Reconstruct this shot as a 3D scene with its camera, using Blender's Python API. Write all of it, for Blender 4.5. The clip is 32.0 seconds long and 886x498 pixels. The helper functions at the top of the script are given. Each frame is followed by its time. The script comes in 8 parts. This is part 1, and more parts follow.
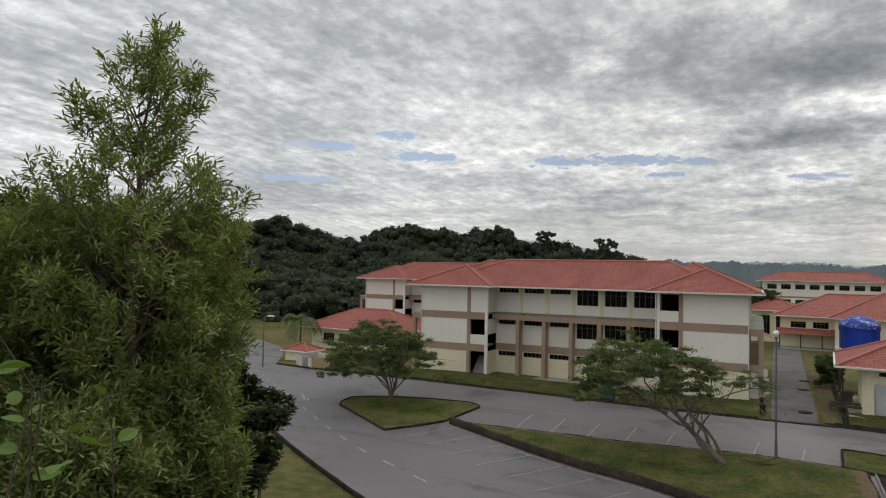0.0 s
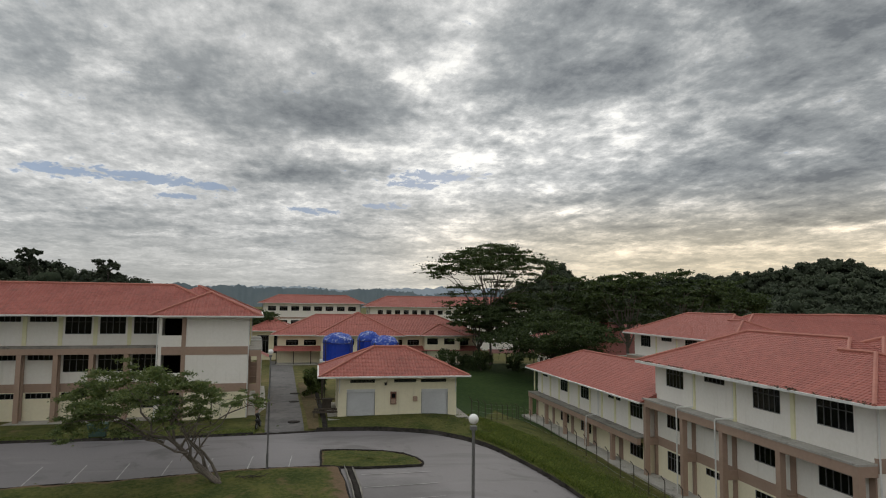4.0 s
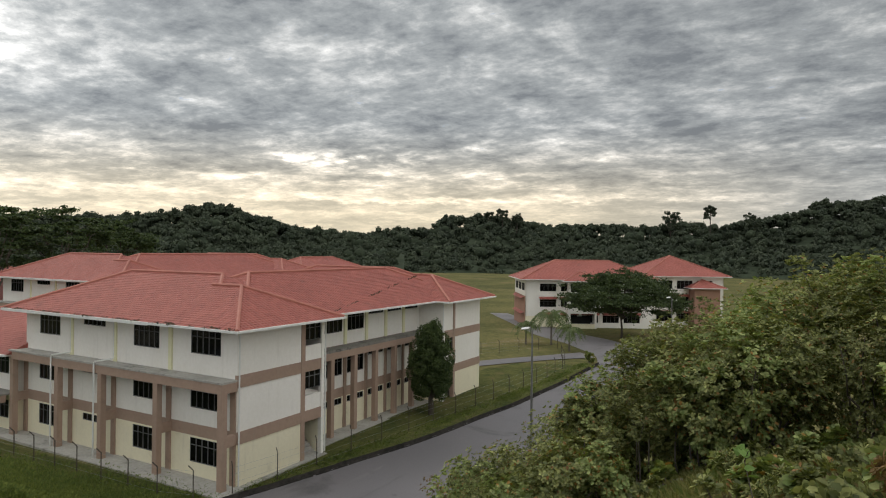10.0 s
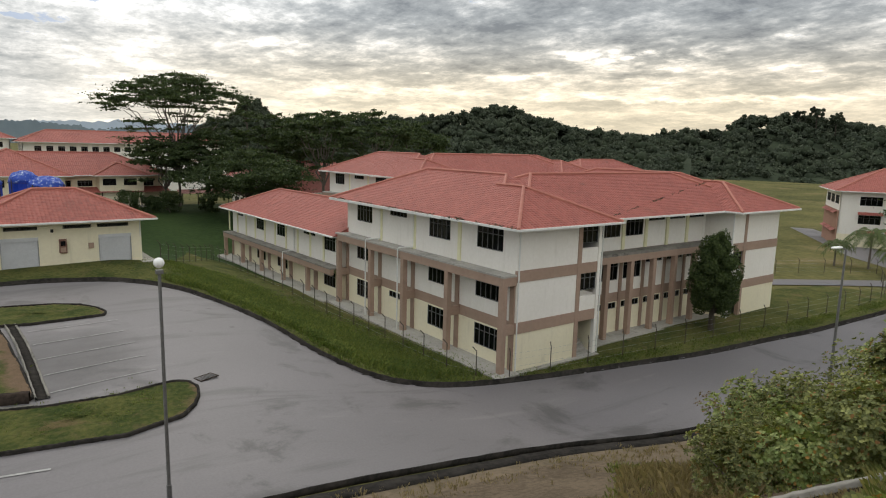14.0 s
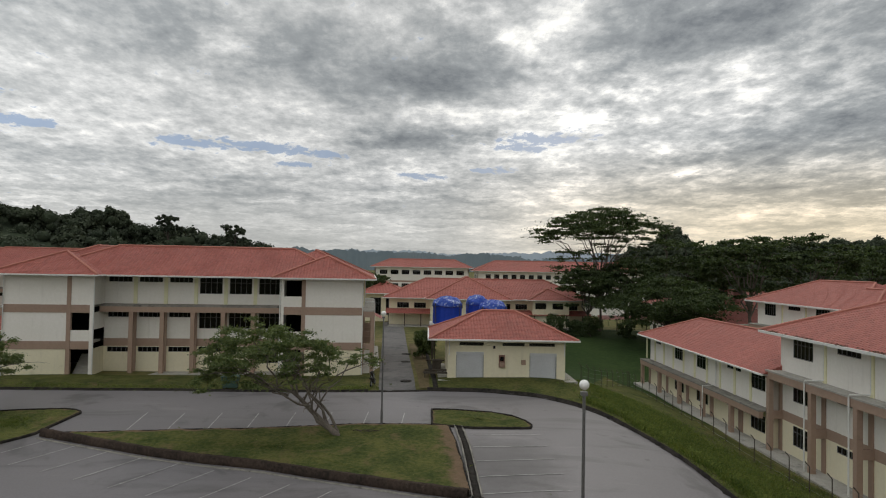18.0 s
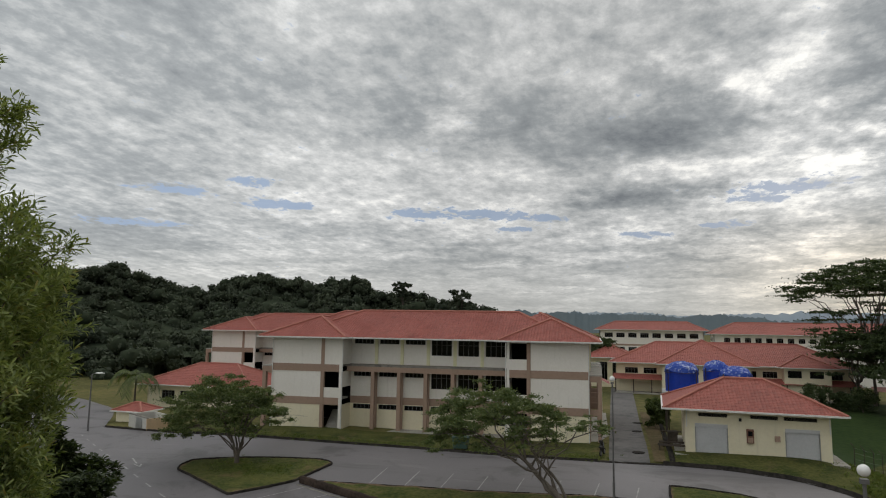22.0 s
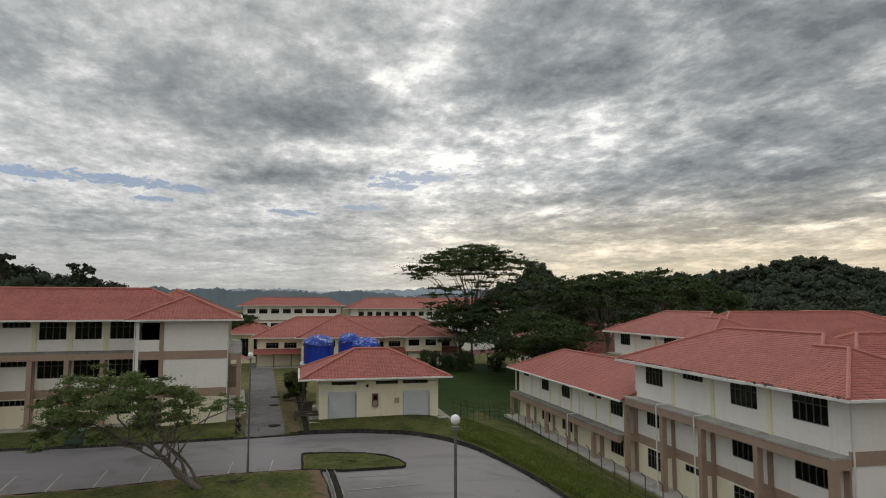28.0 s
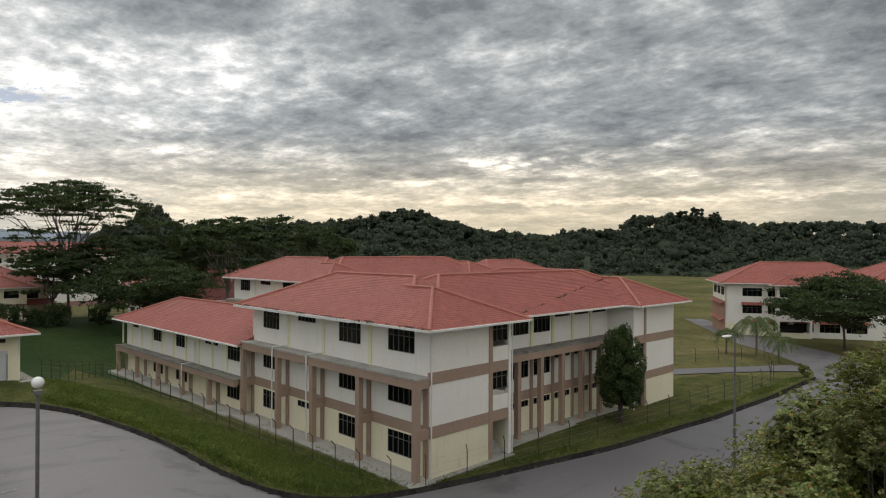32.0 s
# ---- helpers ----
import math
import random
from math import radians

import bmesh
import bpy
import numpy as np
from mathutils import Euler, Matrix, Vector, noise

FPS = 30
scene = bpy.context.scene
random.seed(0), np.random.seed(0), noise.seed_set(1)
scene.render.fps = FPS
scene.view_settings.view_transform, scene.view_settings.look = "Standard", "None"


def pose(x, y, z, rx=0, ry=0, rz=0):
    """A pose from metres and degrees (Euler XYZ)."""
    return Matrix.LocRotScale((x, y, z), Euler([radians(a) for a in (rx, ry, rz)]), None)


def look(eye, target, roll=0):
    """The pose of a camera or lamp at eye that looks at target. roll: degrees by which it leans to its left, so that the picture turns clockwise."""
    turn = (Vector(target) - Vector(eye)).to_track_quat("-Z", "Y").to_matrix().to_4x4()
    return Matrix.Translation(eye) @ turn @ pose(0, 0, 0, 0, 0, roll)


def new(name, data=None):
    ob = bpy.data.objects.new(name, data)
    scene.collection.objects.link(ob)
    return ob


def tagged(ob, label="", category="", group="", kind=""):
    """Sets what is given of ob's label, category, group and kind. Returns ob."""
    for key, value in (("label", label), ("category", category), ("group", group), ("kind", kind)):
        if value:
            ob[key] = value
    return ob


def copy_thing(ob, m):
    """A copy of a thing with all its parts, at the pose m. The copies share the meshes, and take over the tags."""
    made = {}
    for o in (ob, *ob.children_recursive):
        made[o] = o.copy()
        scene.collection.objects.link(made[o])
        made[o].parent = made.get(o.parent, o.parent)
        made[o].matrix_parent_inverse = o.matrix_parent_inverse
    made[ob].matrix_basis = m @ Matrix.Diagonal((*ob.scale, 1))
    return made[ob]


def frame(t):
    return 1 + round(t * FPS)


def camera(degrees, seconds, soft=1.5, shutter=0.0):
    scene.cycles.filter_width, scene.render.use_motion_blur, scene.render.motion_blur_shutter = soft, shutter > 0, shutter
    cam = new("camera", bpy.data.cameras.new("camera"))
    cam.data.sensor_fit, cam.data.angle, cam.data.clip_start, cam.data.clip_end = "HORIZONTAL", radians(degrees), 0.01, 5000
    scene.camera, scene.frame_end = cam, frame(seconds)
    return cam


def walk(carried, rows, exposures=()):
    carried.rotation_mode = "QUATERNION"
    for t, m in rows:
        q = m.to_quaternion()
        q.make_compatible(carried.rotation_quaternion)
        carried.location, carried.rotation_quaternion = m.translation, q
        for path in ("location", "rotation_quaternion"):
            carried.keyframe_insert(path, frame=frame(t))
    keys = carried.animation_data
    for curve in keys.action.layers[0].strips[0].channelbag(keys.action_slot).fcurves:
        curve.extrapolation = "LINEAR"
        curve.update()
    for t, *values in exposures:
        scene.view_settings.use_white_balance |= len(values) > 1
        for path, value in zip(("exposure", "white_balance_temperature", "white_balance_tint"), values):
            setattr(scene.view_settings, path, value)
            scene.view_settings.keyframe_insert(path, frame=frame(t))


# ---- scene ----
cam = camera(69.45, 32.0, 1.1)
EYE = Vector((0.0, 0.0, 11.3))


def aim(yaw, pitch, roll):
    """Held at arm's length and turned about the body: yaw to the left of +y, pitch up, roll, in degrees."""
    y, p = radians(yaw), radians(pitch)
    eye = EYE + 0.4 * (Vector((-math.sin(y), math.cos(y), 0)) - Vector((0.27, 0.86, 0)))
    return look(eye, eye + Vector((-math.sin(y) * math.cos(p), math.cos(y) * math.cos(p), math.sin(p))), roll)


TURNS = [
    (0.0, 31.09, 2.00, 1.15),
    (0.5, 27.15, 1.97, 1.00),
    (1.0, 21.61, 2.10, 0.45),
    (1.5, 15.65, 2.57, 0.45),
    (2.0, 9.45, 3.10, 0.35),
    (2.5, 4.88, 3.57, 0.68),
    (3.0, 0.38, 4.14, 0.89),
    (3.5, -4.62, 4.60, 0.55),
    (4.0, -10.94, 4.79, 0.67),
    (4.5, -16.57, 4.52, 0.94),
    (6.5, -35.10, 1.24, 0.73),
    (7.0, -40.38, 1.47, 0.97),
    (7.5, -45.88, 1.20, 0.94),
    (8.0, -51.57, 0.79, 1.26),
    (8.5, -55.65, 0.38, 1.14),
    (9.0, -57.86, -0.04, 0.66),
    (9.5, -60.22, 0.00, 0.88),
    (10.0, -61.91, 0.03, 0.66),
    (10.5, -62.11, 0.07, 0.40),
    (11.0, -61.98, -0.90, 0.38),
    (11.5, -61.11, -3.06, 0.35),
    (12.0, -58.52, -5.21, 0.54),
    (12.5, -53.99, -8.08, 0.90),
    (13.0, -47.55, -9.80, 1.20),
    (13.5, -42.94, -9.80, 1.18),
    (14.0, -37.64, -9.12, 1.45),
    (14.5, -31.90, -8.10, 1.26),
    (15.0, -26.22, -6.20, 1.08),
    (15.5, -20.76, -4.25, 0.85),
    (17.5, -4.62, 0.71, 0.94),
    (18.0, -1.37, 1.47, 1.06),
    (18.5, 2.17, 2.01, 0.95),
    (19.0, 5.02, 2.79, 0.78),
    (19.5, 8.21, 4.57, 0.74),
    (20.0, 11.39, 5.66, 0.61),
    (20.5, 14.21, 6.20, 0.63),
    (21.0, 17.16, 6.64, 0.43),
    (21.5, 18.20, 7.07, 0.75),
    (22.0, 18.38, 6.74, 0.85),
    (22.5, 19.24, 6.83, 0.67),
    (23.0, 20.36, 6.72, 0.46),
    (23.5, 20.13, 6.37, 0.24),
    (24.0, 16.85, 6.24, 0.65),
    (24.5, 13.77, 6.05, 0.39),
    (26.5, 1.16, 5.44, -0.35),
    (27.0, -4.49, 5.03, -0.44),
    (27.5, -9.56, 4.77, -0.24),
    (28.0, -12.68, 4.88, 0.02),
    (28.5, -15.14, 4.80, -0.07),
    (29.0, -18.67, 4.35, -0.25),
    (29.5, -22.95, 3.43, -0.57),
    (30.0, -27.57, 2.92, -0.66),
    (30.5, -32.57, 1.97, -0.13),
    (31.0, -37.00, 1.41, -0.13),
    (31.5, -40.87, 1.06, -0.26),
    (32.0, -45.51, 0.12, 0.24),
]
EXPOSURES = [(0.0, 0.05), (2.0, -0.02), (4.0, -0.15), (7.0, 0.05), (9.0, 0.2), (12.0, 0.35), (13.5, 0.40), (15.5, 0.2), (19.0, -0.12), (21.0, -0.20), (23.0, -0.12), (24.5, -0.15), (28.0, -0.15), (30.0, -0.18), (32.0, 0.08)]
walk(cam, [(t, aim(a, b, c)) for t, a, b, c in TURNS], EXPOSURES)

# ---- sky and sun ----
SUN_AZ, SUN_EL = 22.0, 14.0


def maths(nt, op, a, b=None, c=None, clamp=False):
    n = nt.nodes.new("ShaderNodeMath")
    n.operation, n.use_clamp = op, clamp
    for i, v in enumerate((a, b, c)):
        if v is None:
            continue
        if isinstance(v, (int, float)):
            n.inputs[i].default_value = v
        else:
            nt.links.new(v, n.inputs[i])
    return n.outputs[0]


def vmath(nt, op, a, b=None):
    n = nt.nodes.new("ShaderNodeVectorMath")
    n.operation = op
    for i, v in enumerate((a, b)):
        if v is None:
            continue
        if isinstance(v, (tuple, list)):
            n.inputs[i].default_value = v
        else:
            nt.links.new(v, n.inputs[i])
    return n.outputs["Value"] if op in ("DOT_PRODUCT", "LENGTH", "DISTANCE") else n.outputs[0]


def mixc(nt, fac, a, b, blend="MIX"):
    n = nt.nodes.new("ShaderNodeMix")
    n.data_type, n.blend_type = "RGBA", blend
    for s, v in ((n.inputs[0], fac), (n.inputs[6], a), (n.inputs[7], b)):
        if isinstance(v, (int, float)):
            s.default_value = v
        elif isinstance(v, tuple):
            s.default_value = (*v, 1) if len(v) == 3 else v
        else:
            nt.links.new(v, s)
    return n.outputs[2]


def noise_tex(nt, vec, scale, detail=4, rough=0.55, distort=0.0, dim="3D"):
    n = nt.nodes.new("ShaderNodeTexNoise")
    n.noise_dimensions = dim
    n.inputs["Scale"].default_value, n.inputs["Detail"].default_value = scale, detail
    n.inputs["Roughness"].default_value, n.inputs["Distortion"].default_value = rough, distort
    if vec is not None:
        nt.links.new(vec, n.inputs["Vector"])
    return n.outputs["Fac"]


def ramp(nt, fac, stops):
    n = nt.nodes.new("ShaderNodeValToRGB")
    els = n.color_ramp.elements
    while len(els) < len(stops):
        els.new(0.5)
    for e, (p, c) in zip(els, stops):
        e.position = p
        e.color = (*c, 1) if isinstance(c, tuple) else (c, c, c, 1)
    nt.links.new(fac, n.inputs[0])
    return n.outputs[0]


def smooth(nt, v, a, b):
    n = nt.nodes.new("ShaderNodeMapRange")
    n.interpolation_type = "SMOOTHSTEP"
    n.inputs[1].default_value, n.inputs[2].default_value = a, b
    nt.links.new(v, n.inputs[0])
    return n.outputs[0]


# thick and thin places of the cloud: azimuth, elevation, spread across and up, in degrees, and thickness
CLOUDS_WEST = [(-28.2, 19.3, 10.0, 2.25, 0.10), (-17.7, 19.0, 2.0, 3.0, -0.10), (-15.8, 13.8, 3.0, 1.0, -0.08), (-60.7, 6.2, 6.0, 0.4, -0.12), (-35.6, 4.0, 15.0, 1.0, -0.08), (-37.0, 10.4, 12.0, 1.8, -0.07), (-15.0, 9.6, 12.0, 1.6, -0.09)]
CLOUDS_NORTH = [(14.7, 12.8, 3.0, 0.8, -0.24), (8.3, 19.6, 3.0, 1.2, -0.22), (12.5, 17.4, 3.5, 0.8, -0.20), (17.8, 15.2, 2.5, 1.0, -0.20), (3.0, 22.0, 3.0, 1.2, -0.16), (9.5, 11.6, 5.0, 1.8, -0.16), (20.5, 10.0, 3.5, 0.5, -0.22), (0.8, 16.5, 7.0, 1.9, 0.26), (-11.0, 17.2, 4.5, 1.7, 0.17), (-9.0, 19.6, 5.0, 0.9, 0.10), (-2.5, 11.2, 3.4, 0.9, 0.28), (2.8, 11.1, 2.4, 0.9, 0.12), (2.5, 13.5, 5.5, 0.7, -0.18), (23.0, 20.5, 9.0, 4.0, 0.10), (1.7, 3.2, 20.0, 0.6, -0.07)]
CLOUDS_EAST = [(51.2, 7.9, 2.8, 1.0, -0.32), (63.7, 9.0, 2.5, 0.45, -0.16), (58.7, 8.2, 1.5, 0.7, -0.18), (54.9, 7.5, 2.0, 1.3, 0.16), (42.9, 6.1, 6.0, 0.4, -0.22), (27.2, 8.2, 5.5, 0.6, -0.11), (33.1, 8.1, 4.0, 0.45, -0.1), (73.0, 10.8, 3.5, 0.4, -0.16), (57.6, 17.2, 1.1, 0.55, -0.16), (29.4, 11.1, 2.5, 0.45, -0.08), (34.8, 4.8, 13.0, 0.3, -0.08), (51.2, 4.3, 15.0, 0.25, -0.16), (43.9, 3.1, 17.5, 0.25, -0.14), (73.5, 4.5, 15.0, 0.25, -0.12), (34.8, 6.7, 12.5, 0.35, 0.1), (61.3, 6.2, 15.0, 0.25, 0.1), (34.8, 3.8, 15.0, 0.2, 0.08)]
# rents through which the blue shows: azimuth, elevation, spread across and up
RENTS = [(-41.7, 10.8, 3.4, 0.5), (-35.2, 12.0, 2.6, 0.5), (-34.2, 10.2, 2.8, 0.6), (-31.0, 10.1, 1.6, 0.4), (-44.5, 7.9, 5.0, 0.35), (-20.8, 9.9, 3.4, 0.6), (-14.2, 9.8, 4.0, 0.6), (-8.6, 9.5, 2.0, 0.4), (-11.9, 8.5, 2.2, 0.35), (-0.7, 7.9, 2.4, 0.35), (5.6, 8.5, 2.2, 0.35), (10.3, 11.3, 5.0, 0.65), (8.6, 10.4, 2.4, 0.4)]


def build_world():
    w = bpy.data.worlds.new("cloudy_sky")
    scene.world = w
    w.use_nodes = True
    nt = w.node_tree
    nt.nodes.clear()
    out, bg = nt.nodes.new("ShaderNodeOutputWorld"), nt.nodes.new("ShaderNodeBackground")
    nt.links.new(bg.outputs[0], out.inputs[0])
    tc = nt.nodes.new("ShaderNodeTexCoord").outputs["Generated"]
    sky = nt.nodes.new("ShaderNodeTexSky")
    sky.sky_type, sky.sun_disc = "NISHITA", False
    sky.sun_elevation, sky.sun_rotation = radians(SUN_EL), radians(SUN_AZ)
    sky.altitude, sky.air_density, sky.dust_density = 60, 1.0, 2.0
    sep = nt.nodes.new("ShaderNodeSeparateXYZ")
    nt.links.new(tc, sep.inputs[0])
    x, y, z = sep.outputs
    zc = maths(nt, "MAXIMUM", z, 0.0)
    inv = maths(nt, "DIVIDE", 1.0, maths(nt, "ADD", zc, 0.15))
    comb = nt.nodes.new("ShaderNodeCombineXYZ")
    nt.links.new(maths(nt, "MULTIPLY", x, inv), comb.inputs[0])
    nt.links.new(maths(nt, "MULTIPLY", y, inv), comb.inputs[1])
    flat = comb.outputs[0]
    # direction as angles, in degrees
    az = maths(nt, "MULTIPLY", maths(nt, "ARCTAN2", x, y), 180 / math.pi)
    el = maths(nt, "MULTIPLY", maths(nt, "ARCSINE", z), 180 / math.pi)

    # frayed edges: the places of the lobes are pushed about
    torn = nt.nodes.new("ShaderNodeTexNoise")
    torn.inputs["Scale"].default_value, torn.inputs["Detail"].default_value, torn.inputs["Roughness"].default_value = 4.5, 8, 0.66
    nt.links.new(flat, torn.inputs["Vector"])
    tx = nt.nodes.new("ShaderNodeSeparateXYZ")
    nt.links.new(torn.outputs["Color"], tx.inputs[0])
    straight = az, el
    az = maths(nt, "ADD", az, maths(nt, "MULTIPLY", maths(nt, "SUBTRACT", tx.outputs[0], 0.5), 16.0))
    el = maths(nt, "ADD", el, maths(nt, "MULTIPLY", maths(nt, "SUBTRACT", tx.outputs[1], 0.5), 2.2))

    def lobe(a, e, wa, we, at=None):
        ax, ex = at or (az, el)
        p = maths(nt, "DIVIDE", maths(nt, "SUBTRACT", ax, a), wa)
        q = maths(nt, "DIVIDE", maths(nt, "SUBTRACT", ex, e), we)
        s = maths(nt, "ADD", maths(nt, "MULTIPLY", p, p), maths(nt, "MULTIPLY", q, q))
        return maths(nt, "EXPONENT", maths(nt, "MULTIPLY", s, -1.0))

    def total(*rows):
        out = None
        for k, v in rows:
            t = maths(nt, "MULTIPLY", v, k)
            out = t if out is None else maths(nt, "ADD", out, t)
        return out

    # a torn sheet, drawn out in rows that run north, with small ripples in it
    turn = nt.nodes.new("ShaderNodeMapping")
    turn.inputs["Scale"].default_value = (1.0, 0.72, 1.0)
    nt.links.new(flat, turn.inputs[0])
    layer = turn.outputs[0]
    big = noise_tex(nt, layer, 0.9, 3, 0.5, 0.2)
    sheet = noise_tex(nt, layer, 2.3, 12, 0.70, 0.12)
    heap = noise_tex(nt, flat, 4.2, 10, 0.62, 0.35)
    fine = noise_tex(nt, layer, 17.0, 6, 0.62, 0.0)
    wave = nt.nodes.new("ShaderNodeTexWave")
    wave.wave_type, wave.bands_direction, wave.wave_profile = "BANDS", "X", "SIN"
    wave.inputs["Scale"].default_value, wave.inputs["Distortion"].default_value = 3.6, 9.0
    wave.inputs["Detail"].default_value, wave.inputs["Detail Scale"].default_value, wave.inputs["Detail Roughness"].default_value = 5.0, 1.8, 0.68
    nt.links.new(layer, wave.inputs["Vector"])
    east = smooth(nt, vmath(nt, "DOT_PRODUCT", tc, (0.97, 0.20, 0.12)), 0.40, 0.95)
    west = smooth(nt, vmath(nt, "DOT_PRODUCT", tc, (-0.80, 0.55, 0.12)), 0.05, 0.75)
    far_west = smooth(nt, vmath(nt, "DOT_PRODUCT", tc, (-0.95, 0.25, 0.10)), 0.45, 0.95)
    # ripples lie in the thin western part of the sheet
    ripple = maths(nt, "MULTIPLY", maths(nt, "SUBTRACT", wave.outputs["Fac"], 0.5), maths(nt, "MULTIPLY", far_west, 0.055))
    torn_sheet = maths(nt, "MULTIPLY", maths(nt, "SUBTRACT", sheet, 0.5), maths(nt, "SUBTRACT", 1.22, maths(nt, "MULTIPLY", west, 0.52)))
    heaps = maths(nt, "MULTIPLY", maths(nt, "SUBTRACT", heap, 0.5), maths(nt, "SUBTRACT", 0.85, maths(nt, "MULTIPLY", west, 0.50)))
    # level bars low over the horizon
    bar_co = nt.nodes.new("ShaderNodeCombineXYZ")
    nt.links.new(maths(nt, "DIVIDE", az, 9.0), bar_co.inputs[0])
    nt.links.new(maths(nt, "DIVIDE", el, 0.75), bar_co.inputs[1])
    bar = noise_tex(nt, bar_co.outputs[0], 1.0, 5, 0.6, 0.0)
    # the sheet is smooth where it lies far off
    calm = maths(nt, "ADD", 0.40, maths(nt, "MULTIPLY", smooth(nt, z, 0.03, 0.15), 0.60))
    torn_sheet, heaps = maths(nt, "MULTIPLY", torn_sheet, calm), maths(nt, "MULTIPLY", heaps, calm)
    grain = maths(nt, "MULTIPLY", maths(nt, "SUBTRACT", fine, 0.5), calm)
    bars = maths(nt, "MULTIPLY", maths(nt, "SUBTRACT", bar, 0.5), maths(nt, "MULTIPLY", maths(nt, "SUBTRACT", 1.0, smooth(nt, z, 0.08, 0.19)), 0.62))
    thick = total((0.42, big), (1.0, torn_sheet), (1.0, heaps), (1.0, bars), (0.42, grain), (1.0, ripple), (0.215, east), (0.045, west), (0.085, far_west), (0.10, lobe(30, 20, 14, 6)), (0.07, lobe(33, 9, 13, 5)),
                  (-0.11, lobe(72, 5, 26, 3.5)), (-0.08, lobe(48, 5, 22, 3.0)), *((k, lobe(p, q, u, v)) for p, q, u, v, k in CLOUDS_WEST + CLOUDS_NORTH + CLOUDS_EAST))
    thick = maths(nt, "ADD", thick, 0.195)
    # direction of the veiled sun
    a, e = radians(SUN_AZ), radians(SUN_EL)
    sd = vmath(nt, "DOT_PRODUCT", tc, (math.sin(a) * math.cos(e), math.cos(a) * math.cos(e), math.sin(e)))
    wide = smooth(nt, sd, 0.25, 1.0)
    tight = smooth(nt, sd, 0.93, 1.0)
    a2 = radians(50)
    low = vmath(nt, "DOT_PRODUCT", tc, (math.sin(a2), math.cos(a2), 0.10))
    warm = maths(nt, "MULTIPLY", smooth(nt, low, 0.60, 1.0), maths(nt, "SUBTRACT", 1.0, smooth(nt, z, 0.03, 0.20)))
    cloud = ramp(nt, thick, [(0.22, (1.55, 1.53, 1.46)), (0.35, (1.00, 1.01, 1.00)), (0.45, (0.74, 0.76, 0.76)), (0.58, (0.50, 0.53, 0.545)), (0.82, (0.28, 0.305, 0.33))])
    rent = total((-2.8, maths(nt, "SUBTRACT", fine, 0.5)), (-1.5, maths(nt, "SUBTRACT", heap, 0.5)), *((1.0, lobe(*row, straight)) for row in RENTS))
    gap = maths(nt, "MULTIPLY", smooth(nt, rent, 0.46, 0.86), 0.92)
    blue = mixc(nt, 0.97, mixc(nt, 1.0, sky.outputs[0], (0.16, 0.16, 0.16), "MULTIPLY"), (0.44, 0.56, 0.76))
    col = mixc(nt, gap, cloud, blue)
    col = mixc(nt, maths(nt, "MULTIPLY", warm, 0.8), col, mixc(nt, 1.0, col, (1.66, 1.36, 0.95), "MULTIPLY"))
    glow = maths(nt, "ADD", 0.86, maths(nt, "ADD", maths(nt, "MULTIPLY", wide, 0.16), maths(nt, "MULTIPLY", tight, 0.10)))
    haze = maths(nt, "SUBTRACT", 1.0, smooth(nt, z, -0.02, 0.15))
    col = mixc(nt, maths(nt, "MULTIPLY", haze, 0.45), col, mixc(nt, smooth(nt, low, 0.72, 1.0), (0.80, 0.78, 0.70), (1.16, 1.01, 0.72)))
    # an overcast sky is brightest overhead
    lift = maths(nt, "ADD", 1.0, maths(nt, "MULTIPLY", smooth(nt, z, 0.42, 1.0), ZENITH))
    # the unseen south-western sky is raised to brighten walls and ground
    rear = smooth(nt, vmath(nt, "DOT_PRODUCT", tc, (-0.92, -0.30, 0.25)), -0.15, 0.8)
    lift = maths(nt, "ADD", lift, maths(nt, "MULTIPLY", rear, REAR))
    gain = maths(nt, "MULTIPLY", glow, lift)
    nt.links.new(mixc(nt, 1.0, col, gain, "MULTIPLY"), bg.inputs[0])
    bg.inputs[1].default_value = SKY_GAIN


ZENITH, REAR, SKY_GAIN = 0.7, 0.70, 0.68
build_world()
sun = new("sun", bpy.data.lights.new("sun", "SUN"))
sun.data.energy, sun.data.angle, sun.data.color = 0.5, radians(24), (1.0, 0.93, 0.82)
sun.matrix_world = look((0, 0, 80), Vector((0, 0, 80)) - Vector((math.sin(radians(SUN_AZ)) * 0.75, math.cos(radians(SUN_AZ)) * 0.75, 0.66)))


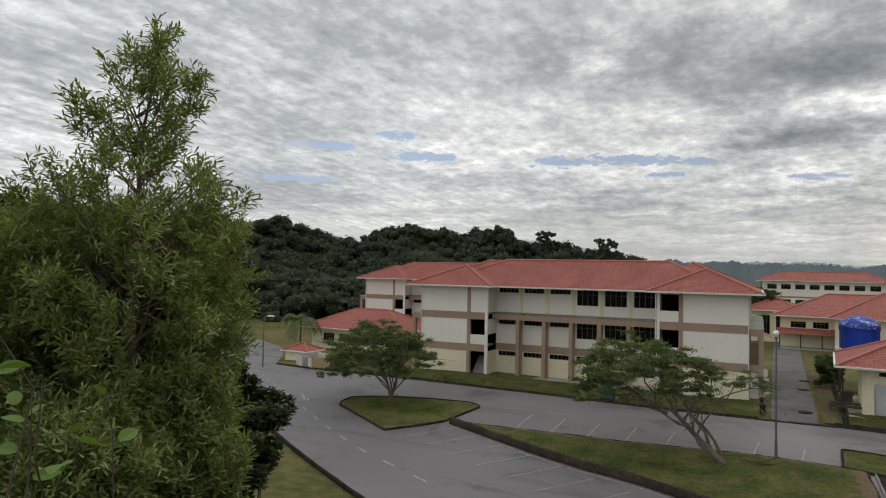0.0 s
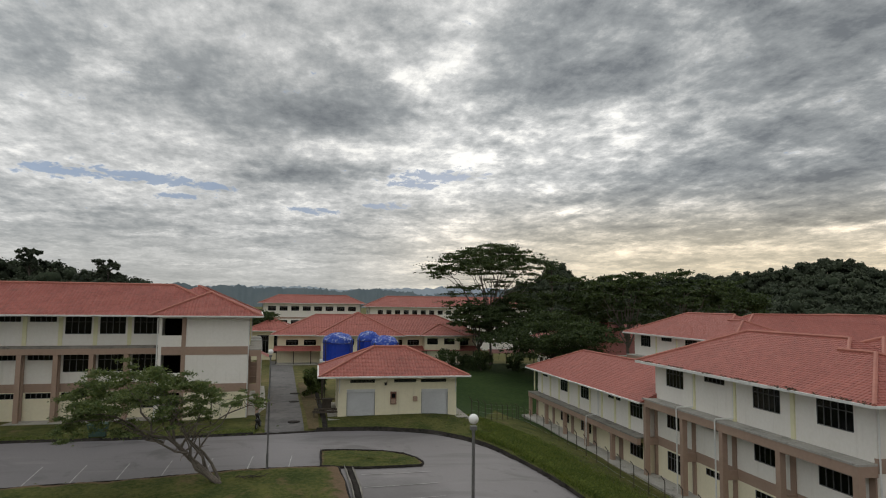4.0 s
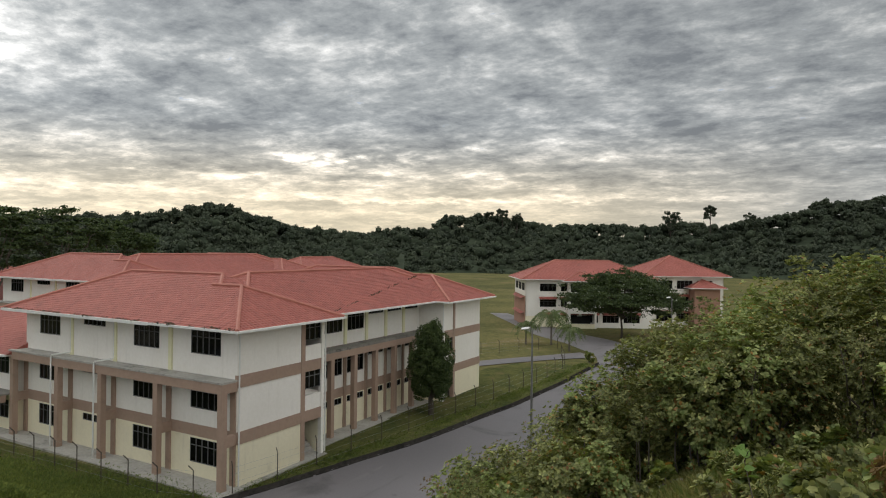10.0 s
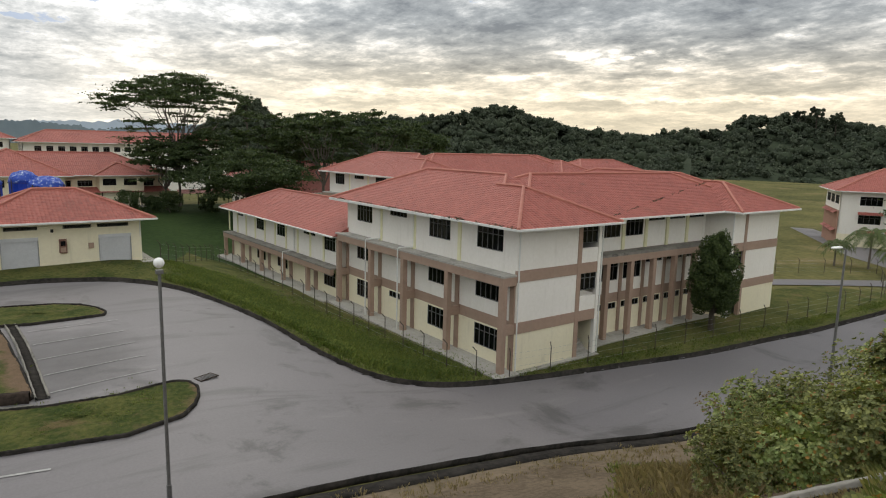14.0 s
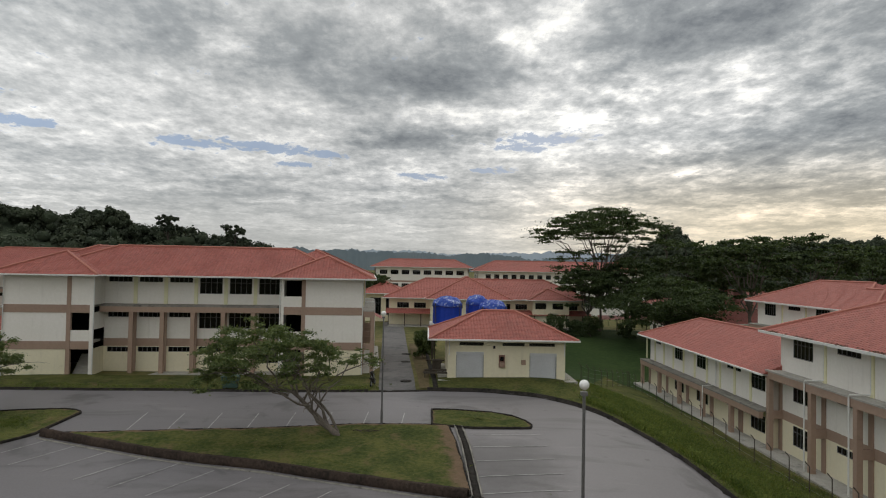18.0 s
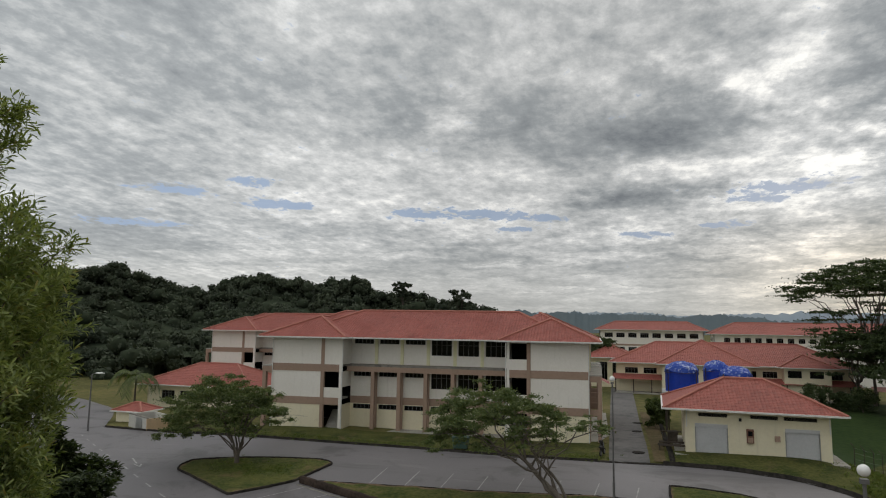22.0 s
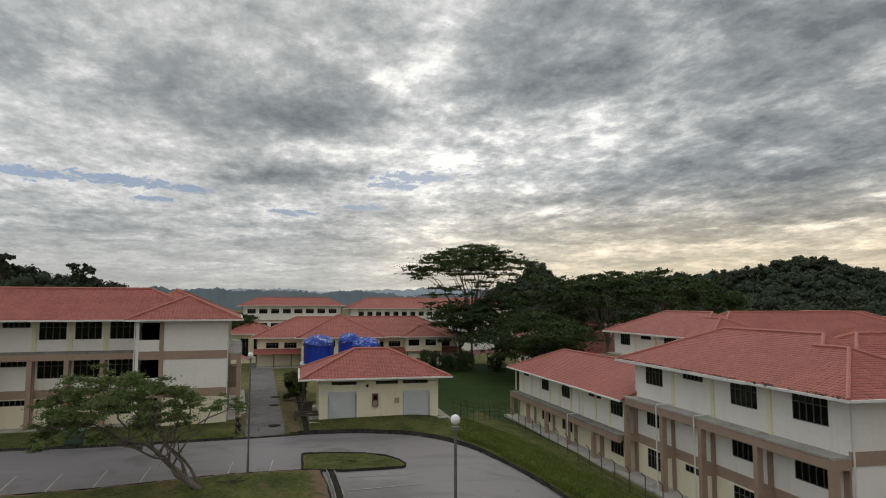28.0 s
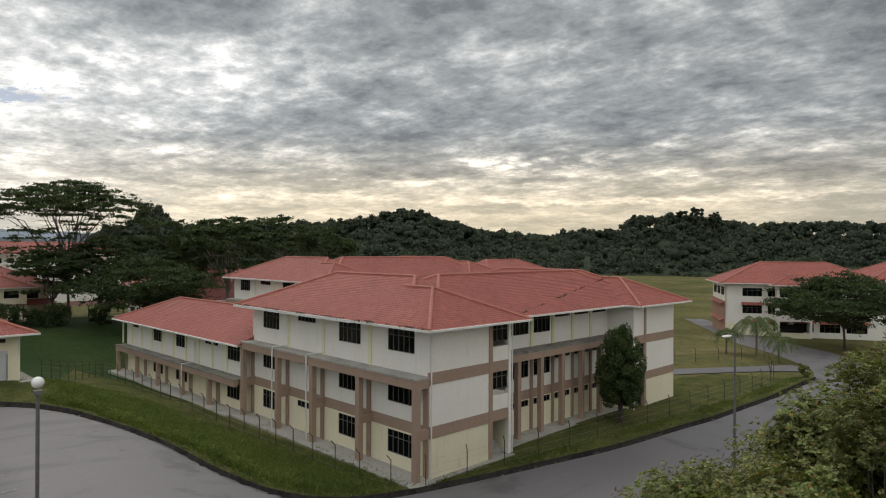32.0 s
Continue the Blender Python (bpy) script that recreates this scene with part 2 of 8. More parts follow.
# ---- materials ----
def surface(name, c1, c2, rough=0.8, grain=6.0, patch=0.25, bump=0.15, metal=0.0, stain=None, spec=0.3, island=0.0, objrand=0.0, dist=0.02, streak=None, drip=0.0):
    """A procedural surface: two colours mixed at a fine and a coarse scale, stains, fine relief."""
    m = bpy.data.materials.new(name)
    m.use_nodes = True
    nt = m.node_tree
    p = nt.nodes["Principled BSDF"]
    co = nt.nodes.new("ShaderNodeTexCoord").outputs["Object"]
    if streak:
        # marks drawn out along the way of the traffic
        mp = nt.nodes.new("ShaderNodeMapping")
        mp.inputs["Rotation"].default_value, mp.inputs["Scale"].default_value = (0, 0, radians(streak[0])), (1.0, streak[1], 1.0)
        nt.links.new(co, mp.inputs[0])
        co = mp.outputs[0]
    fine, coarse = noise_tex(nt, co, grain, 5, 0.6), noise_tex(nt, co, patch, 4, 0.6)
    f = maths(nt, "ADD", maths(nt, "MULTIPLY", fine, 0.5), maths(nt, "MULTIPLY", coarse, 0.5))
    col = mixc(nt, smooth(nt, f, 0.33, 0.67), c1, c2)
    if stain:
        s = noise_tex(nt, co, stain[1], 6, 0.7, 0.4)
        col = mixc(nt, maths(nt, "MULTIPLY", smooth(nt, s, stain[2], stain[2] + 0.16), stain[3]), col, stain[0])
    if drip:
        # rain streaks that run down the wall
        dm = nt.nodes.new("ShaderNodeMapping")
        dm.inputs["Scale"].default_value = (1.0, 1.0, 0.09)
        nt.links.new(co, dm.inputs[0])
        runs = smooth(nt, noise_tex(nt, dm.outputs[0], 2.4, 5, 0.62), 0.54, 0.74)
        col = mixc(nt, maths(nt, "MULTIPLY", runs, drip), col, (0.30, 0.27, 0.21))
    if island or objrand:
        if island:
            r = nt.nodes.new("ShaderNodeNewGeometry").outputs["Random Per Island"]
        else:
            r = nt.nodes.new("ShaderNodeObjectInfo").outputs["Random"]
        k = island or objrand
        g = maths(nt, "ADD", 1.0 - k, maths(nt, "MULTIPLY", r, 2 * k))
        col = mixc(nt, 1.0, col, g, "MULTIPLY")
    nt.links.new(col, p.inputs["Base Color"])
    nt.links.new(maths(nt, "ADD", rough - 0.08, maths(nt, "MULTIPLY", fine, 0.16), clamp=True), p.inputs["Roughness"])
    p.inputs["Metallic"].default_value, p.inputs["Specular IOR Level"].default_value = metal, spec
    if bump:
        b = nt.nodes.new("ShaderNodeBump")
        b.inputs["Strength"].default_value, b.inputs["Distance"].default_value = bump, dist
        nt.links.new(fine, b.inputs["Height"])
        nt.links.new(b.outputs[0], p.inputs["Normal"])
    return m


def tile_material(name, c1, c2, stain):
    """Fired pantiles: rolls that run up the slope, each tile its own tint, worn and stained; the courses are real steps."""
    m = surface(name, c1, c2, 0.66, 3.0, 0.18, 0.0, stain=stain, spec=0.3)
    nt = m.node_tree
    p = nt.nodes["Principled BSDF"]
    tc = nt.nodes.new("ShaderNodeTexCoord")
    a, b = nt.nodes.new("ShaderNodeSeparateXYZ"), nt.nodes.new("ShaderNodeSeparateXYZ")
    nt.links.new(tc.outputs["Object"], a.inputs[0])
    nt.links.new(tc.outputs["Normal"], b.inputs[0])
    steep = maths(nt, "GREATER_THAN", maths(nt, "ABSOLUTE", b.outputs[0]), maths(nt, "ABSOLUTE", b.outputs[1]))
    along = maths(nt, "ADD", maths(nt, "MULTIPLY", a.outputs[1], steep), maths(nt, "MULTIPLY", a.outputs[0], maths(nt, "SUBTRACT", 1.0, steep)))
    u = maths(nt, "DIVIDE", along, 0.30)
    comb = nt.nodes.new("ShaderNodeCombineXYZ")
    nt.links.new(maths(nt, "FLOOR", u), comb.inputs[0])
    nt.links.new(maths(nt, "FLOOR", maths(nt, "DIVIDE", a.outputs[2], 0.147)), comb.inputs[1])
    wn = nt.nodes.new("ShaderNodeTexWhiteNoise")
    nt.links.new(comb.outputs[0], wn.inputs["Vector"])
    tint = maths(nt, "ADD", 0.88, maths(nt, "MULTIPLY", wn.outputs["Value"], 0.22))
    old = p.inputs["Base Color"].links[0].from_socket
    nt.links.new(mixc(nt, 1.0, old, tint, "MULTIPLY"), p.inputs["Base Color"])
    bp = nt.nodes.new("ShaderNodeBump")
    bp.inputs["Strength"].default_value, bp.inputs["Distance"].default_value = 0.7, 0.07
    nt.links.new(maths(nt, "ABSOLUTE", maths(nt, "SINE", maths(nt, "MULTIPLY", u, math.pi))), bp.inputs["Height"])
    nt.links.new(bp.outputs[0], p.inputs["Normal"])
    return m


def leaf_material(name, c1, c2, spread=0.35, rough=0.6, trans=0.25, patch=0.35, accent=None, single=0.65):
    m = bpy.data.materials.new(name)
    m.use_nodes = True
    nt = m.node_tree
    p = nt.nodes["Principled BSDF"]
    r = nt.nodes.new("ShaderNodeNewGeometry").outputs["Random Per Island"]
    co = nt.nodes.new("ShaderNodeTexCoord").outputs["Object"]
    f = maths(nt, "ADD", maths(nt, "MULTIPLY", r, single), maths(nt, "MULTIPLY", noise_tex(nt, co, patch, 3), 1.15 - single))
    col = mixc(nt, smooth(nt, f, 0.2, 0.95), c1, c2)
    g = maths(nt, "ADD", 1.0 - spread, maths(nt, "MULTIPLY", maths(nt, "FRACT", maths(nt, "MULTIPLY", r, 17.3)), 2 * spread))
    if accent:
        # a few leaves have turned
        pick = maths(nt, "LESS_THAN", maths(nt, "FRACT", maths(nt, "MULTIPLY", r, 41.7)), accent[1])
        col = mixc(nt, pick, col, accent[0])
    nt.links.new(mixc(nt, 1.0, col, g, "MULTIPLY"), p.inputs["Base Color"])
    p.inputs["Roughness"].default_value, p.inputs["Specular IOR Level"].default_value = rough, 0.25
    out = nt.nodes["Material Output"]
    tr, mx = nt.nodes.new("ShaderNodeBsdfTranslucent"), nt.nodes.new("ShaderNodeMixShader")
    nt.links.new(mixc(nt, 1.0, col, (1.3, 1.4, 0.6), "MULTIPLY"), tr.inputs[0])
    mx.inputs[0].default_value = trans
    nt.links.new(p.outputs[0], mx.inputs[1])
    nt.links.new(tr.outputs[0], mx.inputs[2])
    nt.links.new(mx.outputs[0], out.inputs[0])
    return m


def glass_material(name):
    m = bpy.data.materials.new(name)
    m.use_nodes = True
    p = m.node_tree.nodes["Principled BSDF"]
    p.inputs["Base Color"].default_value = (0.010, 0.011, 0.012, 1)
    p.inputs["Roughness"].default_value, p.inputs["IOR"].default_value = 0.08, 1.28
    p.inputs["Transmission Weight"].default_value = 0.55
    return m


WHITE = surface("white_render", (0.82, 0.79, 0.735), (0.76, 0.73, 0.665), 0.85, 4, 0.3, 0.1, stain=((0.50, 0.48, 0.40), 0.5, 0.62, 0.30), drip=0.13)
CREAM = surface("cream_render", (0.81, 0.75, 0.56), (0.75, 0.69, 0.51), 0.85, 4, 0.3, 0.1, stain=((0.46, 0.42, 0.30), 0.6, 0.60, 0.35), drip=0.13)
BROWN = surface("brown_band_paint", (0.375, 0.265, 0.202), (0.325, 0.228, 0.174), 0.85, 4, 0.4, 0.1, stain=((0.20, 0.15, 0.115), 0.8, 0.58, 0.4), drip=0.2)
YELLOW = surface("yellow_pilaster_paint", (0.76, 0.73, 0.49), (0.70, 0.67, 0.44), 0.85, 4, 0.4, 0.1)
TILE = tile_material("roof_tile", (0.350, 0.108, 0.085), (0.288, 0.088, 0.070), ((0.15, 0.065, 0.052), 0.3, 0.56, 0.4))
CAP = surface("ridge_tile", (0.43, 0.17, 0.125), (0.34, 0.13, 0.10), 0.65, 5, 0.5, 0.1)
FASCIA = surface("white_gutter", (0.74, 0.74, 0.71), (0.62, 0.62, 0.59), 0.5, 3, 0.4, 0.05, stain=((0.25, 0.24, 0.22), 1.1, 0.62, 0.5))
SOFFIT = surface("grey_soffit", (0.55, 0.54, 0.50), (0.48, 0.47, 0.44), 0.9, 3, 0.4)
CONCRETE = surface("weathered_concrete", (0.42, 0.40, 0.36), (0.30, 0.29, 0.26), 0.9, 5, 0.5, 0.25, stain=((0.10, 0.10, 0.09), 0.7, 0.55, 0.7))
KERB = surface("dark_kerb", (0.046, 0.041, 0.036), (0.014, 0.013, 0.012), 0.95, 4, 0.9, 0.6, stain=((0.19, 0.17, 0.15), 1.6, 0.64, 0.7), spec=0.08)
OLDCONC = surface("stained_old_concrete", (0.27, 0.255, 0.225), (0.17, 0.16, 0.14), 0.92, 5, 0.8, 0.3, stain=((0.06, 0.058, 0.05), 1.2, 0.52, 0.75))
KERBTOP = surface("brown_kerb_wall", (0.066, 0.048, 0.038), (0.022, 0.018, 0.016), 0.95, 5, 0.8, 0.5, stain=((0.20, 0.165, 0.13), 1.0, 0.60, 0.6), spec=0.08)
GLASS = glass_material("dark_window_glass")
FRAME = surface("window_bar_metal", (0.15, 0.15, 0.147), (0.10, 0.10, 0.10), 0.5, 8, 1, 0)
# near-black: the gloom of unlit rooms put into colour; also for black parts
DARK = surface("room_shade_and_black", (0.03, 0.029, 0.028), (0.02, 0.019, 0.018), 0.9, 3, 0.5, 0)
METAL = surface("galvanised_steel", (0.42, 0.43, 0.43), (0.33, 0.34, 0.34), 0.45, 9, 1.2, 0.05, metal=0.6)


def road_material(name):
    """Old grey surfacing: broad pale and dark passages, drawn-out stains, oil spots, fine grit."""
    m = surface(name, (0.152, 0.142, 0.147), (0.130, 0.121, 0.126), 0.56, 11.0, 0.08, 0.06, spec=0.5)
    nt = m.node_tree
    p = nt.nodes["Principled BSDF"]
    co = nt.nodes.new("ShaderNodeTexCoord").outputs["Object"]
    col = p.inputs["Base Color"].links[0].from_socket
    mp = nt.nodes.new("ShaderNodeMapping")
    mp.inputs["Rotation"].default_value, mp.inputs["Scale"].default_value = (0, 0, radians(12)), (0.16, 1.0, 1.0)
    nt.links.new(co, mp.inputs[0])
    broad = smooth(nt, noise_tex(nt, co, 0.035, 3, 0.5), 0.35, 0.65)
    col = mixc(nt, 1.0, col, maths(nt, "ADD", 0.86, maths(nt, "MULTIPLY", broad, 0.26)), "MULTIPLY")
    worn = smooth(nt, noise_tex(nt, mp.outputs[0], 0.42, 7, 0.66, 0.5), 0.52, 0.68)
    col = mixc(nt, maths(nt, "MULTIPLY", worn, 0.68), col, (0.068, 0.065, 0.065))
    pale = smooth(nt, noise_tex(nt, mp.outputs[0], 0.55, 5, 0.6, 0.2), 0.60, 0.74)
    col = mixc(nt, maths(nt, "MULTIPLY", pale, 0.35), col, (0.235, 0.225, 0.215))
    # mossy damp patches, and cracks drawn along the joints
    damp = smooth(nt, noise_tex(nt, co, 0.16, 8, 0.68, 0.6), 0.53, 0.65)
    col = mixc(nt, maths(nt, "MULTIPLY", damp, 0.68), col, (0.050, 0.048, 0.047))
    # old oil and moss over the small lot
    lot = vmath(nt, "MULTIPLY", vmath(nt, "SUBTRACT", co, (4.6, 38.8, 0.0)), (0.21, 0.16, 0.0))
    near = maths(nt, "SUBTRACT", 1.0, smooth(nt, maths(nt, "ADD", vmath(nt, "DOT_PRODUCT", lot, lot), maths(nt, "MULTIPLY", noise_tex(nt, co, 0.45, 6, 0.65, 0.4), 1.6)), 0.7, 1.9))
    col = mixc(nt, maths(nt, "MULTIPLY", near, 0.75), col, (0.058, 0.055, 0.056))
    spots = smooth(nt, noise_tex(nt, co, 0.9, 3, 0.5), 0.69, 0.76)
    col = mixc(nt, maths(nt, "MULTIPLY", spots, 0.5), col, (0.045, 0.043, 0.042))
    nt.links.new(col, p.inputs["Base Color"])
    return m


ROAD = road_material("worn_concrete_road")
LANE = surface("stained_lane", (0.15, 0.142, 0.138), (0.095, 0.092, 0.09), 0.85, 2.0, 0.12, 0.2, stain=((0.05, 0.05, 0.05), 0.3, 0.50, 0.7))
PAINT = surface("worn_white_line", (0.43, 0.425, 0.41), (0.25, 0.245, 0.235), 0.8, 3, 0.8, 0.1, stain=((0.14, 0.135, 0.135), 1.2, 0.55, 0.55))
# dark lush grass, made darker still to hold the shade of trees
LUSH_SHADED = surface("lush_grass_with_tree_shade", (0.022, 0.042, 0.014), (0.048, 0.074, 0.024), 0.95, 1.6, 0.08, 0.8, spec=0.08, dist=0.15)
GRASS = surface("mown_grass", (0.036, 0.052, 0.015), (0.118, 0.116, 0.038), 0.95, 4.0, 0.45, 1.0, stain=((0.160, 0.115, 0.062), 0.35, 0.54, 0.7), spec=0.08, dist=0.15)
FIELD = surface("rough_field", (0.058, 0.066, 0.022), (0.165, 0.145, 0.056), 0.95, 1.0, 0.05, 0.8, stain=((0.215, 0.165, 0.085), 0.07, 0.53, 0.65), spec=0.1, dist=0.2)


def bed_material(name):
    """Short grass that gives way to bare reddish soil in patches and along a trodden rim."""
    m = surface(name, (0.032, 0.050, 0.014), (0.112, 0.114, 0.036), 0.95, 4.0, 0.45, 1.0, stain=((0.160, 0.115, 0.062), 0.38, 0.53, 0.75), spec=0.08, dist=0.15)
    nt = m.node_tree
    p = nt.nodes["Principled BSDF"]
    at = nt.nodes.new("ShaderNodeAttribute")
    at.attribute_name = "rim"
    co = nt.nodes.new("ShaderNodeTexCoord").outputs["Object"]
    ragged = maths(nt, "ADD", at.outputs["Fac"], maths(nt, "MULTIPLY", maths(nt, "SUBTRACT", noise_tex(nt, co, 0.9, 6, 0.7), 0.5), 0.30))
    soil = mixc(nt, noise_tex(nt, co, 3.0, 4, 0.6), (0.20, 0.135, 0.090), (0.11, 0.080, 0.050))
    nt.links.new(mixc(nt, smooth(nt, ragged, 0.93, 1.01), p.inputs["Base Color"].links[0].from_socket, soil), p.inputs["Base Color"])
    return m


BED = bed_material("worn_grass_bed")
SOIL = surface("red_soil", (0.19, 0.145, 0.10), (0.11, 0.09, 0.06), 0.95, 3.5, 0.3, 0.6, spec=0.1, dist=0.08)
LITTER = surface("brown_leaf_litter", (0.17, 0.130, 0.090), (0.085, 0.066, 0.046), 0.95, 5.0, 0.5, 0.8, stain=((0.20, 0.17, 0.13), 0.7, 0.58, 0.5), spec=0.08, dist=0.08)
EARTHGRASS = surface("thin_dry_grass", (0.085, 0.072, 0.034), (0.15, 0.112, 0.066), 0.95, 3.0, 0.35, 0.7, stain=((0.05, 0.062, 0.022), 0.6, 0.55, 0.7), spec=0.08, dist=0.08)
BARK = surface("grey_bark", (0.17, 0.145, 0.12), (0.10, 0.085, 0.07), 0.95, 9, 1.2, 0.6)
BARKDARK = surface("dark_bark", (0.09, 0.075, 0.06), (0.05, 0.042, 0.035), 0.95, 9, 1.2, 0.6)
BLUE = surface("blue_tank_panel", (0.012, 0.05, 0.42), (0.010, 0.04, 0.34), 0.5, 3, 0.6, 0.05)
TARP = surface("blue_striped_tarpaulin", (0.018, 0.055, 0.34), (0.028, 0.08, 0.40), 0.5, 1.6, 2.6, 0.3, stain=((0.46, 0.54, 0.68), 2.4, 0.50, 0.85))
SHUTTER = surface("grey_roller_shutter", (0.62, 0.63, 0.64), (0.55, 0.56, 0.57), 0.45, 6, 0.7, 0.05, metal=0.1)


# ---- helpers ----
def mesh_of(name, bm, mat):
    me = bpy.data.meshes.new(name)
    bm.to_mesh(me)
    bm.free()
    for m in mat if isinstance(mat, (list, tuple)) else (mat,):
        me.materials.append(m)
    return me


def part(name, bm, mat, parent=None, label="", m=None):
    """One mesh object under a thing or a part; a mesh may be given in place of a bmesh to share it."""
    me = bm if isinstance(bm, bpy.types.Mesh) else mesh_of(name, bm, mat)
    ob = new(name, me)
    if parent is not None:
        ob.parent = parent
    if m is not None:
        ob.matrix_basis = m
    if label:
        ob["label"] = label
    return ob


def thing(name, label, category, m=None, group="", kind=""):
    ob = new(name)
    ob.empty_display_size = 0.2
    if m is not None:
        ob.matrix_basis = m
    return tagged(ob, label, category, group, kind)


def box(bm, x0, x1, y0, y1, z0, z1):
    v = [bm.verts.new((x, y, z)) for z in (z0, z1) for x, y in ((x0, y0), (x1, y0), (x1, y1), (x0, y1))]
    for f in ((3, 2, 1, 0), (4, 5, 6, 7), (0, 1, 5, 4), (1, 2, 6, 5), (2, 3, 7, 6), (3, 0, 4, 7)):
        bm.faces.new([v[i] for i in f])


def boxes(*rows):
    bm = bmesh.new()
    for r in rows:
        box(bm, *r)
    return bm


def tube(bm, pts, radii, seg=6, cap=True):
    """A tapered tube through the points."""
    rings = []
    n = len(pts)
    for i, p in enumerate(pts):
        p = Vector(p)
        d = (Vector(pts[min(i + 1, n - 1)]) - Vector(pts[max(i - 1, 0)])).normalized()
        a = d.orthogonal().normalized()
        b = d.cross(a)
        r = radii[i] if isinstance(radii, (list, tuple)) else radii
        rings.append([bm.verts.new(p + (a * math.cos(t) + b * math.sin(t)) * r) for t in (2 * math.pi * k / seg for k in range(seg))])
        if i:
            # turn the ring so that it lies over the one before it
            k0 = min(range(seg), key=lambda k: (rings[-1][k].co - rings[-2][0].co - (p - Vector(pts[i - 1]))).length)
            rings[-1] = rings[-1][k0:] + rings[-1][:k0]
            for k in range(seg):
                bm.faces.new((rings[-2][k], rings[-2][(k + 1) % seg], rings[-1][(k + 1) % seg], rings[-1][k]))
    if cap:
        bm.faces.new(list(reversed(rings[0])))
        bm.faces.new(rings[-1])


def fast_mesh(name, verts, quads, mat, mats=None):
    """A mesh from arrays of corner places and four-cornered faces."""
    me = bpy.data.meshes.new(name)
    verts, quads = np.asarray(verts, np.float32), np.asarray(quads, np.int32)
    me.vertices.add(len(verts))
    me.vertices.foreach_set("co", verts.ravel())
    me.loops.add(quads.size)
    me.loops.foreach_set("vertex_index", quads.ravel())
    me.polygons.add(len(quads))
    me.polygons.foreach_set("loop_start", np.arange(0, quads.size, 4, dtype=np.int32))
    for m in mat if isinstance(mat, (list, tuple)) else (mat,):
        me.materials.append(m)
    if mats is not None:
        me.polygons.foreach_set("material_index", np.asarray(mats, np.int32))
    me.update(calc_edges=True)
    me.validate()
    return me


# ---- ground ----
# spot levels (x, y, z) from which the lie of the land is drawn
LEVELS_COURT = [(-40, 62, 0), (-6.5, 65, 0), (-25, 63, 0), (-30, 80, 0), (0, 100, -.3), (-45, 75, -.3), (-60, 85, -1.2), (-80, 90, -2), (2, 60, .5), (13, 60, .5),
                (8, 68, .4), (-25.8, 49.4, -.15), (-3.1, 45.1, -.1), (-15, 52, -.1), (0, 54, -.1), (8, 54, -.2), (-7.3, 37.4, -.95), (-16, 39, -.9), (-25, 37, -.9), (-38, 45, -.75)]
LEVELS_LOTS = [(-29, 40.3, -.85), (-50, 52, -1), (-20, 30, -1.1), (-8, 28, -1.1), (0, 30, -1.1), (3, 40, -.6), (15.6, 52, -.5), (7.8, 46.8, -.35), (16.9, 42.1, -1.2),
               (18, 35.2, -2.1), (19.9, 31.6, -2.8), (24.5, 29.5, -3.5), (9, 31, -1.0), (12, 24, -1.6), (20, 23, -2.7), (2, 23, -1.2), (-10, 21, -1.2)]
LEVELS_LOWER = [(30, 25, -3.6), (40, 23, -3.65), (52, 22, -3.7), (64, 20, -3.7), (85, 20, -3.7), (30, 19, -3.4), (45, 14, -3.7), (60, 11, -3.8), (27, 40, -3.5), (27, 55, -3.5),
                (27, 70, -3.6), (27, 84, -3.8), (45, 45, -3.5), (62, 30, -3.5), (60, 60, -3.5), (45, 80, -2.7), (20, 75, -2.0), (20, 62, -1.6), (22, 48, -2.6), (40, 112, -0.7), (15, 110, -0.2)]
LEVELS_FAR = [(110, 30, -4.2), (136, 50, -4.7), (120, 60, -4.5), (150, 20, -5), (100, 0, -3), (140, -40, -4), (-60, 40, -.8), (-70, 60, -1.2), (-60, 20, 1), (200, 200, -4), (0, 220, -2),
              (-150, 150, -1), (-200, 0, 2), (0, -150, 8), (200, -100, -2), (250, 60, -5), (100, 150, -4), (-120, 60, -1)]
LEVELS_HILL = [(0, 0, 9.6), (3, -4, 9.6), (-3, -4, 9.6), (0, 8, 5), (8.5, 8.5, 3.5), (-6, 7, 5.2), (0, 16, 0), (12.7, 12.7, .3), (-11, 13, .2), (14, 6.5, 3.0), (19.9, 9.3, 1.0), (25, 11.7, -1.0),
               (16.6, 3.5, 4.4), (23.5, 5, 2.4), (31, 6.6, 0.3), (15, 0, 6.3), (25, 0, 4.2), (40, 0, 2.0), (-10, 4, 5.6), (-20, 10, 1.5), (-22, 18, -.3), (-34, 20, .3), (-30, 5, 5), (10, -15, 9.5), (-15, -15, 9), (60, -10, 1)]
SPOTS = np.array(LEVELS_COURT + LEVELS_LOTS + LEVELS_LOWER + LEVELS_FAR + LEVELS_HILL, float)


def level_weights():
    n = len(SPOTS)
    k = np.ones((n + 1, n + 1))
    k[:n, :n] = np.sqrt(((SPOTS[:, None, :2] - SPOTS[None, :, :2]) ** 2).sum(-1) + 25.0)
    k[n, n] = 0
    return np.linalg.solve(k, np.r_[SPOTS[:, 2], 0])


LEVEL_W = level_weights()


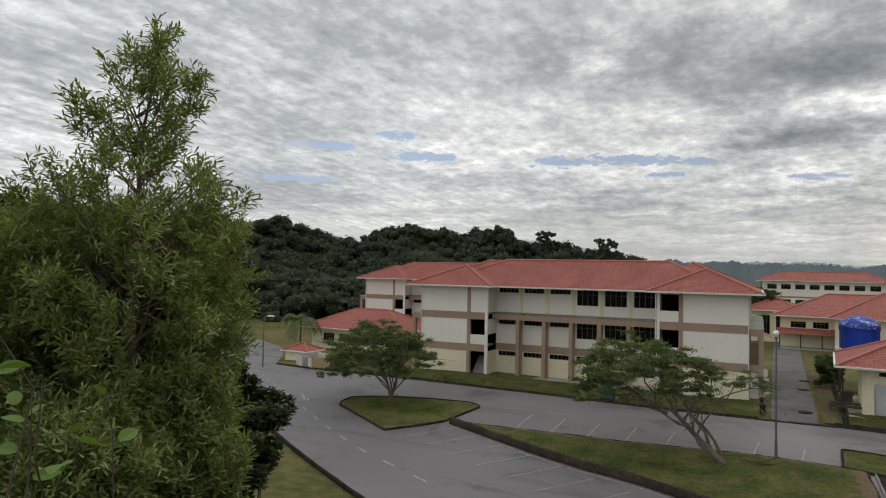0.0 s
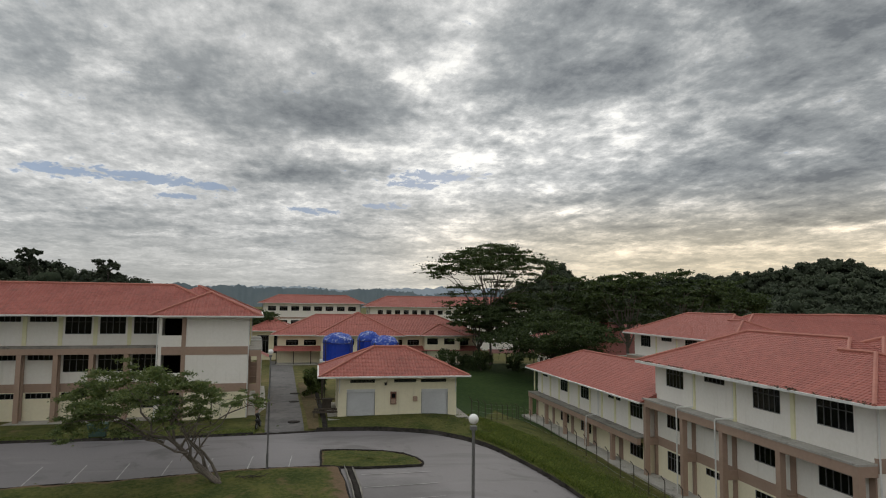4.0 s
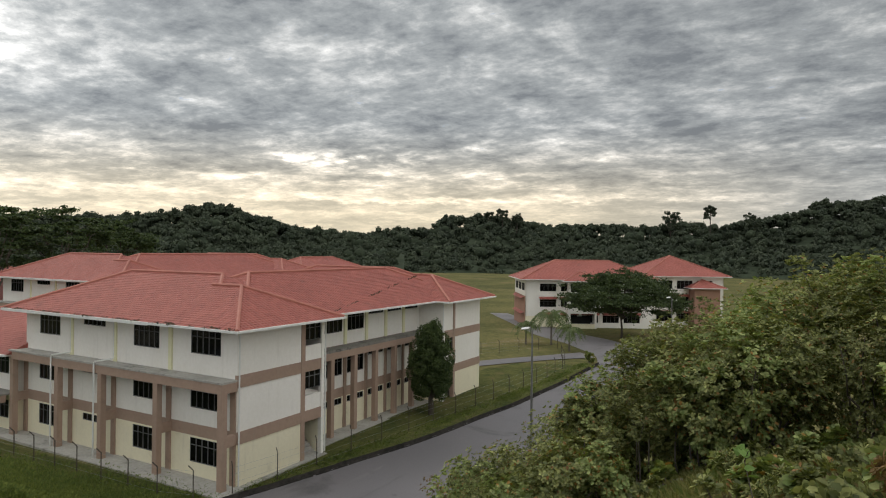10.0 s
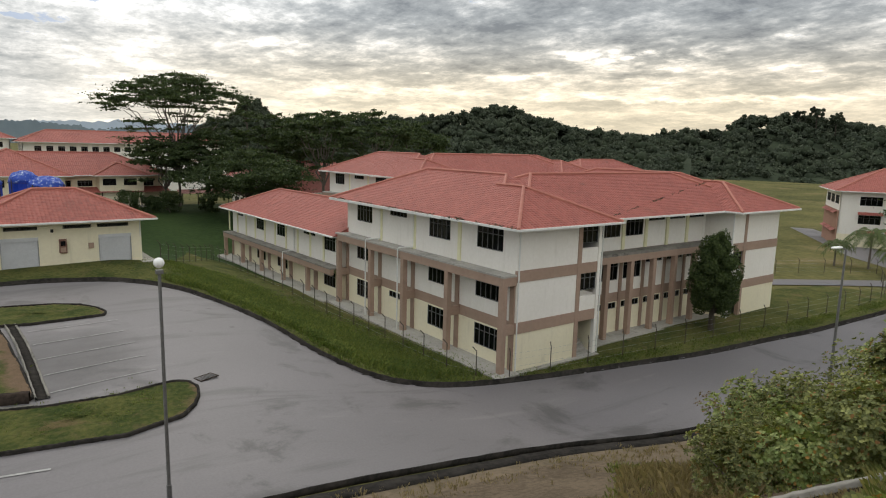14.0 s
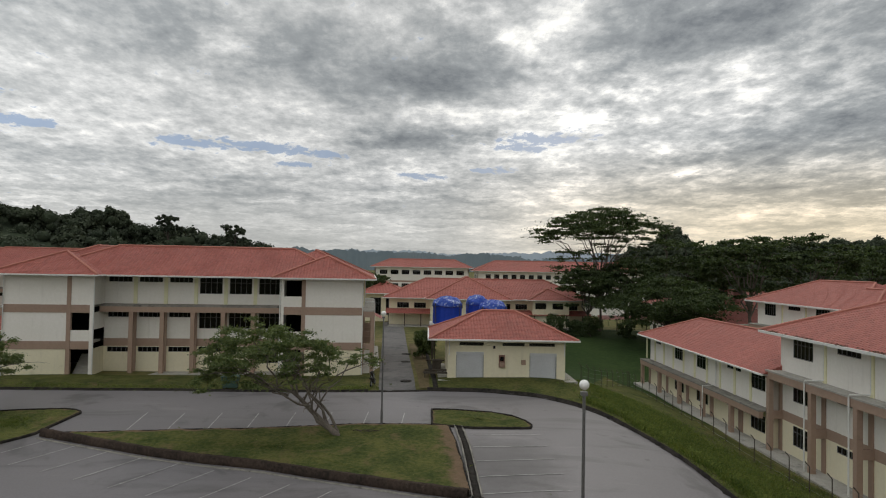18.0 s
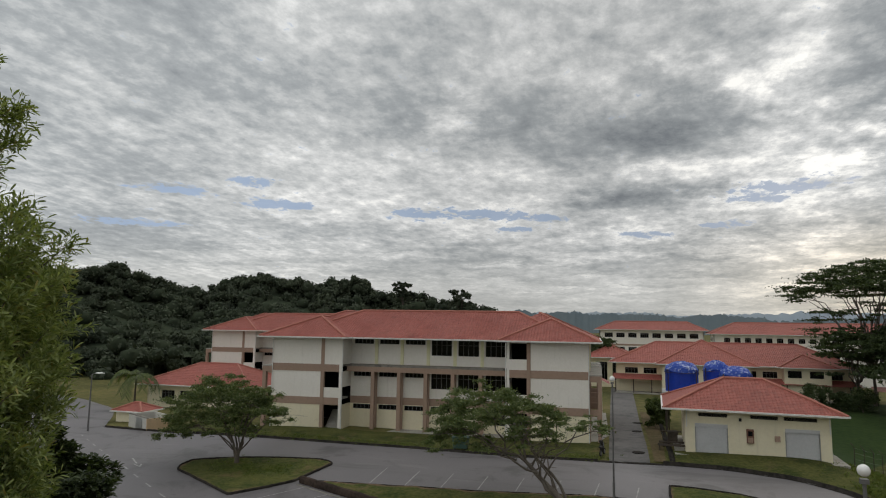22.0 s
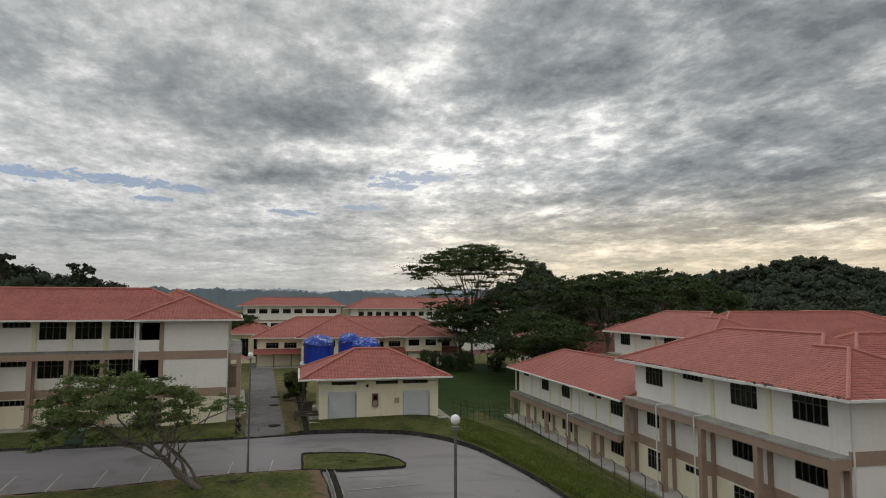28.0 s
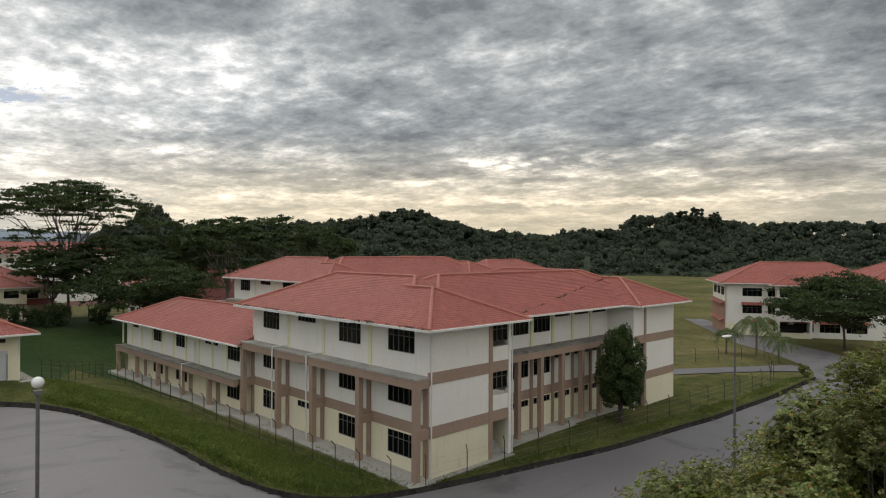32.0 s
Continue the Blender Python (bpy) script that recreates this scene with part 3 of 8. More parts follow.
def land(x, y):
    """The height of the ground."""
    x, y = np.asarray(x, float), np.asarray(y, float)
    out = np.empty(x.shape).ravel()
    fx, fy = x.ravel(), y.ravel()
    for i in range(0, len(fx), 20000):
        d = np.sqrt((fx[i:i + 20000, None] - SPOTS[:, 0]) ** 2 + (fy[i:i + 20000, None] - SPOTS[:, 1]) ** 2 + 25.0)
        out[i:i + 20000] = d @ LEVEL_W[:-1] + LEVEL_W[-1]
    # level out far away
    r = np.hypot(fx, fy)
    k = np.clip((r - 230) / 150, 0, 1)
    return (out * (1 - k) - 3.0 * k).reshape(x.shape)


def land1(x, y):
    return float(land(np.array([x]), np.array([y]))[0])


def ground_axis(lo, hi, step):
    far = np.array([400, 520, 700, 1000, 1500, 2400, 4000.0])
    mid = np.arange(lo, hi + 0.1, step)
    return np.concatenate([np.sort(-far), np.arange(-320, lo, 10), mid, np.arange(hi + 10, 320, 10), far])


def grid_mesh(name, gx, gy, z, mat):
    nx, ny = len(gx), len(gy)
    X, Y = np.meshgrid(gx, gy, indexing="ij")
    v = np.stack([X, Y, z(X, Y)], -1).reshape(-1, 3)
    i, j = np.meshgrid(np.arange(nx - 1), np.arange(ny - 1), indexing="ij")
    a = (i * ny + j).ravel()
    return fast_mesh(name, v, np.stack([a, a + ny, a + ny + 1, a + 1], -1), mat)


def smooth_mesh(me):
    me.polygons.foreach_set("use_smooth", np.ones(len(me.polygons), bool))
    return me


ground = new("ground", smooth_mesh(grid_mesh("ground", ground_axis(-100, 140, 1.0), ground_axis(-20, 120, 1.0), land, FIELD)))
tagged(ground, "rough grass ground over hill, court and fields", "ground", kind="structure")


def resample(pts, n, soft=4):
    """n places at even steps along a smooth line through the points."""
    p = np.array(pts, float)
    d = np.r_[0, np.cumsum(np.hypot(*np.diff(p[:, :2], axis=0).T))]
    m = max(200, n)
    s = np.linspace(0, d[-1], m)
    q = np.stack([np.interp(s, d, p[:, k]) for k in range(2)], -1)
    w = max(1, m // (soft * max(2, len(pts))))
    pad = np.concatenate([2 * q[:1] - q[1:w + 1][::-1], q, 2 * q[-1:] - q[-w - 1:-1][::-1]])
    ker = np.ones(2 * w + 1) / (2 * w + 1)
    q = np.stack([np.convolve(pad[:, k], ker, "valid") for k in range(2)], -1)
    t = np.linspace(0, m - 1, n)
    return np.stack([np.interp(t, np.arange(m), q[:, k]) for k in range(2)], -1)


def ribbon(name, left, right, n, across, off, mat, label="", category="road"):
    """A paved strip between two edge lines, laid on the land."""
    a, b = resample(left, n), resample(right, n)
    f = np.linspace(0, 1, across)[None, :, None]
    q = a[:, None] * (1 - f) + b[:, None] * f
    z = land(q[..., 0], q[..., 1]) + off
    v = np.concatenate([q, z[..., None]], -1).reshape(-1, 3)
    i, j = np.meshgrid(np.arange(n - 1), np.arange(across - 1), indexing="ij")
    k = (i * across + j).ravel()
    me = fast_mesh(name, v, np.stack([k, k + across, k + across + 1, k + 1], -1), mat)
    bm = bmesh.new()
    bm.from_mesh(me)
    if sum(fc.normal.z for fc in bm.faces) < 0:
        bmesh.ops.reverse_faces(bm, faces=bm.faces)
    bm.to_mesh(me)
    bm.free()
    ob = new(name, smooth_mesh(me))
    return tagged(ob, label, category, kind="structure")


def sweep(name, line, n, profile, off, mat, closed=False):
    """A kerb: a profile of (sideways, up) carried along a line on the land."""
    q = resample(line, n, 14 if closed else 4)
    d = np.gradient(q, axis=0)
    d /= np.maximum(np.hypot(d[:, 0], d[:, 1]), 1e-6)[:, None]
    side = np.stack([d[:, 1], -d[:, 0]], -1)
    z = land(q[:, 0], q[:, 1]) + off
    m = len(profile)
    v = np.empty((n, m, 3))
    # old kerbs have settled and chipped
    r = np.random.default_rng(n)
    sag = np.convolve(r.normal(size=n + 8), np.ones(9) / 9, "valid")[:, None] * 0.03
    for k, (s, u) in enumerate(profile):
        v[:, k, :2] = q + side * (s + sag + r.normal(size=(n, 1)) * 0.008)
        v[:, k, 2] = z + u + (r.normal(size=n) * 0.012 if u > 0.02 else 0.0)
    i, j = np.meshgrid(np.arange(n - 1), np.arange(m), indexing="ij")
    a, b = (i * m + j).ravel(), (i * m + (j + 1) % m).ravel()
    me = fast_mesh(name, v.reshape(-1, 3), np.stack([a, b, b + m, a + m], -1), mat)
    return me


def outline(pts):
    return list(pts) + [pts[0]]


# edge lines of the roads, in plan
FAR_KERB = [(-61, 59.8), (-49.3, 58.2), (-39.7, 56.6), (-28.5, 55.8), (-20.9, 56.2), (-13.4, 56.4), (-5.1, 56.7), (0.1, 56.9), (5.5, 56.8), (9.5, 55.6), (12.2, 53.2), (14.4, 49.9),
            (15.9, 45.6), (16.8, 41.2), (17.9, 35.6), (19.6, 31.6), (22.2, 29.8), (25.4, 29.0), (29.5, 27.9), (34.1, 26.7), (41.5, 24.9), (57.3, 22.6), (70, 21.6), (84.6, 21.3)]
NEAR_KERB = [(-72, 51), (-56, 45), (-43.9, 39.7), (-35.7, 34.6), (-28.8, 30.9), (-21.9, 27.6), (-14, 24.6), (-6, 22.2), (2, 20.4), (8, 19.5), (15.1, 19.1), (21.5, 18.6), (28.8, 17.0), (38, 15.2),
             (48, 14.0), (60, 13.2), (72, 13.2), (84, 14.5)]
road = ribbon("road", FAR_KERB, NEAR_KERB, 260, 40, 0.07, ROAD, "worn grey concrete road and parking court with stains")
ribbon("road_east", [(84.4, 21.4), (92, 23.5), (104, 32), (112, 40), (124, 48), (150, 66)], [(84, 14.4), (98, 17), (112, 26), (118, 33), (130, 44), (152, 62)], 90, 8, 0.07, ROAD, "worn grey road past a field")
ribbon("road_loop", [(64, 43), (72, 39), (80, 35.5), (88, 30.5), (94, 26.5)], [(66, 37), (73, 35.4), (80, 31.5), (86, 27.5), (90, 23.2)], 50, 6, 0.10, ROAD, "narrow grey service road between lawns")
ribbon("road_gate", [(-61, 59.8), (-68, 68), (-76, 76), (-90, 84), (-120, 92)], [(-72, 51), (-80, 63), (-90, 73), (-104, 78), (-126, 84)], 60, 8, 0.07, ROAD, "grey road climbing away past a gate")
ribbon("road_alley", [(-4.2, 56.7), (-6.4, 92), (-8.6, 128)], [(-0.9, 56.7), (-2.8, 92), (-4.8, 128)], 70, 5, 0.08, LANE, "stained concrete lane between two buildings")

# kerbs along the court
for nm, ln, n, s, h in (("kerb_far", FAR_KERB[:7], 200, -1, 0.17), ("kerb_bank", FAR_KERB[7:], 300, -1, 0.27), ("kerb_near", NEAR_KERB, 220, 1, 0.22)):
    me = sweep(nm, ln, n, [(-s * 0.24, -0.1), (-s * 0.23, 0.042), (0, 0.030), (s * 0.01, h), (s * 0.07, h + 0.02), (s * 0.09, -0.1)], 0.05, KERB)
    tagged(new(nm, me), "dark weathered concrete kerb with a shallow drain", "kerb", kind="structure")


def lawn(name, pts, label, rise=0.16, wear=1.0, mat=None, n=300):
    """A raised grass bed inside a kerb; pts is its outline; wear tells how far the rim is trodden bare."""
    q = resample(outline(pts), 180, 14)[:-1]
    c = q.mean(0)
    rings = np.array([0.02, 0.2, 0.4, 0.58, 0.72, 0.82, 0.89, 0.94, 0.975, 1.0])
    v = np.concatenate([c + (q - c) * r for r in rings])
    r = np.random.default_rng(n + len(pts))
    z = land(v[:, 0], v[:, 1]) + rise + 0.04 * np.sin(v[:, 0] * 2.1) * np.cos(v[:, 1] * 1.7) + r.normal(size=len(v)) * 0.012
    m = len(q)
    i, j = np.meshgrid(np.arange(len(rings) - 1), np.arange(m), indexing="ij")
    a, b = (i * m + j).ravel(), (i * m + (j + 1) % m).ravel()
    me = fast_mesh(name, np.concatenate([v, z[:, None]], -1), np.stack([a, a + m, b + m, b], -1), mat or BED)
    rim = me.attributes.new("rim", "FLOAT", "POINT")
    rim.data.foreach_set("value", (np.repeat(rings, m) * wear).astype(np.float32))
    ob = tagged(new(name, smooth_mesh(me)), label, "lawn", kind="structure")
    k = sweep("kerb_" + name, outline(pts), n, [(-0.07, -0.2), (-0.07, 0.15), (-0.02, 0.18), (0.05, 0.175), (0.07, -0.2)], 0.06, KERB, True)
    tagged(new("kerb_" + name, k), "dark weathered kerb round a grass bed", "kerb", kind="structure")
    return ob


ISLAND_TREE = [(-38.2, 46.9), (-37.9, 45.2), (-37.2, 44.1), (-33.0, 41.8), (-29.0, 39.6), (-27.5, 41.6), (-26.1, 43.6), (-25.5, 48.3), (-26.2, 48.9), (-27.2, 49.2), (-30.5, 49.1), (-33.8, 48.7), (-36.5, 47.9)]
ISLAND_LONG = [(-25.6, 43.7), (-22.6, 43.9), (-16.6, 44.7), (-8.8, 45.1), (-3.1, 45.3), (1.6, 45.8), (2.0, 42), (2.3, 37), (2.4, 33.8), (-1, 35.0), (-4.3, 36.3), (-9.6, 38.4), (-13.8, 39.4), (-17.7, 40.6), (-22, 42.2)]
ISLAND_TIP = [(0.45, 50.6), (0.45, 45.9), (3.3, 45.6), (7.5, 45.9), (7.7, 46.6), (7.4, 48.0), (6.6, 49.6), (5.2, 50.5), (3.7, 50.8), (2.0, 50.9)]
ISLAND_NEAR = [(-1.1, 29.4), (-0.4, 31.0), (0.4, 33.4), (2.8, 32.5), (5.7, 32.0), (8.2, 32.5), (8.9, 32.2), (9.1, 31.4), (8.9, 30.4), (8.4, 29.4), (7.6, 28.5), (5.2, 27.8), (1.3, 28.7)]
lawn("island_tree", ISLAND_TREE, "small grass island with dark kerb")
lawn("island_long", ISLAND_LONG, "long sloping grass island with bare patches", rise=0.22, wear=1.04)
lawn("island_tip", ISLAND_TIP, "pointed grass island with dark kerb")
lawn("island_near", ISLAND_NEAR, "low rounded grass island in the road")

# grass verge between the far kerb and the buildings, and the bank that falls to the lower block
ribbon("lawn_front", [(-49, 59), (-40, 57.3), (-28.5, 56.4), (-20, 56.8), (-5.0, 57.3)], [(-50, 66), (-40, 63), (-28, 62.5), (-20, 64), (-5.2, 66)], 80, 10, 0.13, GRASS, "worn grass verge in front of a building", "lawn")
ribbon("lawn_shed", [(0.2, 57.4), (5.5, 57.4), (9.8, 56.2), (12.6, 53.7)], [(0.2, 61.2), (5.5, 61.4), (13.5, 61.6), (17.5, 60)], 50, 10, 0.10, GRASS, "grass verge before a plant house", "lawn")
# hollow under the trees: their shade is painted into the lawn colour
ribbon("lawn_hollow", [(14.6, 62), (13.5, 70), (11.5, 84), (9.5, 98), (8.0, 115)], [(27, 60), (27, 70), (27.4, 82), (44, 90), (52, 126)], 70, 30, 0.06, LUSH_SHADED, "lush dark lawn with the shade of trees in its colour", "lawn")
ribbon("lawn_bank", [(12.6, 53.8), (14.9, 50.1), (16.4, 45.7), (17.3, 41.3), (18.4, 35.7), (20.1, 32.0), (22.5, 30.3), (25.5, 29.5), (28, 28.9)],
              [(24, 86), (26.4, 72), (26.6, 58), (26.7, 48), (26.9, 40), (27.2, 35), (27.4, 31.5), (27.6, 30.0), (28.4, 29.3)], 140, 18, 0.09, GRASS, "grass bank falling from the road to a building", "lawn")
ribbon("lawn_roadside", [(29.5, 28.4), (34.1, 27.2), (41.5, 25.4), (57.3, 23.1), (70, 22.1), (84, 22.0)], [(30, 29.2), (38, 30.0), (48, 30.2), (63, 29), (72, 33), (80, 31.0)], 110, 10, 0.10, GRASS, "grass strip between road and building", "lawn")
ribbon("hillside_soil", [(-14, 24.2), (-6, 21.8), (2, 20.0), (8, 19.1), (15.1, 18.6), (21.5, 18.1), (28.8, 16.5), (38, 14.7)], [(-13, 18), (-6, 16), (2, 14), (8, 13.2), (14, 13), (20, 12.5), (27, 11), (36, 9)], 120, 14, 0.05, SOIL,
               "bare reddish soil at the foot of the slope", "soil")


# painted lines on the court
def stripes(name, rows, width=0.075):
    for (x0, y0), (x1, y1) in rows:
        q = np.linspace(0, 1, 8)[:, None]
        p = np.array([[x0, y0]]) * (1 - q) + np.array([[x1, y1]]) * q
        d = np.array([x1 - x0, y1 - y0])
        s = np.array([-d[1], d[0]]) / np.hypot(*d) * width / 2
        v = np.concatenate([p + s, p - s])
        z = land(v[:, 0], v[:, 1]) + 0.095
        k = np.arange(7)
        me = fast_mesh(name, np.c_[v, z], np.stack([k, k + 8, k + 9, k + 1], -1), PAINT)
        ob = part(name, me, None, road)
        ob.visible_shadow = True


# bays before the front block, below the long island, and in the small lot
stripes("bay_line", [((-20.5 + 2.68 * i, 44.6 + 0.06 * i), (-20.8 + 2.74 * i, 48.7 + 0.06 * i)) for i in range(8)])
stripes("bay_line", [((-26.7 + 2.42 * i, 39.2 - 1.02 * i), (-24.4 + 2.42 * i, 43.0 - 1.02 * i)) for i in range(10)])
stripes("bay_line", [((3.1, 34.2 + 2.5 * i), (8.0, 34.7 + 2.45 * i)) for i in range(5)])
dash = resample([(-60, 55.5), (-48, 47.5), (-38.6, 41.3), (-33.2, 37.9), (-26.6, 34.3), (-20.3, 31.9), (-10, 28.6), (0, 26.3)], 160, 8)
stripes("lane_dash", [(tuple(dash[k]), tuple(dash[k + 3])) for k in range(2, 108, 8)], 0.13)
stripes("lane_arrow", [((-44.2, 46.6), (-42.2, 45.0)), ((-41.6, 44.9), (-41.0, 44.0)), ((-42.3, 44.8), (-41.3, 44.2)), ((-2.1, 28.25), (0.4, 27.35)), ((0.0, 27.2), (2.3, 26.65))], 0.14)

wall_line = [(-25.6, 43.4), (-22, 41.9), (-17.7, 40.3), (-13.8, 39.1), (-9.6, 38.1), (-4.3, 36.0), (-1, 34.7), (2.2, 33.5)]
me = sweep("kerb_retaining", wall_line, 90, [(0.02, -0.3), (0, 0.52), (-0.26, 0.55), (-0.28, -0.3)], 0.03, KERBTOP)
foot = sweep("gutter_retaining", [(x + 0.12, y - 0.42) for x, y in wall_line], 90, [(-0.10, -0.2), (-0.10, 0.085), (0.10, 0.085), (0.10, -0.2)], 0.03, OLDCONC)
tagged(new("gutter_retaining", foot), "pale worn gutter edge below a retaining wall", "gutter", kind="structure")
tagged(new("kerb_retaining", me), "dark low retaining wall along a parking lot", "kerb", kind="structure")

ribbon("lawn_lane", [(-0.6, 57.5), (-1.7, 78), (-2.6, 94)], [(0.3, 57.5), (0.0, 78), (-0.6, 94)], 60, 4, 0.11, EARTHGRASS, "strip of dry brown grass beside a lane", "lawn")
me = sweep("drain_lane", [(0.85, 57.6), (0.5, 66), (0.2, 78), (-0.4, 94)], 60, [(-0.22, -0.2), (-0.22, 0.07), (0.22, 0.07), (0.22, -0.2)], 0.08, KERB)
tagged(new("drain_lane", me), "dark open drain along the lane", "drain", kind="structure")
me = sweep("drain_cross", [(-5.3, 56.72), (-2, 56.8), (0.4, 56.95)], 20, [(-0.3, -0.1), (-0.3, 0.03), (0.3, 0.03), (0.3, -0.1)], 0.075, KERB)
tagged(new("drain_cross", me), "dark drain grating across the mouth of the lane", "drain", kind="structure")

# open drain at the end of the long island
dr = thing("storm_drain", "dark open concrete drain beside the parking bays", "drain", kind="structure")
for nm, prof in (("side_wall", [(-0.30, -0.4), (-0.30, 0.24), (-0.22, 0.24), (-0.22, -0.4)]), ("channel_bed", [(-0.22, -0.4), (-0.22, 0.115), (0.22, 0.115), (0.22, -0.4)]), ("side_wall", [(0.22, -0.4), (0.22, 0.18), (0.32, 0.18), (0.32, -0.4)])):
    part(nm, sweep(nm, [(2.75, 33.6), (2.7, 38), (2.6, 42), (2.3, 45.9)], 40, prof, 0.0, KERB if nm == "channel_bed" else OLDCONC), None, dr)

# earth of the steep hillside under the shrubs
HILL_AZ = [radians(a) for a in range(-10, 121, 5)]
ribbon("hillside_earth", [(min(26.0, 16.6 / max(math.cos(a), 0.1)) * math.sin(a), min(26.0, 16.6 / max(math.cos(a), 0.1)) * math.cos(a)) for a in HILL_AZ], [(4 * math.sin(a), 4 * math.cos(a)) for a in HILL_AZ], 120, 40, 0.10, LITTER, "bare brown earth with dead leaves on a steep slope", "soil")

# ---- buildings ----
PITCH = 0.447


def slope_faces(bm, e0, e1, r1, r0, course=0.36):
    """One roof slope as stepped courses from the eave (e0, e1) up to the ridge (r0, r1)."""
    e0, e1, r0, r1 = (Vector(p) for p in (e0, e1, r0, r1))
    n = (e1 - e0).cross(r0 - e0 if (r0 - e0).length > 0.01 else r1 - e0).normalized()
    if n.z < 0:
        n = -n
    length = max((r0 - e0).length, (r1 - e1).length)
    k = max(2, round(length / course))
    for i in range(k):
        a, b = i / k, (i + 1) / k
        lo = n * 0.022
        p = [e0.lerp(r0, a) + lo, e1.lerp(r1, a) + lo, e1.lerp(r1, b), e0.lerp(r0, b)]
        if (p[3] - p[2]).length < 1e-4:
            p = p[:3]
        bm.faces.new([bm.verts.new(q) for q in p])
        q = [e0.lerp(r0, a), e1.lerp(r1, a), p[1], p[0]]
        bm.faces.new([bm.verts.new(v) for v in q])


def hip_roof(parent, x0, x1, y0, y1, ze, along, hips=(True, True), gutter="xyXY", pitch=PITCH, name="roof", coarse=0.36, capped=(True, True)):
    """A tiled hip roof over eave lines x0..x1, y0..y1; hips tells which ridge ends are hipped. Returns the ridge height."""
    w = ((x1 - x0) if along == "y" else (y1 - y0)) / 2
    zr = ze + w * pitch
    if along == "y":
        cx = (x0 + x1) / 2
        a, b = Vector((cx, y0 + (w if hips[0] else 0), zr)), Vector((cx, y1 - (w if hips[1] else 0), zr))
    else:
        cy = (y0 + y1) / 2
        a, b = Vector((x0 + (w if hips[0] else 0), cy, zr)), Vector((x1 - (w if hips[1] else 0), cy, zr))
    c00, c10, c11, c01 = (Vector(p) for p in ((x0, y0, ze), (x1, y0, ze), (x1, y1, ze), (x0, y1, ze)))
    bm = bmesh.new()
    caps = [(a, b)]
    if along == "y":
        slope_faces(bm, c01, c00, a, b, coarse)
        slope_faces(bm, c10, c11, b, a, coarse)
        ends = ((c00, c10, a, hips[0]), (c11, c01, b, hips[1]))
    else:
        slope_faces(bm, c00, c10, b, a, coarse)
        slope_faces(bm, c11, c01, a, b, coarse)
        ends = ((c01, c00, a, hips[0]), (c10, c11, b, hips[1]))
    for (p, q, r, hip), cap in zip(ends, capped):
        if hip:
            slope_faces(bm, p, q, r, r, coarse)
            caps += [(p, r), (q, r)] if cap else []
        else:
            bm.faces.new([bm.verts.new(v) for v in (p, q, r)])
    bmesh.ops.remove_doubles(bm, verts=bm.verts, dist=0.002)
    roof = part(name, bm, TILE, parent)
    for p, q in caps:
        cb = bmesh.new()
        d = (q - p)
        k = max(2, int(d.length / 0.8))
        pts = [p.lerp(q, i / k) + Vector((0, 0, 0.045 + 0.012 * (i % 2))) for i in range(k + 1)]
        tube(cb, pts, 0.13, 6)
        part("ridge_cap", cb, CAP, roof)
    # soffit and gutters
    part("soffit", boxes((x0 + 0.05, x1 - 0.05, y0 + 0.05, y1 - 0.05, ze - 0.14, ze - 0.04)), SOFFIT, roof)
    g = 0.14
    for side in gutter:
        r = {"x": (x0 - g, x0, y0 - g, y1 + g), "X": (x1, x1 + g, y0 - g, y1 + g), "y": (x0, x1, y0 - g, y0), "Y": (x0, x1, y1, y1 + g)}[side]
        part("gutter", boxes((*r, ze - 0.11, ze + 0.03)), FASCIA, roof)
    return zr


def wall_mesh(u0, u1, z0, z1, holes, d0, d1, across="y"):
    """One sheet of wall with openings through it; u runs along it, d0..d1 is its thickness, across is the way that it faces."""
    us = sorted({u0, u1, *(min(max(v, u0), u1) for h in holes for v in h[:2])})
    zs = sorted({z0, z1, *(min(max(v, z0), z1) for h in holes for v in h[2:4])})
    nu, nz = len(us) - 1, len(zs) - 1

    def solid(i, j):
        if not (0 <= i < nu and 0 <= j < nz):
            return False
        u, z = (us[i] + us[i + 1]) / 2, (zs[j] + zs[j + 1]) / 2
        return not any(h[0] < u < h[1] and h[2] < z < h[3] for h in holes)

    bm = bmesh.new()
    made = {}

    def vert(i, j, k):
        if (i, j, k) not in made:
            u, d, z = us[i], (d0, d1)[k], zs[j]
            made[i, j, k] = bm.verts.new((u, d, z) if across == "y" else (d, u, z))
        return made[i, j, k]

    for i in range(nu):
        for j in range(nz):
            if not solid(i, j):
                continue
            q = ((i, j), (i + 1, j), (i + 1, j + 1), (i, j + 1))
            bm.faces.new([vert(*p, 0) for p in q])
            bm.faces.new([vert(*p, 1) for p in reversed(q)])
            for (di, dj), (a, b) in (((0, -1), (q[0], q[1])), ((1, 0), (q[1], q[2])), ((0, 1), (q[2], q[3])), ((-1, 0), (q[3], q[0]))):
                if not solid(i + di, j + dj):
                    bm.faces.new((vert(*b, 0), vert(*a, 0), vert(*a, 1), vert(*b, 1)))
    bmesh.ops.recalc_face_normals(bm, faces=bm.faces)
    return bm


WINDOW_MESHES = {}


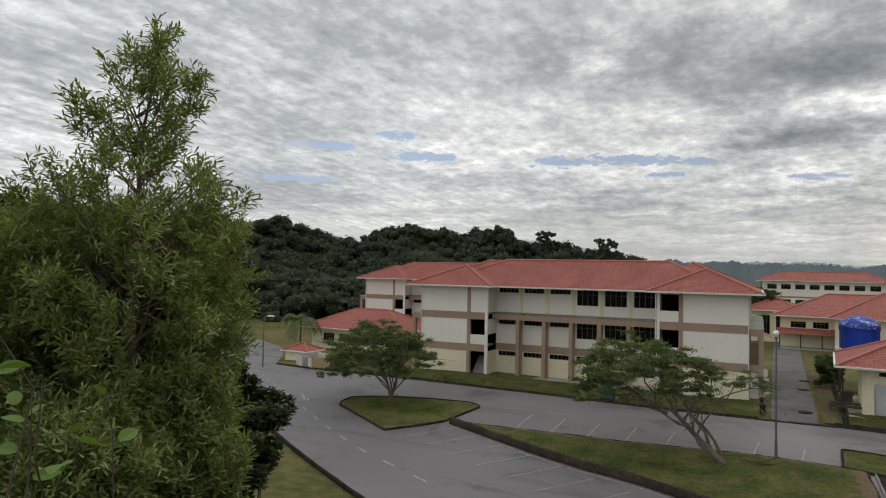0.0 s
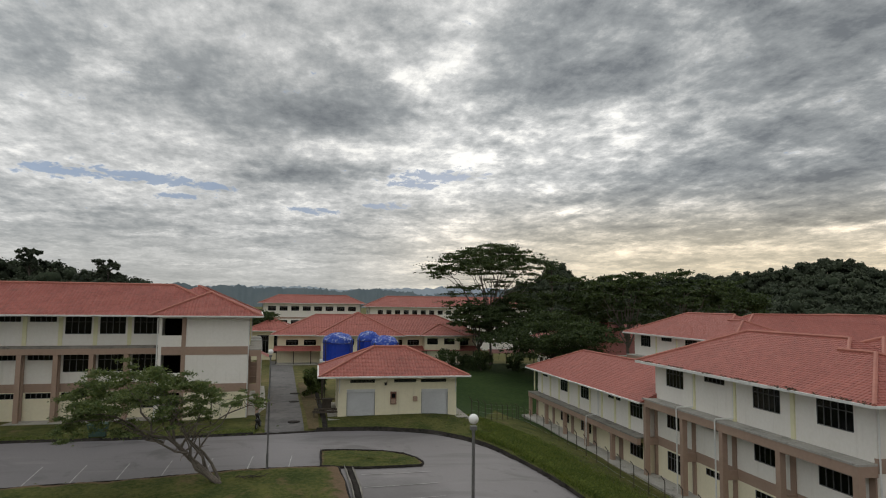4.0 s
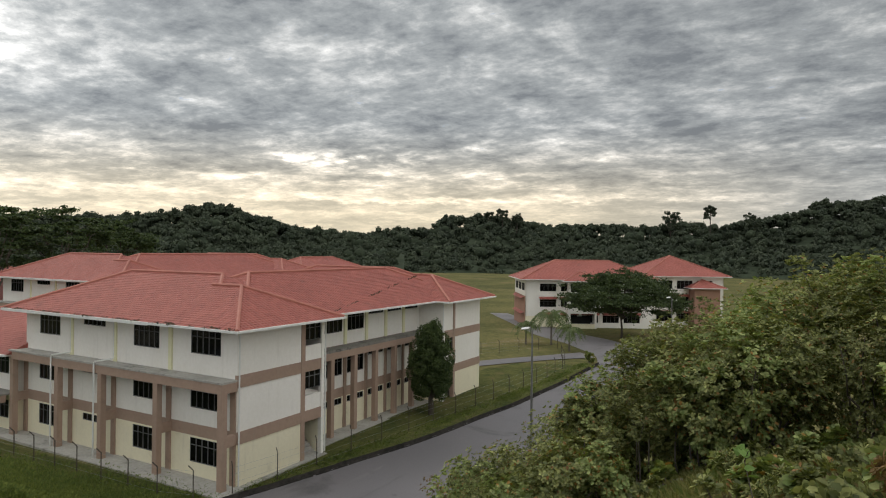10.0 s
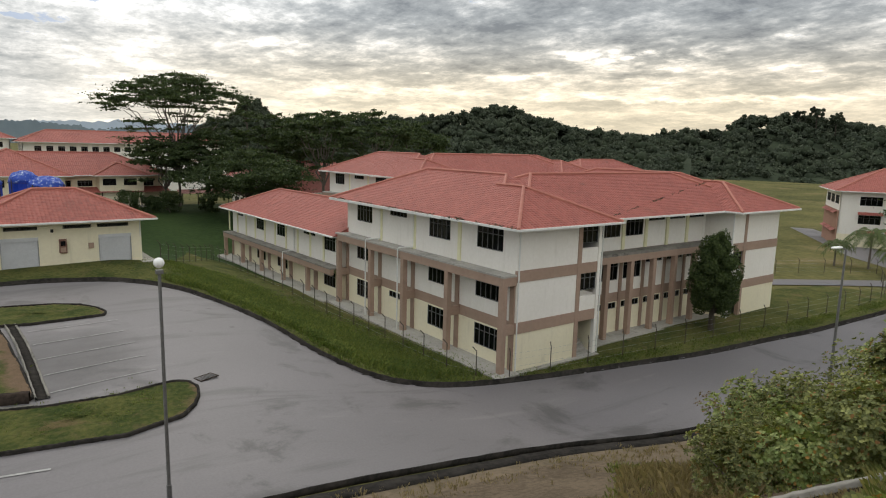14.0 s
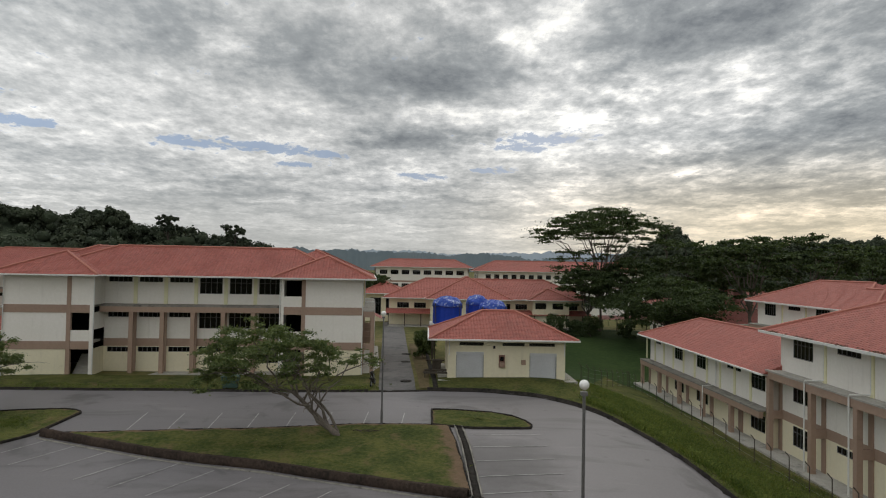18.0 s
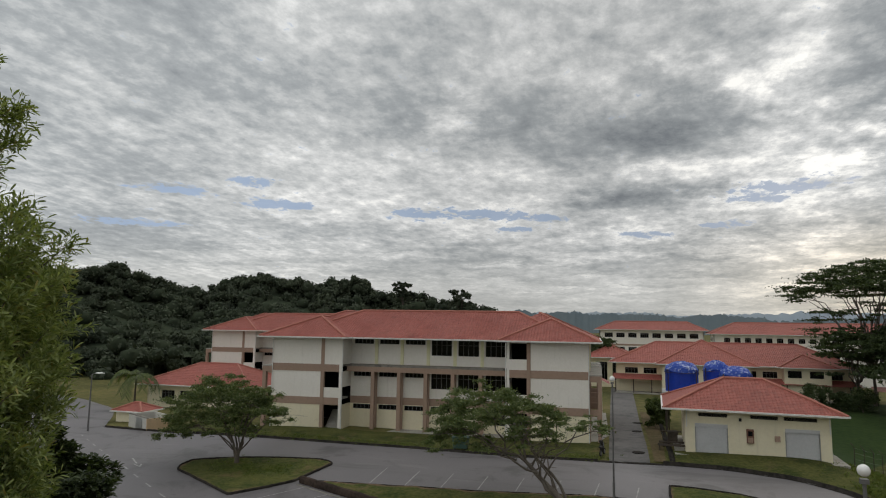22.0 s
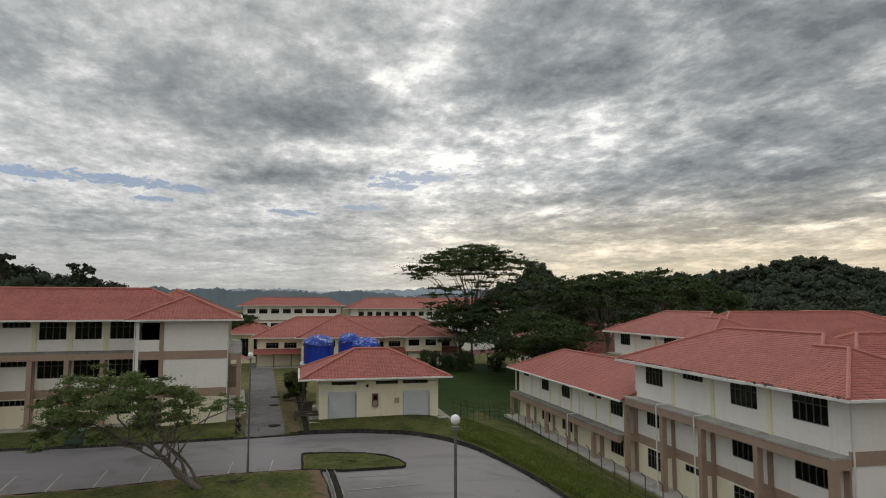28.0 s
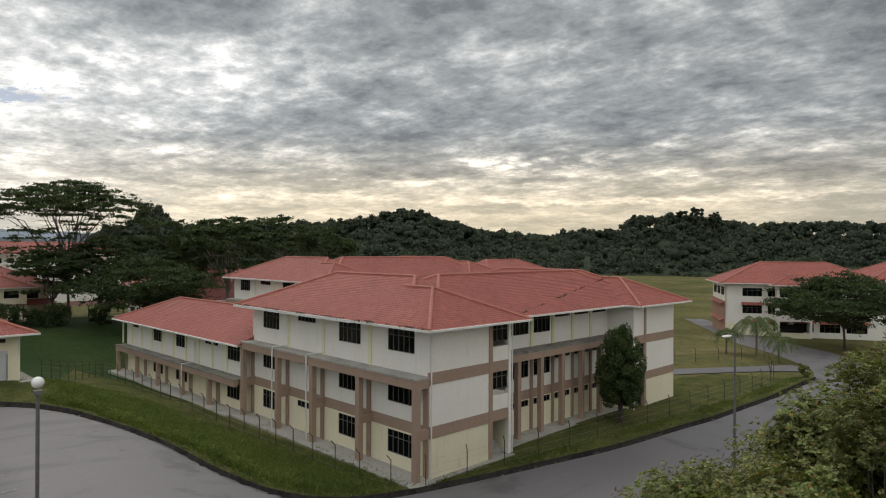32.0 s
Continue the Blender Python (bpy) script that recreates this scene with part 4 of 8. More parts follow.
def window_meshes(w, h, cols, rows):
    key = (round(w, 2), round(h, 2), cols, rows)
    if key not in WINDOW_MESHES:
        t = 0.042
        cuts = [0.0] + ([h * 0.70] if rows > 1 else []) + [h]
        holes = [(w * i / cols + t * 0.6, w * (i + 1) / cols - t * 0.6, lo + t * 0.5, hi - t * 0.5) for i in range(cols) for lo, hi in zip(cuts, cuts[1:])]
        bm = wall_mesh(0.0, w, 0.0, h, holes, -0.05, 0.03)
        frame_me = mesh_of("window", bm, FRAME)
        pane = mesh_of("pane", boxes((0.03, w / cols - 0.03, -0.004, 0.004, t, h - t)), GLASS)
        WINDOW_MESHES[key] = frame_me, pane
    return WINDOW_MESHES[key]


def add_window(parent, m, w, h, cols=4, rows=2, panes=True):
    fr, pane = window_meshes(w, h, cols, rows)
    win = part("window", fr, None, parent, m=m)
    if panes:
        for i in range(cols):
            part("pane", pane, None, win, m=pose(w * i / cols, 0, 0))
    return win


def school_block(name, label, m, slits_first, sides, group, glazed=True):
    """A three-storey U-shaped block: front along x from 0 to 33.9 at y 0, deep along +y."""
    b = thing(name, label, "building", m, group)
    L, D, Z1, Z2, ZE = 33.9, 23.5, 3.32, 6.82, 9.72
    lvl = ((-0.6, 2.55, CREAM), (3.32, 6.05, WHITE), (6.82, ZE, WHITE))

    def P(nm, mat, *rows, label=""):
        return part(nm, boxes(*rows), mat, b, label)

    # front panels of the two wings
    for xa, xb in ((0.0, 5.7), (28.2, 33.9)):
        for z0, z1, mat in lvl:
            P("wall_panel", mat, (xa, xb, 0, 0.2, z0, z1))
        for z0, z1 in ((2.55, Z1), (6.05, Z2)):
            P("band", BROWN, (xa - 0.02, xb, -0.05, 0.2, z0, z1))
    for xa, xb, s in ((5.7, 8.1, 1), (25.8, 28.2, -1)):
        col = (xa, xa + 0.38) if s > 0 else (xb - 0.38, xb)
        P("column", BROWN, (*col, -0.07, 0.3, -0.6, ZE))
        end = (xb - 0.28, xb) if s > 0 else (xa, xa + 0.28)
        P("column", WHITE, (*end, -0.07, 0.25, -0.6, ZE))
        mid = (col[1], end[0]) if s > 0 else (end[1], col[0])
        # stair bay: parapets, slabs, the wall behind
        for z0, z1 in ((Z1 - 0.77, Z1 + 1.05), (Z2 - 0.77, Z2 + 1.05)):
            P("band", BROWN, (*mid, -0.04, 0.18, z0, z0 + 0.77))
            P("parapet", WHITE, (*mid, 0, 0.14, z0 + 0.77, z1))
            P("landing", CONCRETE, (*mid, 0.2, 2.6, z0 + 0.5, z0 + 0.7))
        for i in range(10):
            P("stair_step", CONCRETE, (mid[0] + 0.1, mid[1] - 0.1, 0.5 + i * 0.2, 0.7 + i * 0.2, 0, 0.18 * (i + 1)))
        P("lintel", WHITE, (*mid, 0, 0.2, ZE - 0.25, ZE))
        if (s > 0) == slits_first:
            # the top of this stair is walled in
            P("wall_panel", WHITE, (*mid, 0.0, 0.14, Z2 + 1.05, ZE - 0.25))
            tops = (6.05,)
        else:
            tops = (6.05, ZE - 0.25)
        for zt in tops if glazed else ():
            add_window(b, pose(mid[0], 0.12, zt - 1.25), mid[1] - mid[0], 1.25, 3, 2)
        side = (xb - 0.2, xb) if s > 0 else (xa, xa + 0.2)
        for z0, z1, mat in ((0, 2.55, CREAM), (3.32, 6.05, WHITE), (6.82, ZE, WHITE)):
            P("return_wall", mat, (*side, 0.25, 2.7, z0 + 1.1 if mat is WHITE and z0 < 5 else z0, z1))
        bm = bmesh.new()
        px = end[1] + 0.09 if s > 0 else end[0] - 0.09
        tube(bm, [(px, -0.1, ZE - 0.2), (px, -0.1, 0.0)], 0.055, 8)
        part("downpipe", bm, FASCIA, b)
    # recessed front with free columns under a ledge
    x0, x1, n = 8.1, 25.8, 6
    bay = (x1 - x0) / n
    holes, wins = [], []
    for i in range(n):
        slit = (i < 3) == slits_first
        ua, ub = x0 + i * bay + 0.36, x0 + (i + 1) * bay - 0.36
        for z0, top in ((0, 2.48), (3.32, 5.98), (6.82, 9.52)):
            h = 0.5 if slit else (1.62 if z0 else 1.62)
            if not slit and z0 == 0 and i not in (0, 5):
                h = 0.5
            holes.append((ua, ub, top - h, top))
            wins.append((ua, ub, top - h, top, h))
    for z0, z1, mat in ((-0.1, 2.55, CREAM), (2.55, 3.32, BROWN), (3.32, 6.05, WHITE), (6.05, 6.82, BROWN), (6.82, ZE, WHITE)):
        part("wall_recess", wall_mesh(x0, x1, z0, z1, holes, 2.7, 2.9), mat, b)
    for ua, ub, lo, hi, h in wins:
        add_window(b, pose(ua, 2.74, lo), ub - ua, h, 5 if h < 1 else 4, 1 if h < 1 else 2)
    for i in range(n + 1):
        x = x0 + i * bay
        if 0 < i < n:
            P("pilaster", YELLOW, (x - 0.17, x + 0.17, 2.58, 2.7, Z2, ZE))
            P("column", BROWN, (x - 0.2, x + 0.2, 1.5, 1.9, -0.6, 6.05))
            P("pilaster", BROWN, (x - 0.17, x + 0.17, 2.6, 2.7, 0, 6.05))
    P("ledge_beam", BROWN, (x0, x1, 1.46, 1.9, 6.05, 6.6))
    P("ledge_slab", OLDCONC, (x0, x1, 1.46, 2.7, 6.6, 6.8))
    # sides: upper wall with windows, open columns under a ledge below
    cuts = [0.0, 6.2, 12.1, 17.3, 23.5]
    bays = [(1.5, 4.25, 1), (7.4, 10.1, 1), (13.3, 15.9, 0), (18.9, 21.6, 1)]
    for side in "lr":
        rich = side in sides
        sx = (lambda v: v) if side == "l" else (lambda v: L - v)

        def X(a, c):
            return tuple(sorted((sx(a), sx(c))))

        holes = []
        if rich:
            for ua, ub, tall in bays:
                for top in (2.42, 5.92, 9.42):
                    holes.append((ua, ub, top - (1.56 if tall else 0.5), top))
        for z0, z1, mat in ((-0.6, 2.55, CREAM), (2.55, 3.32, BROWN), (3.32, 6.05, WHITE), (6.05, 6.5, BROWN), (6.5, ZE, WHITE)):
            part("side_wall", wall_mesh(0.2, D, z0, z1, holes, *X(0, 0.2), "x"), mat, b)
        if not rich:
            continue
        for ua, ub, lo, hi in holes:
            turn = pose(sx(0.05), ub, lo, 0, 0, -90) if side == "l" else pose(sx(0.05), ua, lo, 0, 0, 90)
            add_window(b, turn, ub - ua, hi - lo, 5, 1 if hi - lo < 1 else 2)
        P("ledge_beam", BROWN, (*X(-1.2, -0.86), 0.0, D + 0.2, 5.86, 6.44))
        P("ledge_beam", BROWN, (*X(-0.86, 0), 0.0, 0.34, 5.86, 6.44))
        P("ledge_slab", CONCRETE, (*X(-1.24, 0), -0.02, D + 0.2, 6.44, 6.56))
        for y in cuts:
            y0 = min(max(y - 0.2, 0), D - 0.4)
            P("column", BROWN, (*X(-1.2, -0.8), y0, y0 + 0.42, -0.6, 5.86))
            P("pilaster", BROWN, (*X(-0.1, 0), y0 + 0.1, y0 + 0.55, -0.1, 5.9))
            P("tie_beam", BROWN, (*X(-0.8, 0), y0 + 0.05, y0 + 0.37, 2.55, 3.2))
            if 0 < y < D:
                P("pilaster", YELLOW, (*X(-0.1, 0), y - 0.17, y + 0.17, 6.56, ZE))
        P("pilaster", YELLOW, (*X(-0.08, 0), 0.45, 0.62, -0.1, 2.5))
        for y in (12.6, 17.8):
            bm = bmesh.new()
            px = sx(-1.3)
            tube(bm, [(sx(-0.08), y - 0.4, ZE - 0.2), (sx(-0.08), y - 0.4, 7.3), (sx(-0.1), y - 0.38, 6.75), (px, y - 0.1, 6.68), (px, y, 6.5), (px, y, -0.2)], 0.06, 7)
            part("downpipe", bm, FASCIA, b)
        P("apron", CONCRETE, (*X(-1.9, 0), -0.6, D + 0.4, -0.75, -0.02))
        bm = bmesh.new()
        tube(bm, [(sx(0.02), -0.13, ZE - 0.15), (sx(0.02), -0.13, 0.0)], 0.05, 8)
        part("downpipe", bm, FASCIA, b)
    P("rear_wall", WHITE, (0.2, L - 0.2, D - 0.2, D, -0.6, ZE))
    P("plinth", CONCRETE, (0.2, 8.1, 0.2, D - 0.2, -0.8, -0.02), (8.1, 25.8, 0.8, D - 0.2, -0.8, -0.02), (25.8, L - 0.2, 0.2, D - 0.2, -0.8, -0.02))
    for xa, xb in ((0, 8.1), (25.8, L)):
        P("apron", CONCRETE, (xa, xb, -0.45, 0.2, -0.75, -0.06))
    awn = bmesh.new()
    slope_faces(awn, (L + 2.0, 1.2, 5.6), (L + 2.0, 5.4, 5.6), (L, 5.4, 6.5), (L, 1.2, 6.5))
    part("awning", awn, TILE, b, "small red tiled awning")
    # plain near-black sheets stand in for the shade of unlit rooms
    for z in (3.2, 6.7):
        P("shade_floor_slab", DARK, (0.2, L - 0.2, 2.9, D - 0.2, z - 0.2, z))
    P("shade_inner_wall", DARK, (0.2, L - 0.2, 8.6, 8.75, -0.02, 9.5))
    P("shade_inner_wall", DARK, (6.2, 6.35, 8.8, D - 0.2, -0.02, 9.5))
    P("shade_inner_wall", DARK, (L - 6.35, L - 6.2, 8.8, D - 0.2, -0.02, 9.5))
    # roofs: wings, rear arms, main range
    hip_roof(b, -1.2, 8.9, -1.2, 6.75, ZE + 0.012, "y", (True, False), "xyX", name="wing_roof")
    hip_roof(b, L - 8.9, L + 1.2, -1.2, 6.75, ZE + 0.012, "y", (True, False), "xyX", name="wing_roof")
    hip_roof(b, -1.2, 12.0, 0.9, D + 1.2, ZE, "y", (True, True), "Y", name="arm_roof", capped=(False, True))
    for xg in (-1.34, L + 1.2):
        P("gutter", FASCIA, (xg, xg + 0.14, 6.9, D + 1.2, ZE - 0.15, ZE + 0.05))
    for f in (lambda v: v, lambda v: L - v):
        cb = bmesh.new()
        tube(cb, [(f(3.85 + 1.55 * k), 5.95 + 1.55 * k, ZE + 2.3 + 0.69 * k) for k in (0, 0.33, 0.66, 1)], 0.13, 6)
        part("ridge_cap", cb, CAP, b)
    hip_roof(b, L - 12.0, L + 1.2, 0.9, D + 1.2, ZE, "y", (True, True), "Y", name="arm_roof", capped=(False, True))
    hip_roof(b, 1.0, L - 1.0, 0.5, 13.9, ZE, "x", (True, True), "y", name="main_roof")
    return b


block_b = school_block("school_block", "three-storey cream and white block, brown bands, red tiled roof", pose(29.06, 29.44, -3.45, 0, 0, -1.2), False, "l", "campus blocks")
block_a = school_block("school_block", "three-storey cream block with brown columns behind a parking court", pose(-40.3, 61.9, 0.05, 0, 0, 5.1), True, "lr", "campus blocks", False)


def low_wing(m):
    """The two-storey arm that runs on from the lower block."""
    b = thing("classroom_wing", "two-storey white and cream wing with brown ledge and red hip roof", "building", m)
    Y0, Y1, ZE = 23.75, 53.2, 6.2

    def P(nm, mat, *rows):
        return part(nm, boxes(*rows), mat, b)

    bays = [(25.0, 27.4, 1), (29.3, 32.0, 0), (36.2, 38.9, 1), (42.4, 45.0, 1), (49.5, 51.2, 0)]
    holes = []
    for a, c, tall in bays:
        for top in (2.3, 5.85):
            holes.append((a, c, top - (1.45 if tall else 0.45), top))
    for z0, z1, mat in ((-0.7, 2.7, CREAM), (2.7, 3.1, BROWN), (3.1, ZE, WHITE)):
        part("wall", wall_mesh(Y0, Y1, z0, z1, holes, 0, 0.2, "x"), mat, b)
        P("wall", mat, (0.2, 9.2, Y1 - 0.2, Y1, z0, z1))
        P("wall", mat, (9.0, 9.2, Y0, Y1 - 0.2, z0, z1))
    for a, c, lo, hi in holes:
        add_window(b, pose(0.05, c, lo, 0, 0, -90), c - a, hi - lo, 4, 1 if hi - lo < 1 else 2)
    P("ledge_beam", BROWN, (-1.2, -0.86, Y0, Y1 + 0.4, 2.45, 3.0))
    P("ledge_slab", OLDCONC, (-1.24, 0, Y0, Y1 + 0.4, 3.0, 3.12))
    for z0, z1, mat in ((-0.7, 2.7, CREAM), (2.7, 3.1, BROWN), (3.1, ZE, WHITE)):
        P("wall", mat, (0.2, 9.0, Y0, Y0 + 0.2, z0, z1))
    for i in range(5):
        y = 29.0 + i * 6.05
        P("column", BROWN, (-1.2, -0.82, y - 0.2, y + 0.2, -0.9, 2.45))
        P("pilaster", BROWN, (-0.10, 0, y - 0.2, y + 0.2, -0.1, 2.5))
    for i in range(10):
        y = 26.0 + i * 3.0
        P("pilaster", YELLOW, (-0.09, 0, y - 0.15 + 1.4, y + 0.15 + 1.4, 3.12, ZE))
        if i % 2:
            P("pilaster", BROWN, (-0.07, 0, y + 0.3, y + 0.6, -0.1, 2.5))
    P("apron", CONCRETE, (-1.9, 0, Y0 + 0.3, Y1 + 0.8, -0.95, -0.02))
    # near-black sheets put room shade behind the wing's windows
    P("shade_inner_wall", DARK, (4.0, 4.2, Y0, Y1 - 0.2, -0.1, 6.0))
    P("shade_floor_slab", DARK, (0.2, 9.0, Y0, Y1 - 0.2, 2.8, 3.0))
    hip_roof(b, -1.2, 10.4, 23.3, 54.5, ZE, "y", (False, True), "xYX")
    bm = bmesh.new()
    tube(bm, [(-0.1, 34.2, 6.0), (-0.1, 34.2, 3.3), (-1.3, 34.5, 3.2), (-1.3, 34.6, -0.3)], 0.06, 7)
    part("downpipe", bm, FASCIA, b)
    return b


low_wing(pose(29.06, 29.44, -3.45, 0, 0, 0))


def plant_house():
    z = 0.6
    b = thing("plant_house", "small cream plant house, two roller shutters, red hip roof", "building", pose(0, 0, z))

    def P(nm, mat, *rows, label=""):
        return part(nm, boxes(*rows), mat, b, label)

    x0, x1, y0, y1, ze = 2.0, 13.2, 60.9, 69.4, 3.78
    vents = [(3.1, 5.4, 3.15, 3.45), (7.2, 9.3, 3.15, 3.45), (9.75, 12.2, 3.15, 3.45)]
    doors = [(2.85, 5.35, 0, 2.55), (9.85, 12.3, 0, 2.5)]
    part("front_wall", wall_mesh(x0, x1, -0.3, ze, vents + doors, y0, y0 + 0.2), CREAM, b)
    P("side_wall", CREAM, (x0, x0 + 0.2, y0 + 0.2, y1, -0.3, ze))
    P("side_wall", CREAM, (x1 - 0.2, x1, y0 + 0.2, y1, -0.3, ze))
    P("rear_wall", CREAM, (x0 + 0.2, x1 - 0.2, y1 - 0.2, y1, -0.3, ze))
    for a, c, lo, hi in vents:
        bm = bmesh.new()
        for i in range(4):
            box(bm, a, c, y0 + 0.06, y0 + 0.1, lo + i * 0.075, lo + i * 0.075 + 0.05)
        part("vent", bm, DARK, b, "dark louvred vent")
    for a, c, lo, hi in doors:
        door = part("roller_shutter", boxes((a, c, y0 + 0.08, y0 + 0.11, lo, hi - 0.28)), SHUTTER, b, "grey steel roller shutter")
        for i in range(24):
            z1 = lo + 0.02 + i * (hi - 0.3) / 24
            part("slat", boxes((a + 0.03, c - 0.03, y0 + 0.055, y0 + 0.08, z1, z1 + 0.055)), SHUTTER, door)
        part("shutter_box", boxes((a - 0.05, c + 0.05, y0 - 0.06, y0 + 0.1, hi - 0.28, hi)), SHUTTER, b)
        for g0, g1 in ((a - 0.06, a), (c, c + 0.06)):
            part("guide_rail", boxes((g0, g1, y0 - 0.03, y0 + 0.08, lo, hi - 0.28)), METAL, b)
    box1 = P("meter_box", surface("meter_box_brown", (0.20, 0.10, 0.07), (0.16, 0.08, 0.055), 0.6), (6.85, 7.4, y0 - 0.22, y0, 1.15, 2.3), label="brown cabinet with a glass window")
    part("meter_window", boxes((6.95, 7.3, y0 - 0.235, y0 - 0.22, 1.75, 2.15)), GLASS, box1)
    part("meter_door", boxes((6.92, 7.33, y0 - 0.24, y0 - 0.22, 1.22, 1.62)), BROWN, box1)
    P("hose_box", BROWN, (9.0, 9.4, y0 - 0.18, y0, 1.4, 1.85))
    P("wall_lamp", DARK, (6.3, 6.5, y0 - 0.15, y0, 2.9, 3.15))
    P("apron", CONCRETE, (x0 - 0.9, x1 + 1.0, y0 - 1.0, y1 + 0.8, -0.5, 0.0))
    for x in (x0 + 0.12, x1 - 0.1):
        bm = bmesh.new()
        tube(bm, [(x, y0 - 0.08, ze), (x, y0 - 0.08, 2.2)], 0.045, 7)
        part("downpipe", bm, FASCIA, b)
    P("pipe_rack", BARKDARK, (-0.3, 2.0, 61.4, 61.55, 0.35, 0.45), (-0.3, 2.0, 62.0, 62.15, 0.35, 0.45), (-0.2, -0.1, 61.4, 62.15, -0.6, 0.35))
    P("pump_box", BARKDARK, (0.6, 1.5, 66.2, 67.2, -0.4, 0.9))
    hip_roof(b, 0.2, 14.2, 59.75, 70.5, ze + 0.05, "x", (True, True), "xyXY", pitch=0.435)


plant_house()


def water_tank(cx, cy, r, z0, z1, label):
    """A round blue tank of ribbed panels under a loose tarpaulin, in a steel frame."""
    t = thing("water_tank", label, "water tank", pose(cx, cy, 0), "water tanks")
    bm = bmesh.new()
    seg = 40
    rings = []
    for z, k in ((z0, 1), (z1, 1)):
        rings.append([bm.verts.new(((r + (0.04 if i % 2 else 0)) * math.cos(2 * math.pi * i / seg), (r + (0.04 if i % 2 else 0)) * math.sin(2 * math.pi * i / seg), z)) for i in range(seg)])
    for i in range(seg):
        bm.faces.new((rings[0][i], rings[0][(i + 1) % seg], rings[1][(i + 1) % seg], rings[1][i]))
    part("tank_wall", bm, BLUE, t)
    bm = bmesh.new()
    rnd = random.Random(int(cx * 10))
    prev = None
    for k in range(9):
        f = k / 8
        ring = []
        for i in range(seg):
            a = 2 * math.pi * i / seg
            rr = r * 1.06 * math.cos(f * 1.5)
            ring.append(bm.verts.new((rr * math.cos(a), rr * math.sin(a), z1 - 0.12 + 1.15 * math.sin(f * 1.5) + 0.16 * math.sin(a * 3 + cx + k * 1.3) * (1 - f) + rnd.uniform(-0.06, 0.06))))
        if prev:
            for i in range(seg):
                bm.faces.new((prev[i], prev[(i + 1) % seg], ring[(i + 1) % seg], ring[i]))
        prev = ring
    bm.faces.new(prev)
    part("tarpaulin", bm, TARP, t, "creased blue and white striped tarpaulin cover")
    for i in range(4):
        a = math.pi / 4 + i * math.pi / 2
        bm = bmesh.new()
        x, y = (r + 0.35) * math.cos(a), (r + 0.35) * math.sin(a)
        tube(bm, [(x, y, -0.6), (x, y, z1 + 0.2)], 0.05, 5)
        part("frame_post", bm, BARKDARK, t)
    bm = bmesh.new()
    for k in range(seg // 2):
        a, c = 2 * math.pi * k * 2 / seg, 2 * math.pi * (k + 1) * 2 / seg
        tube(bm, [((r + 0.12) * math.cos(a), (r + 0.12) * math.sin(a), z1 - 0.2), ((r + 0.12) * math.cos(c), (r + 0.12) * math.sin(c), z1 - 0.2)], 0.03, 4, False)
    part("hoop", bm, BARKDARK, t)
    part("base", boxes((-r - 0.4, r + 0.4, -r - 0.4, r + 0.4, z0 - 0.28, z0)), SOFFIT, t)
    for a, c in ((-1, -1), (1, -1), (-1, 1), (1, 1), (0, -1)):
        part("leg", boxes((a * r - 0.12, a * r + 0.12, c * r - 0.12, c * r + 0.12, -0.9, z0 - 0.28)), BARKDARK, t)
    return t


water_tank(2.45, 79.0, 1.75, 4.2, 6.5, "tall blue water tank under a striped blue tarpaulin")
water_tank(6.3, 81.5, 1.35, 3.4, 6.6, "blue water tank under a creased tarpaulin")
water_tank(8.2, 80.0, 1.65, 3.4, 6.1, "blue water tank with tarpaulin beside another tank")


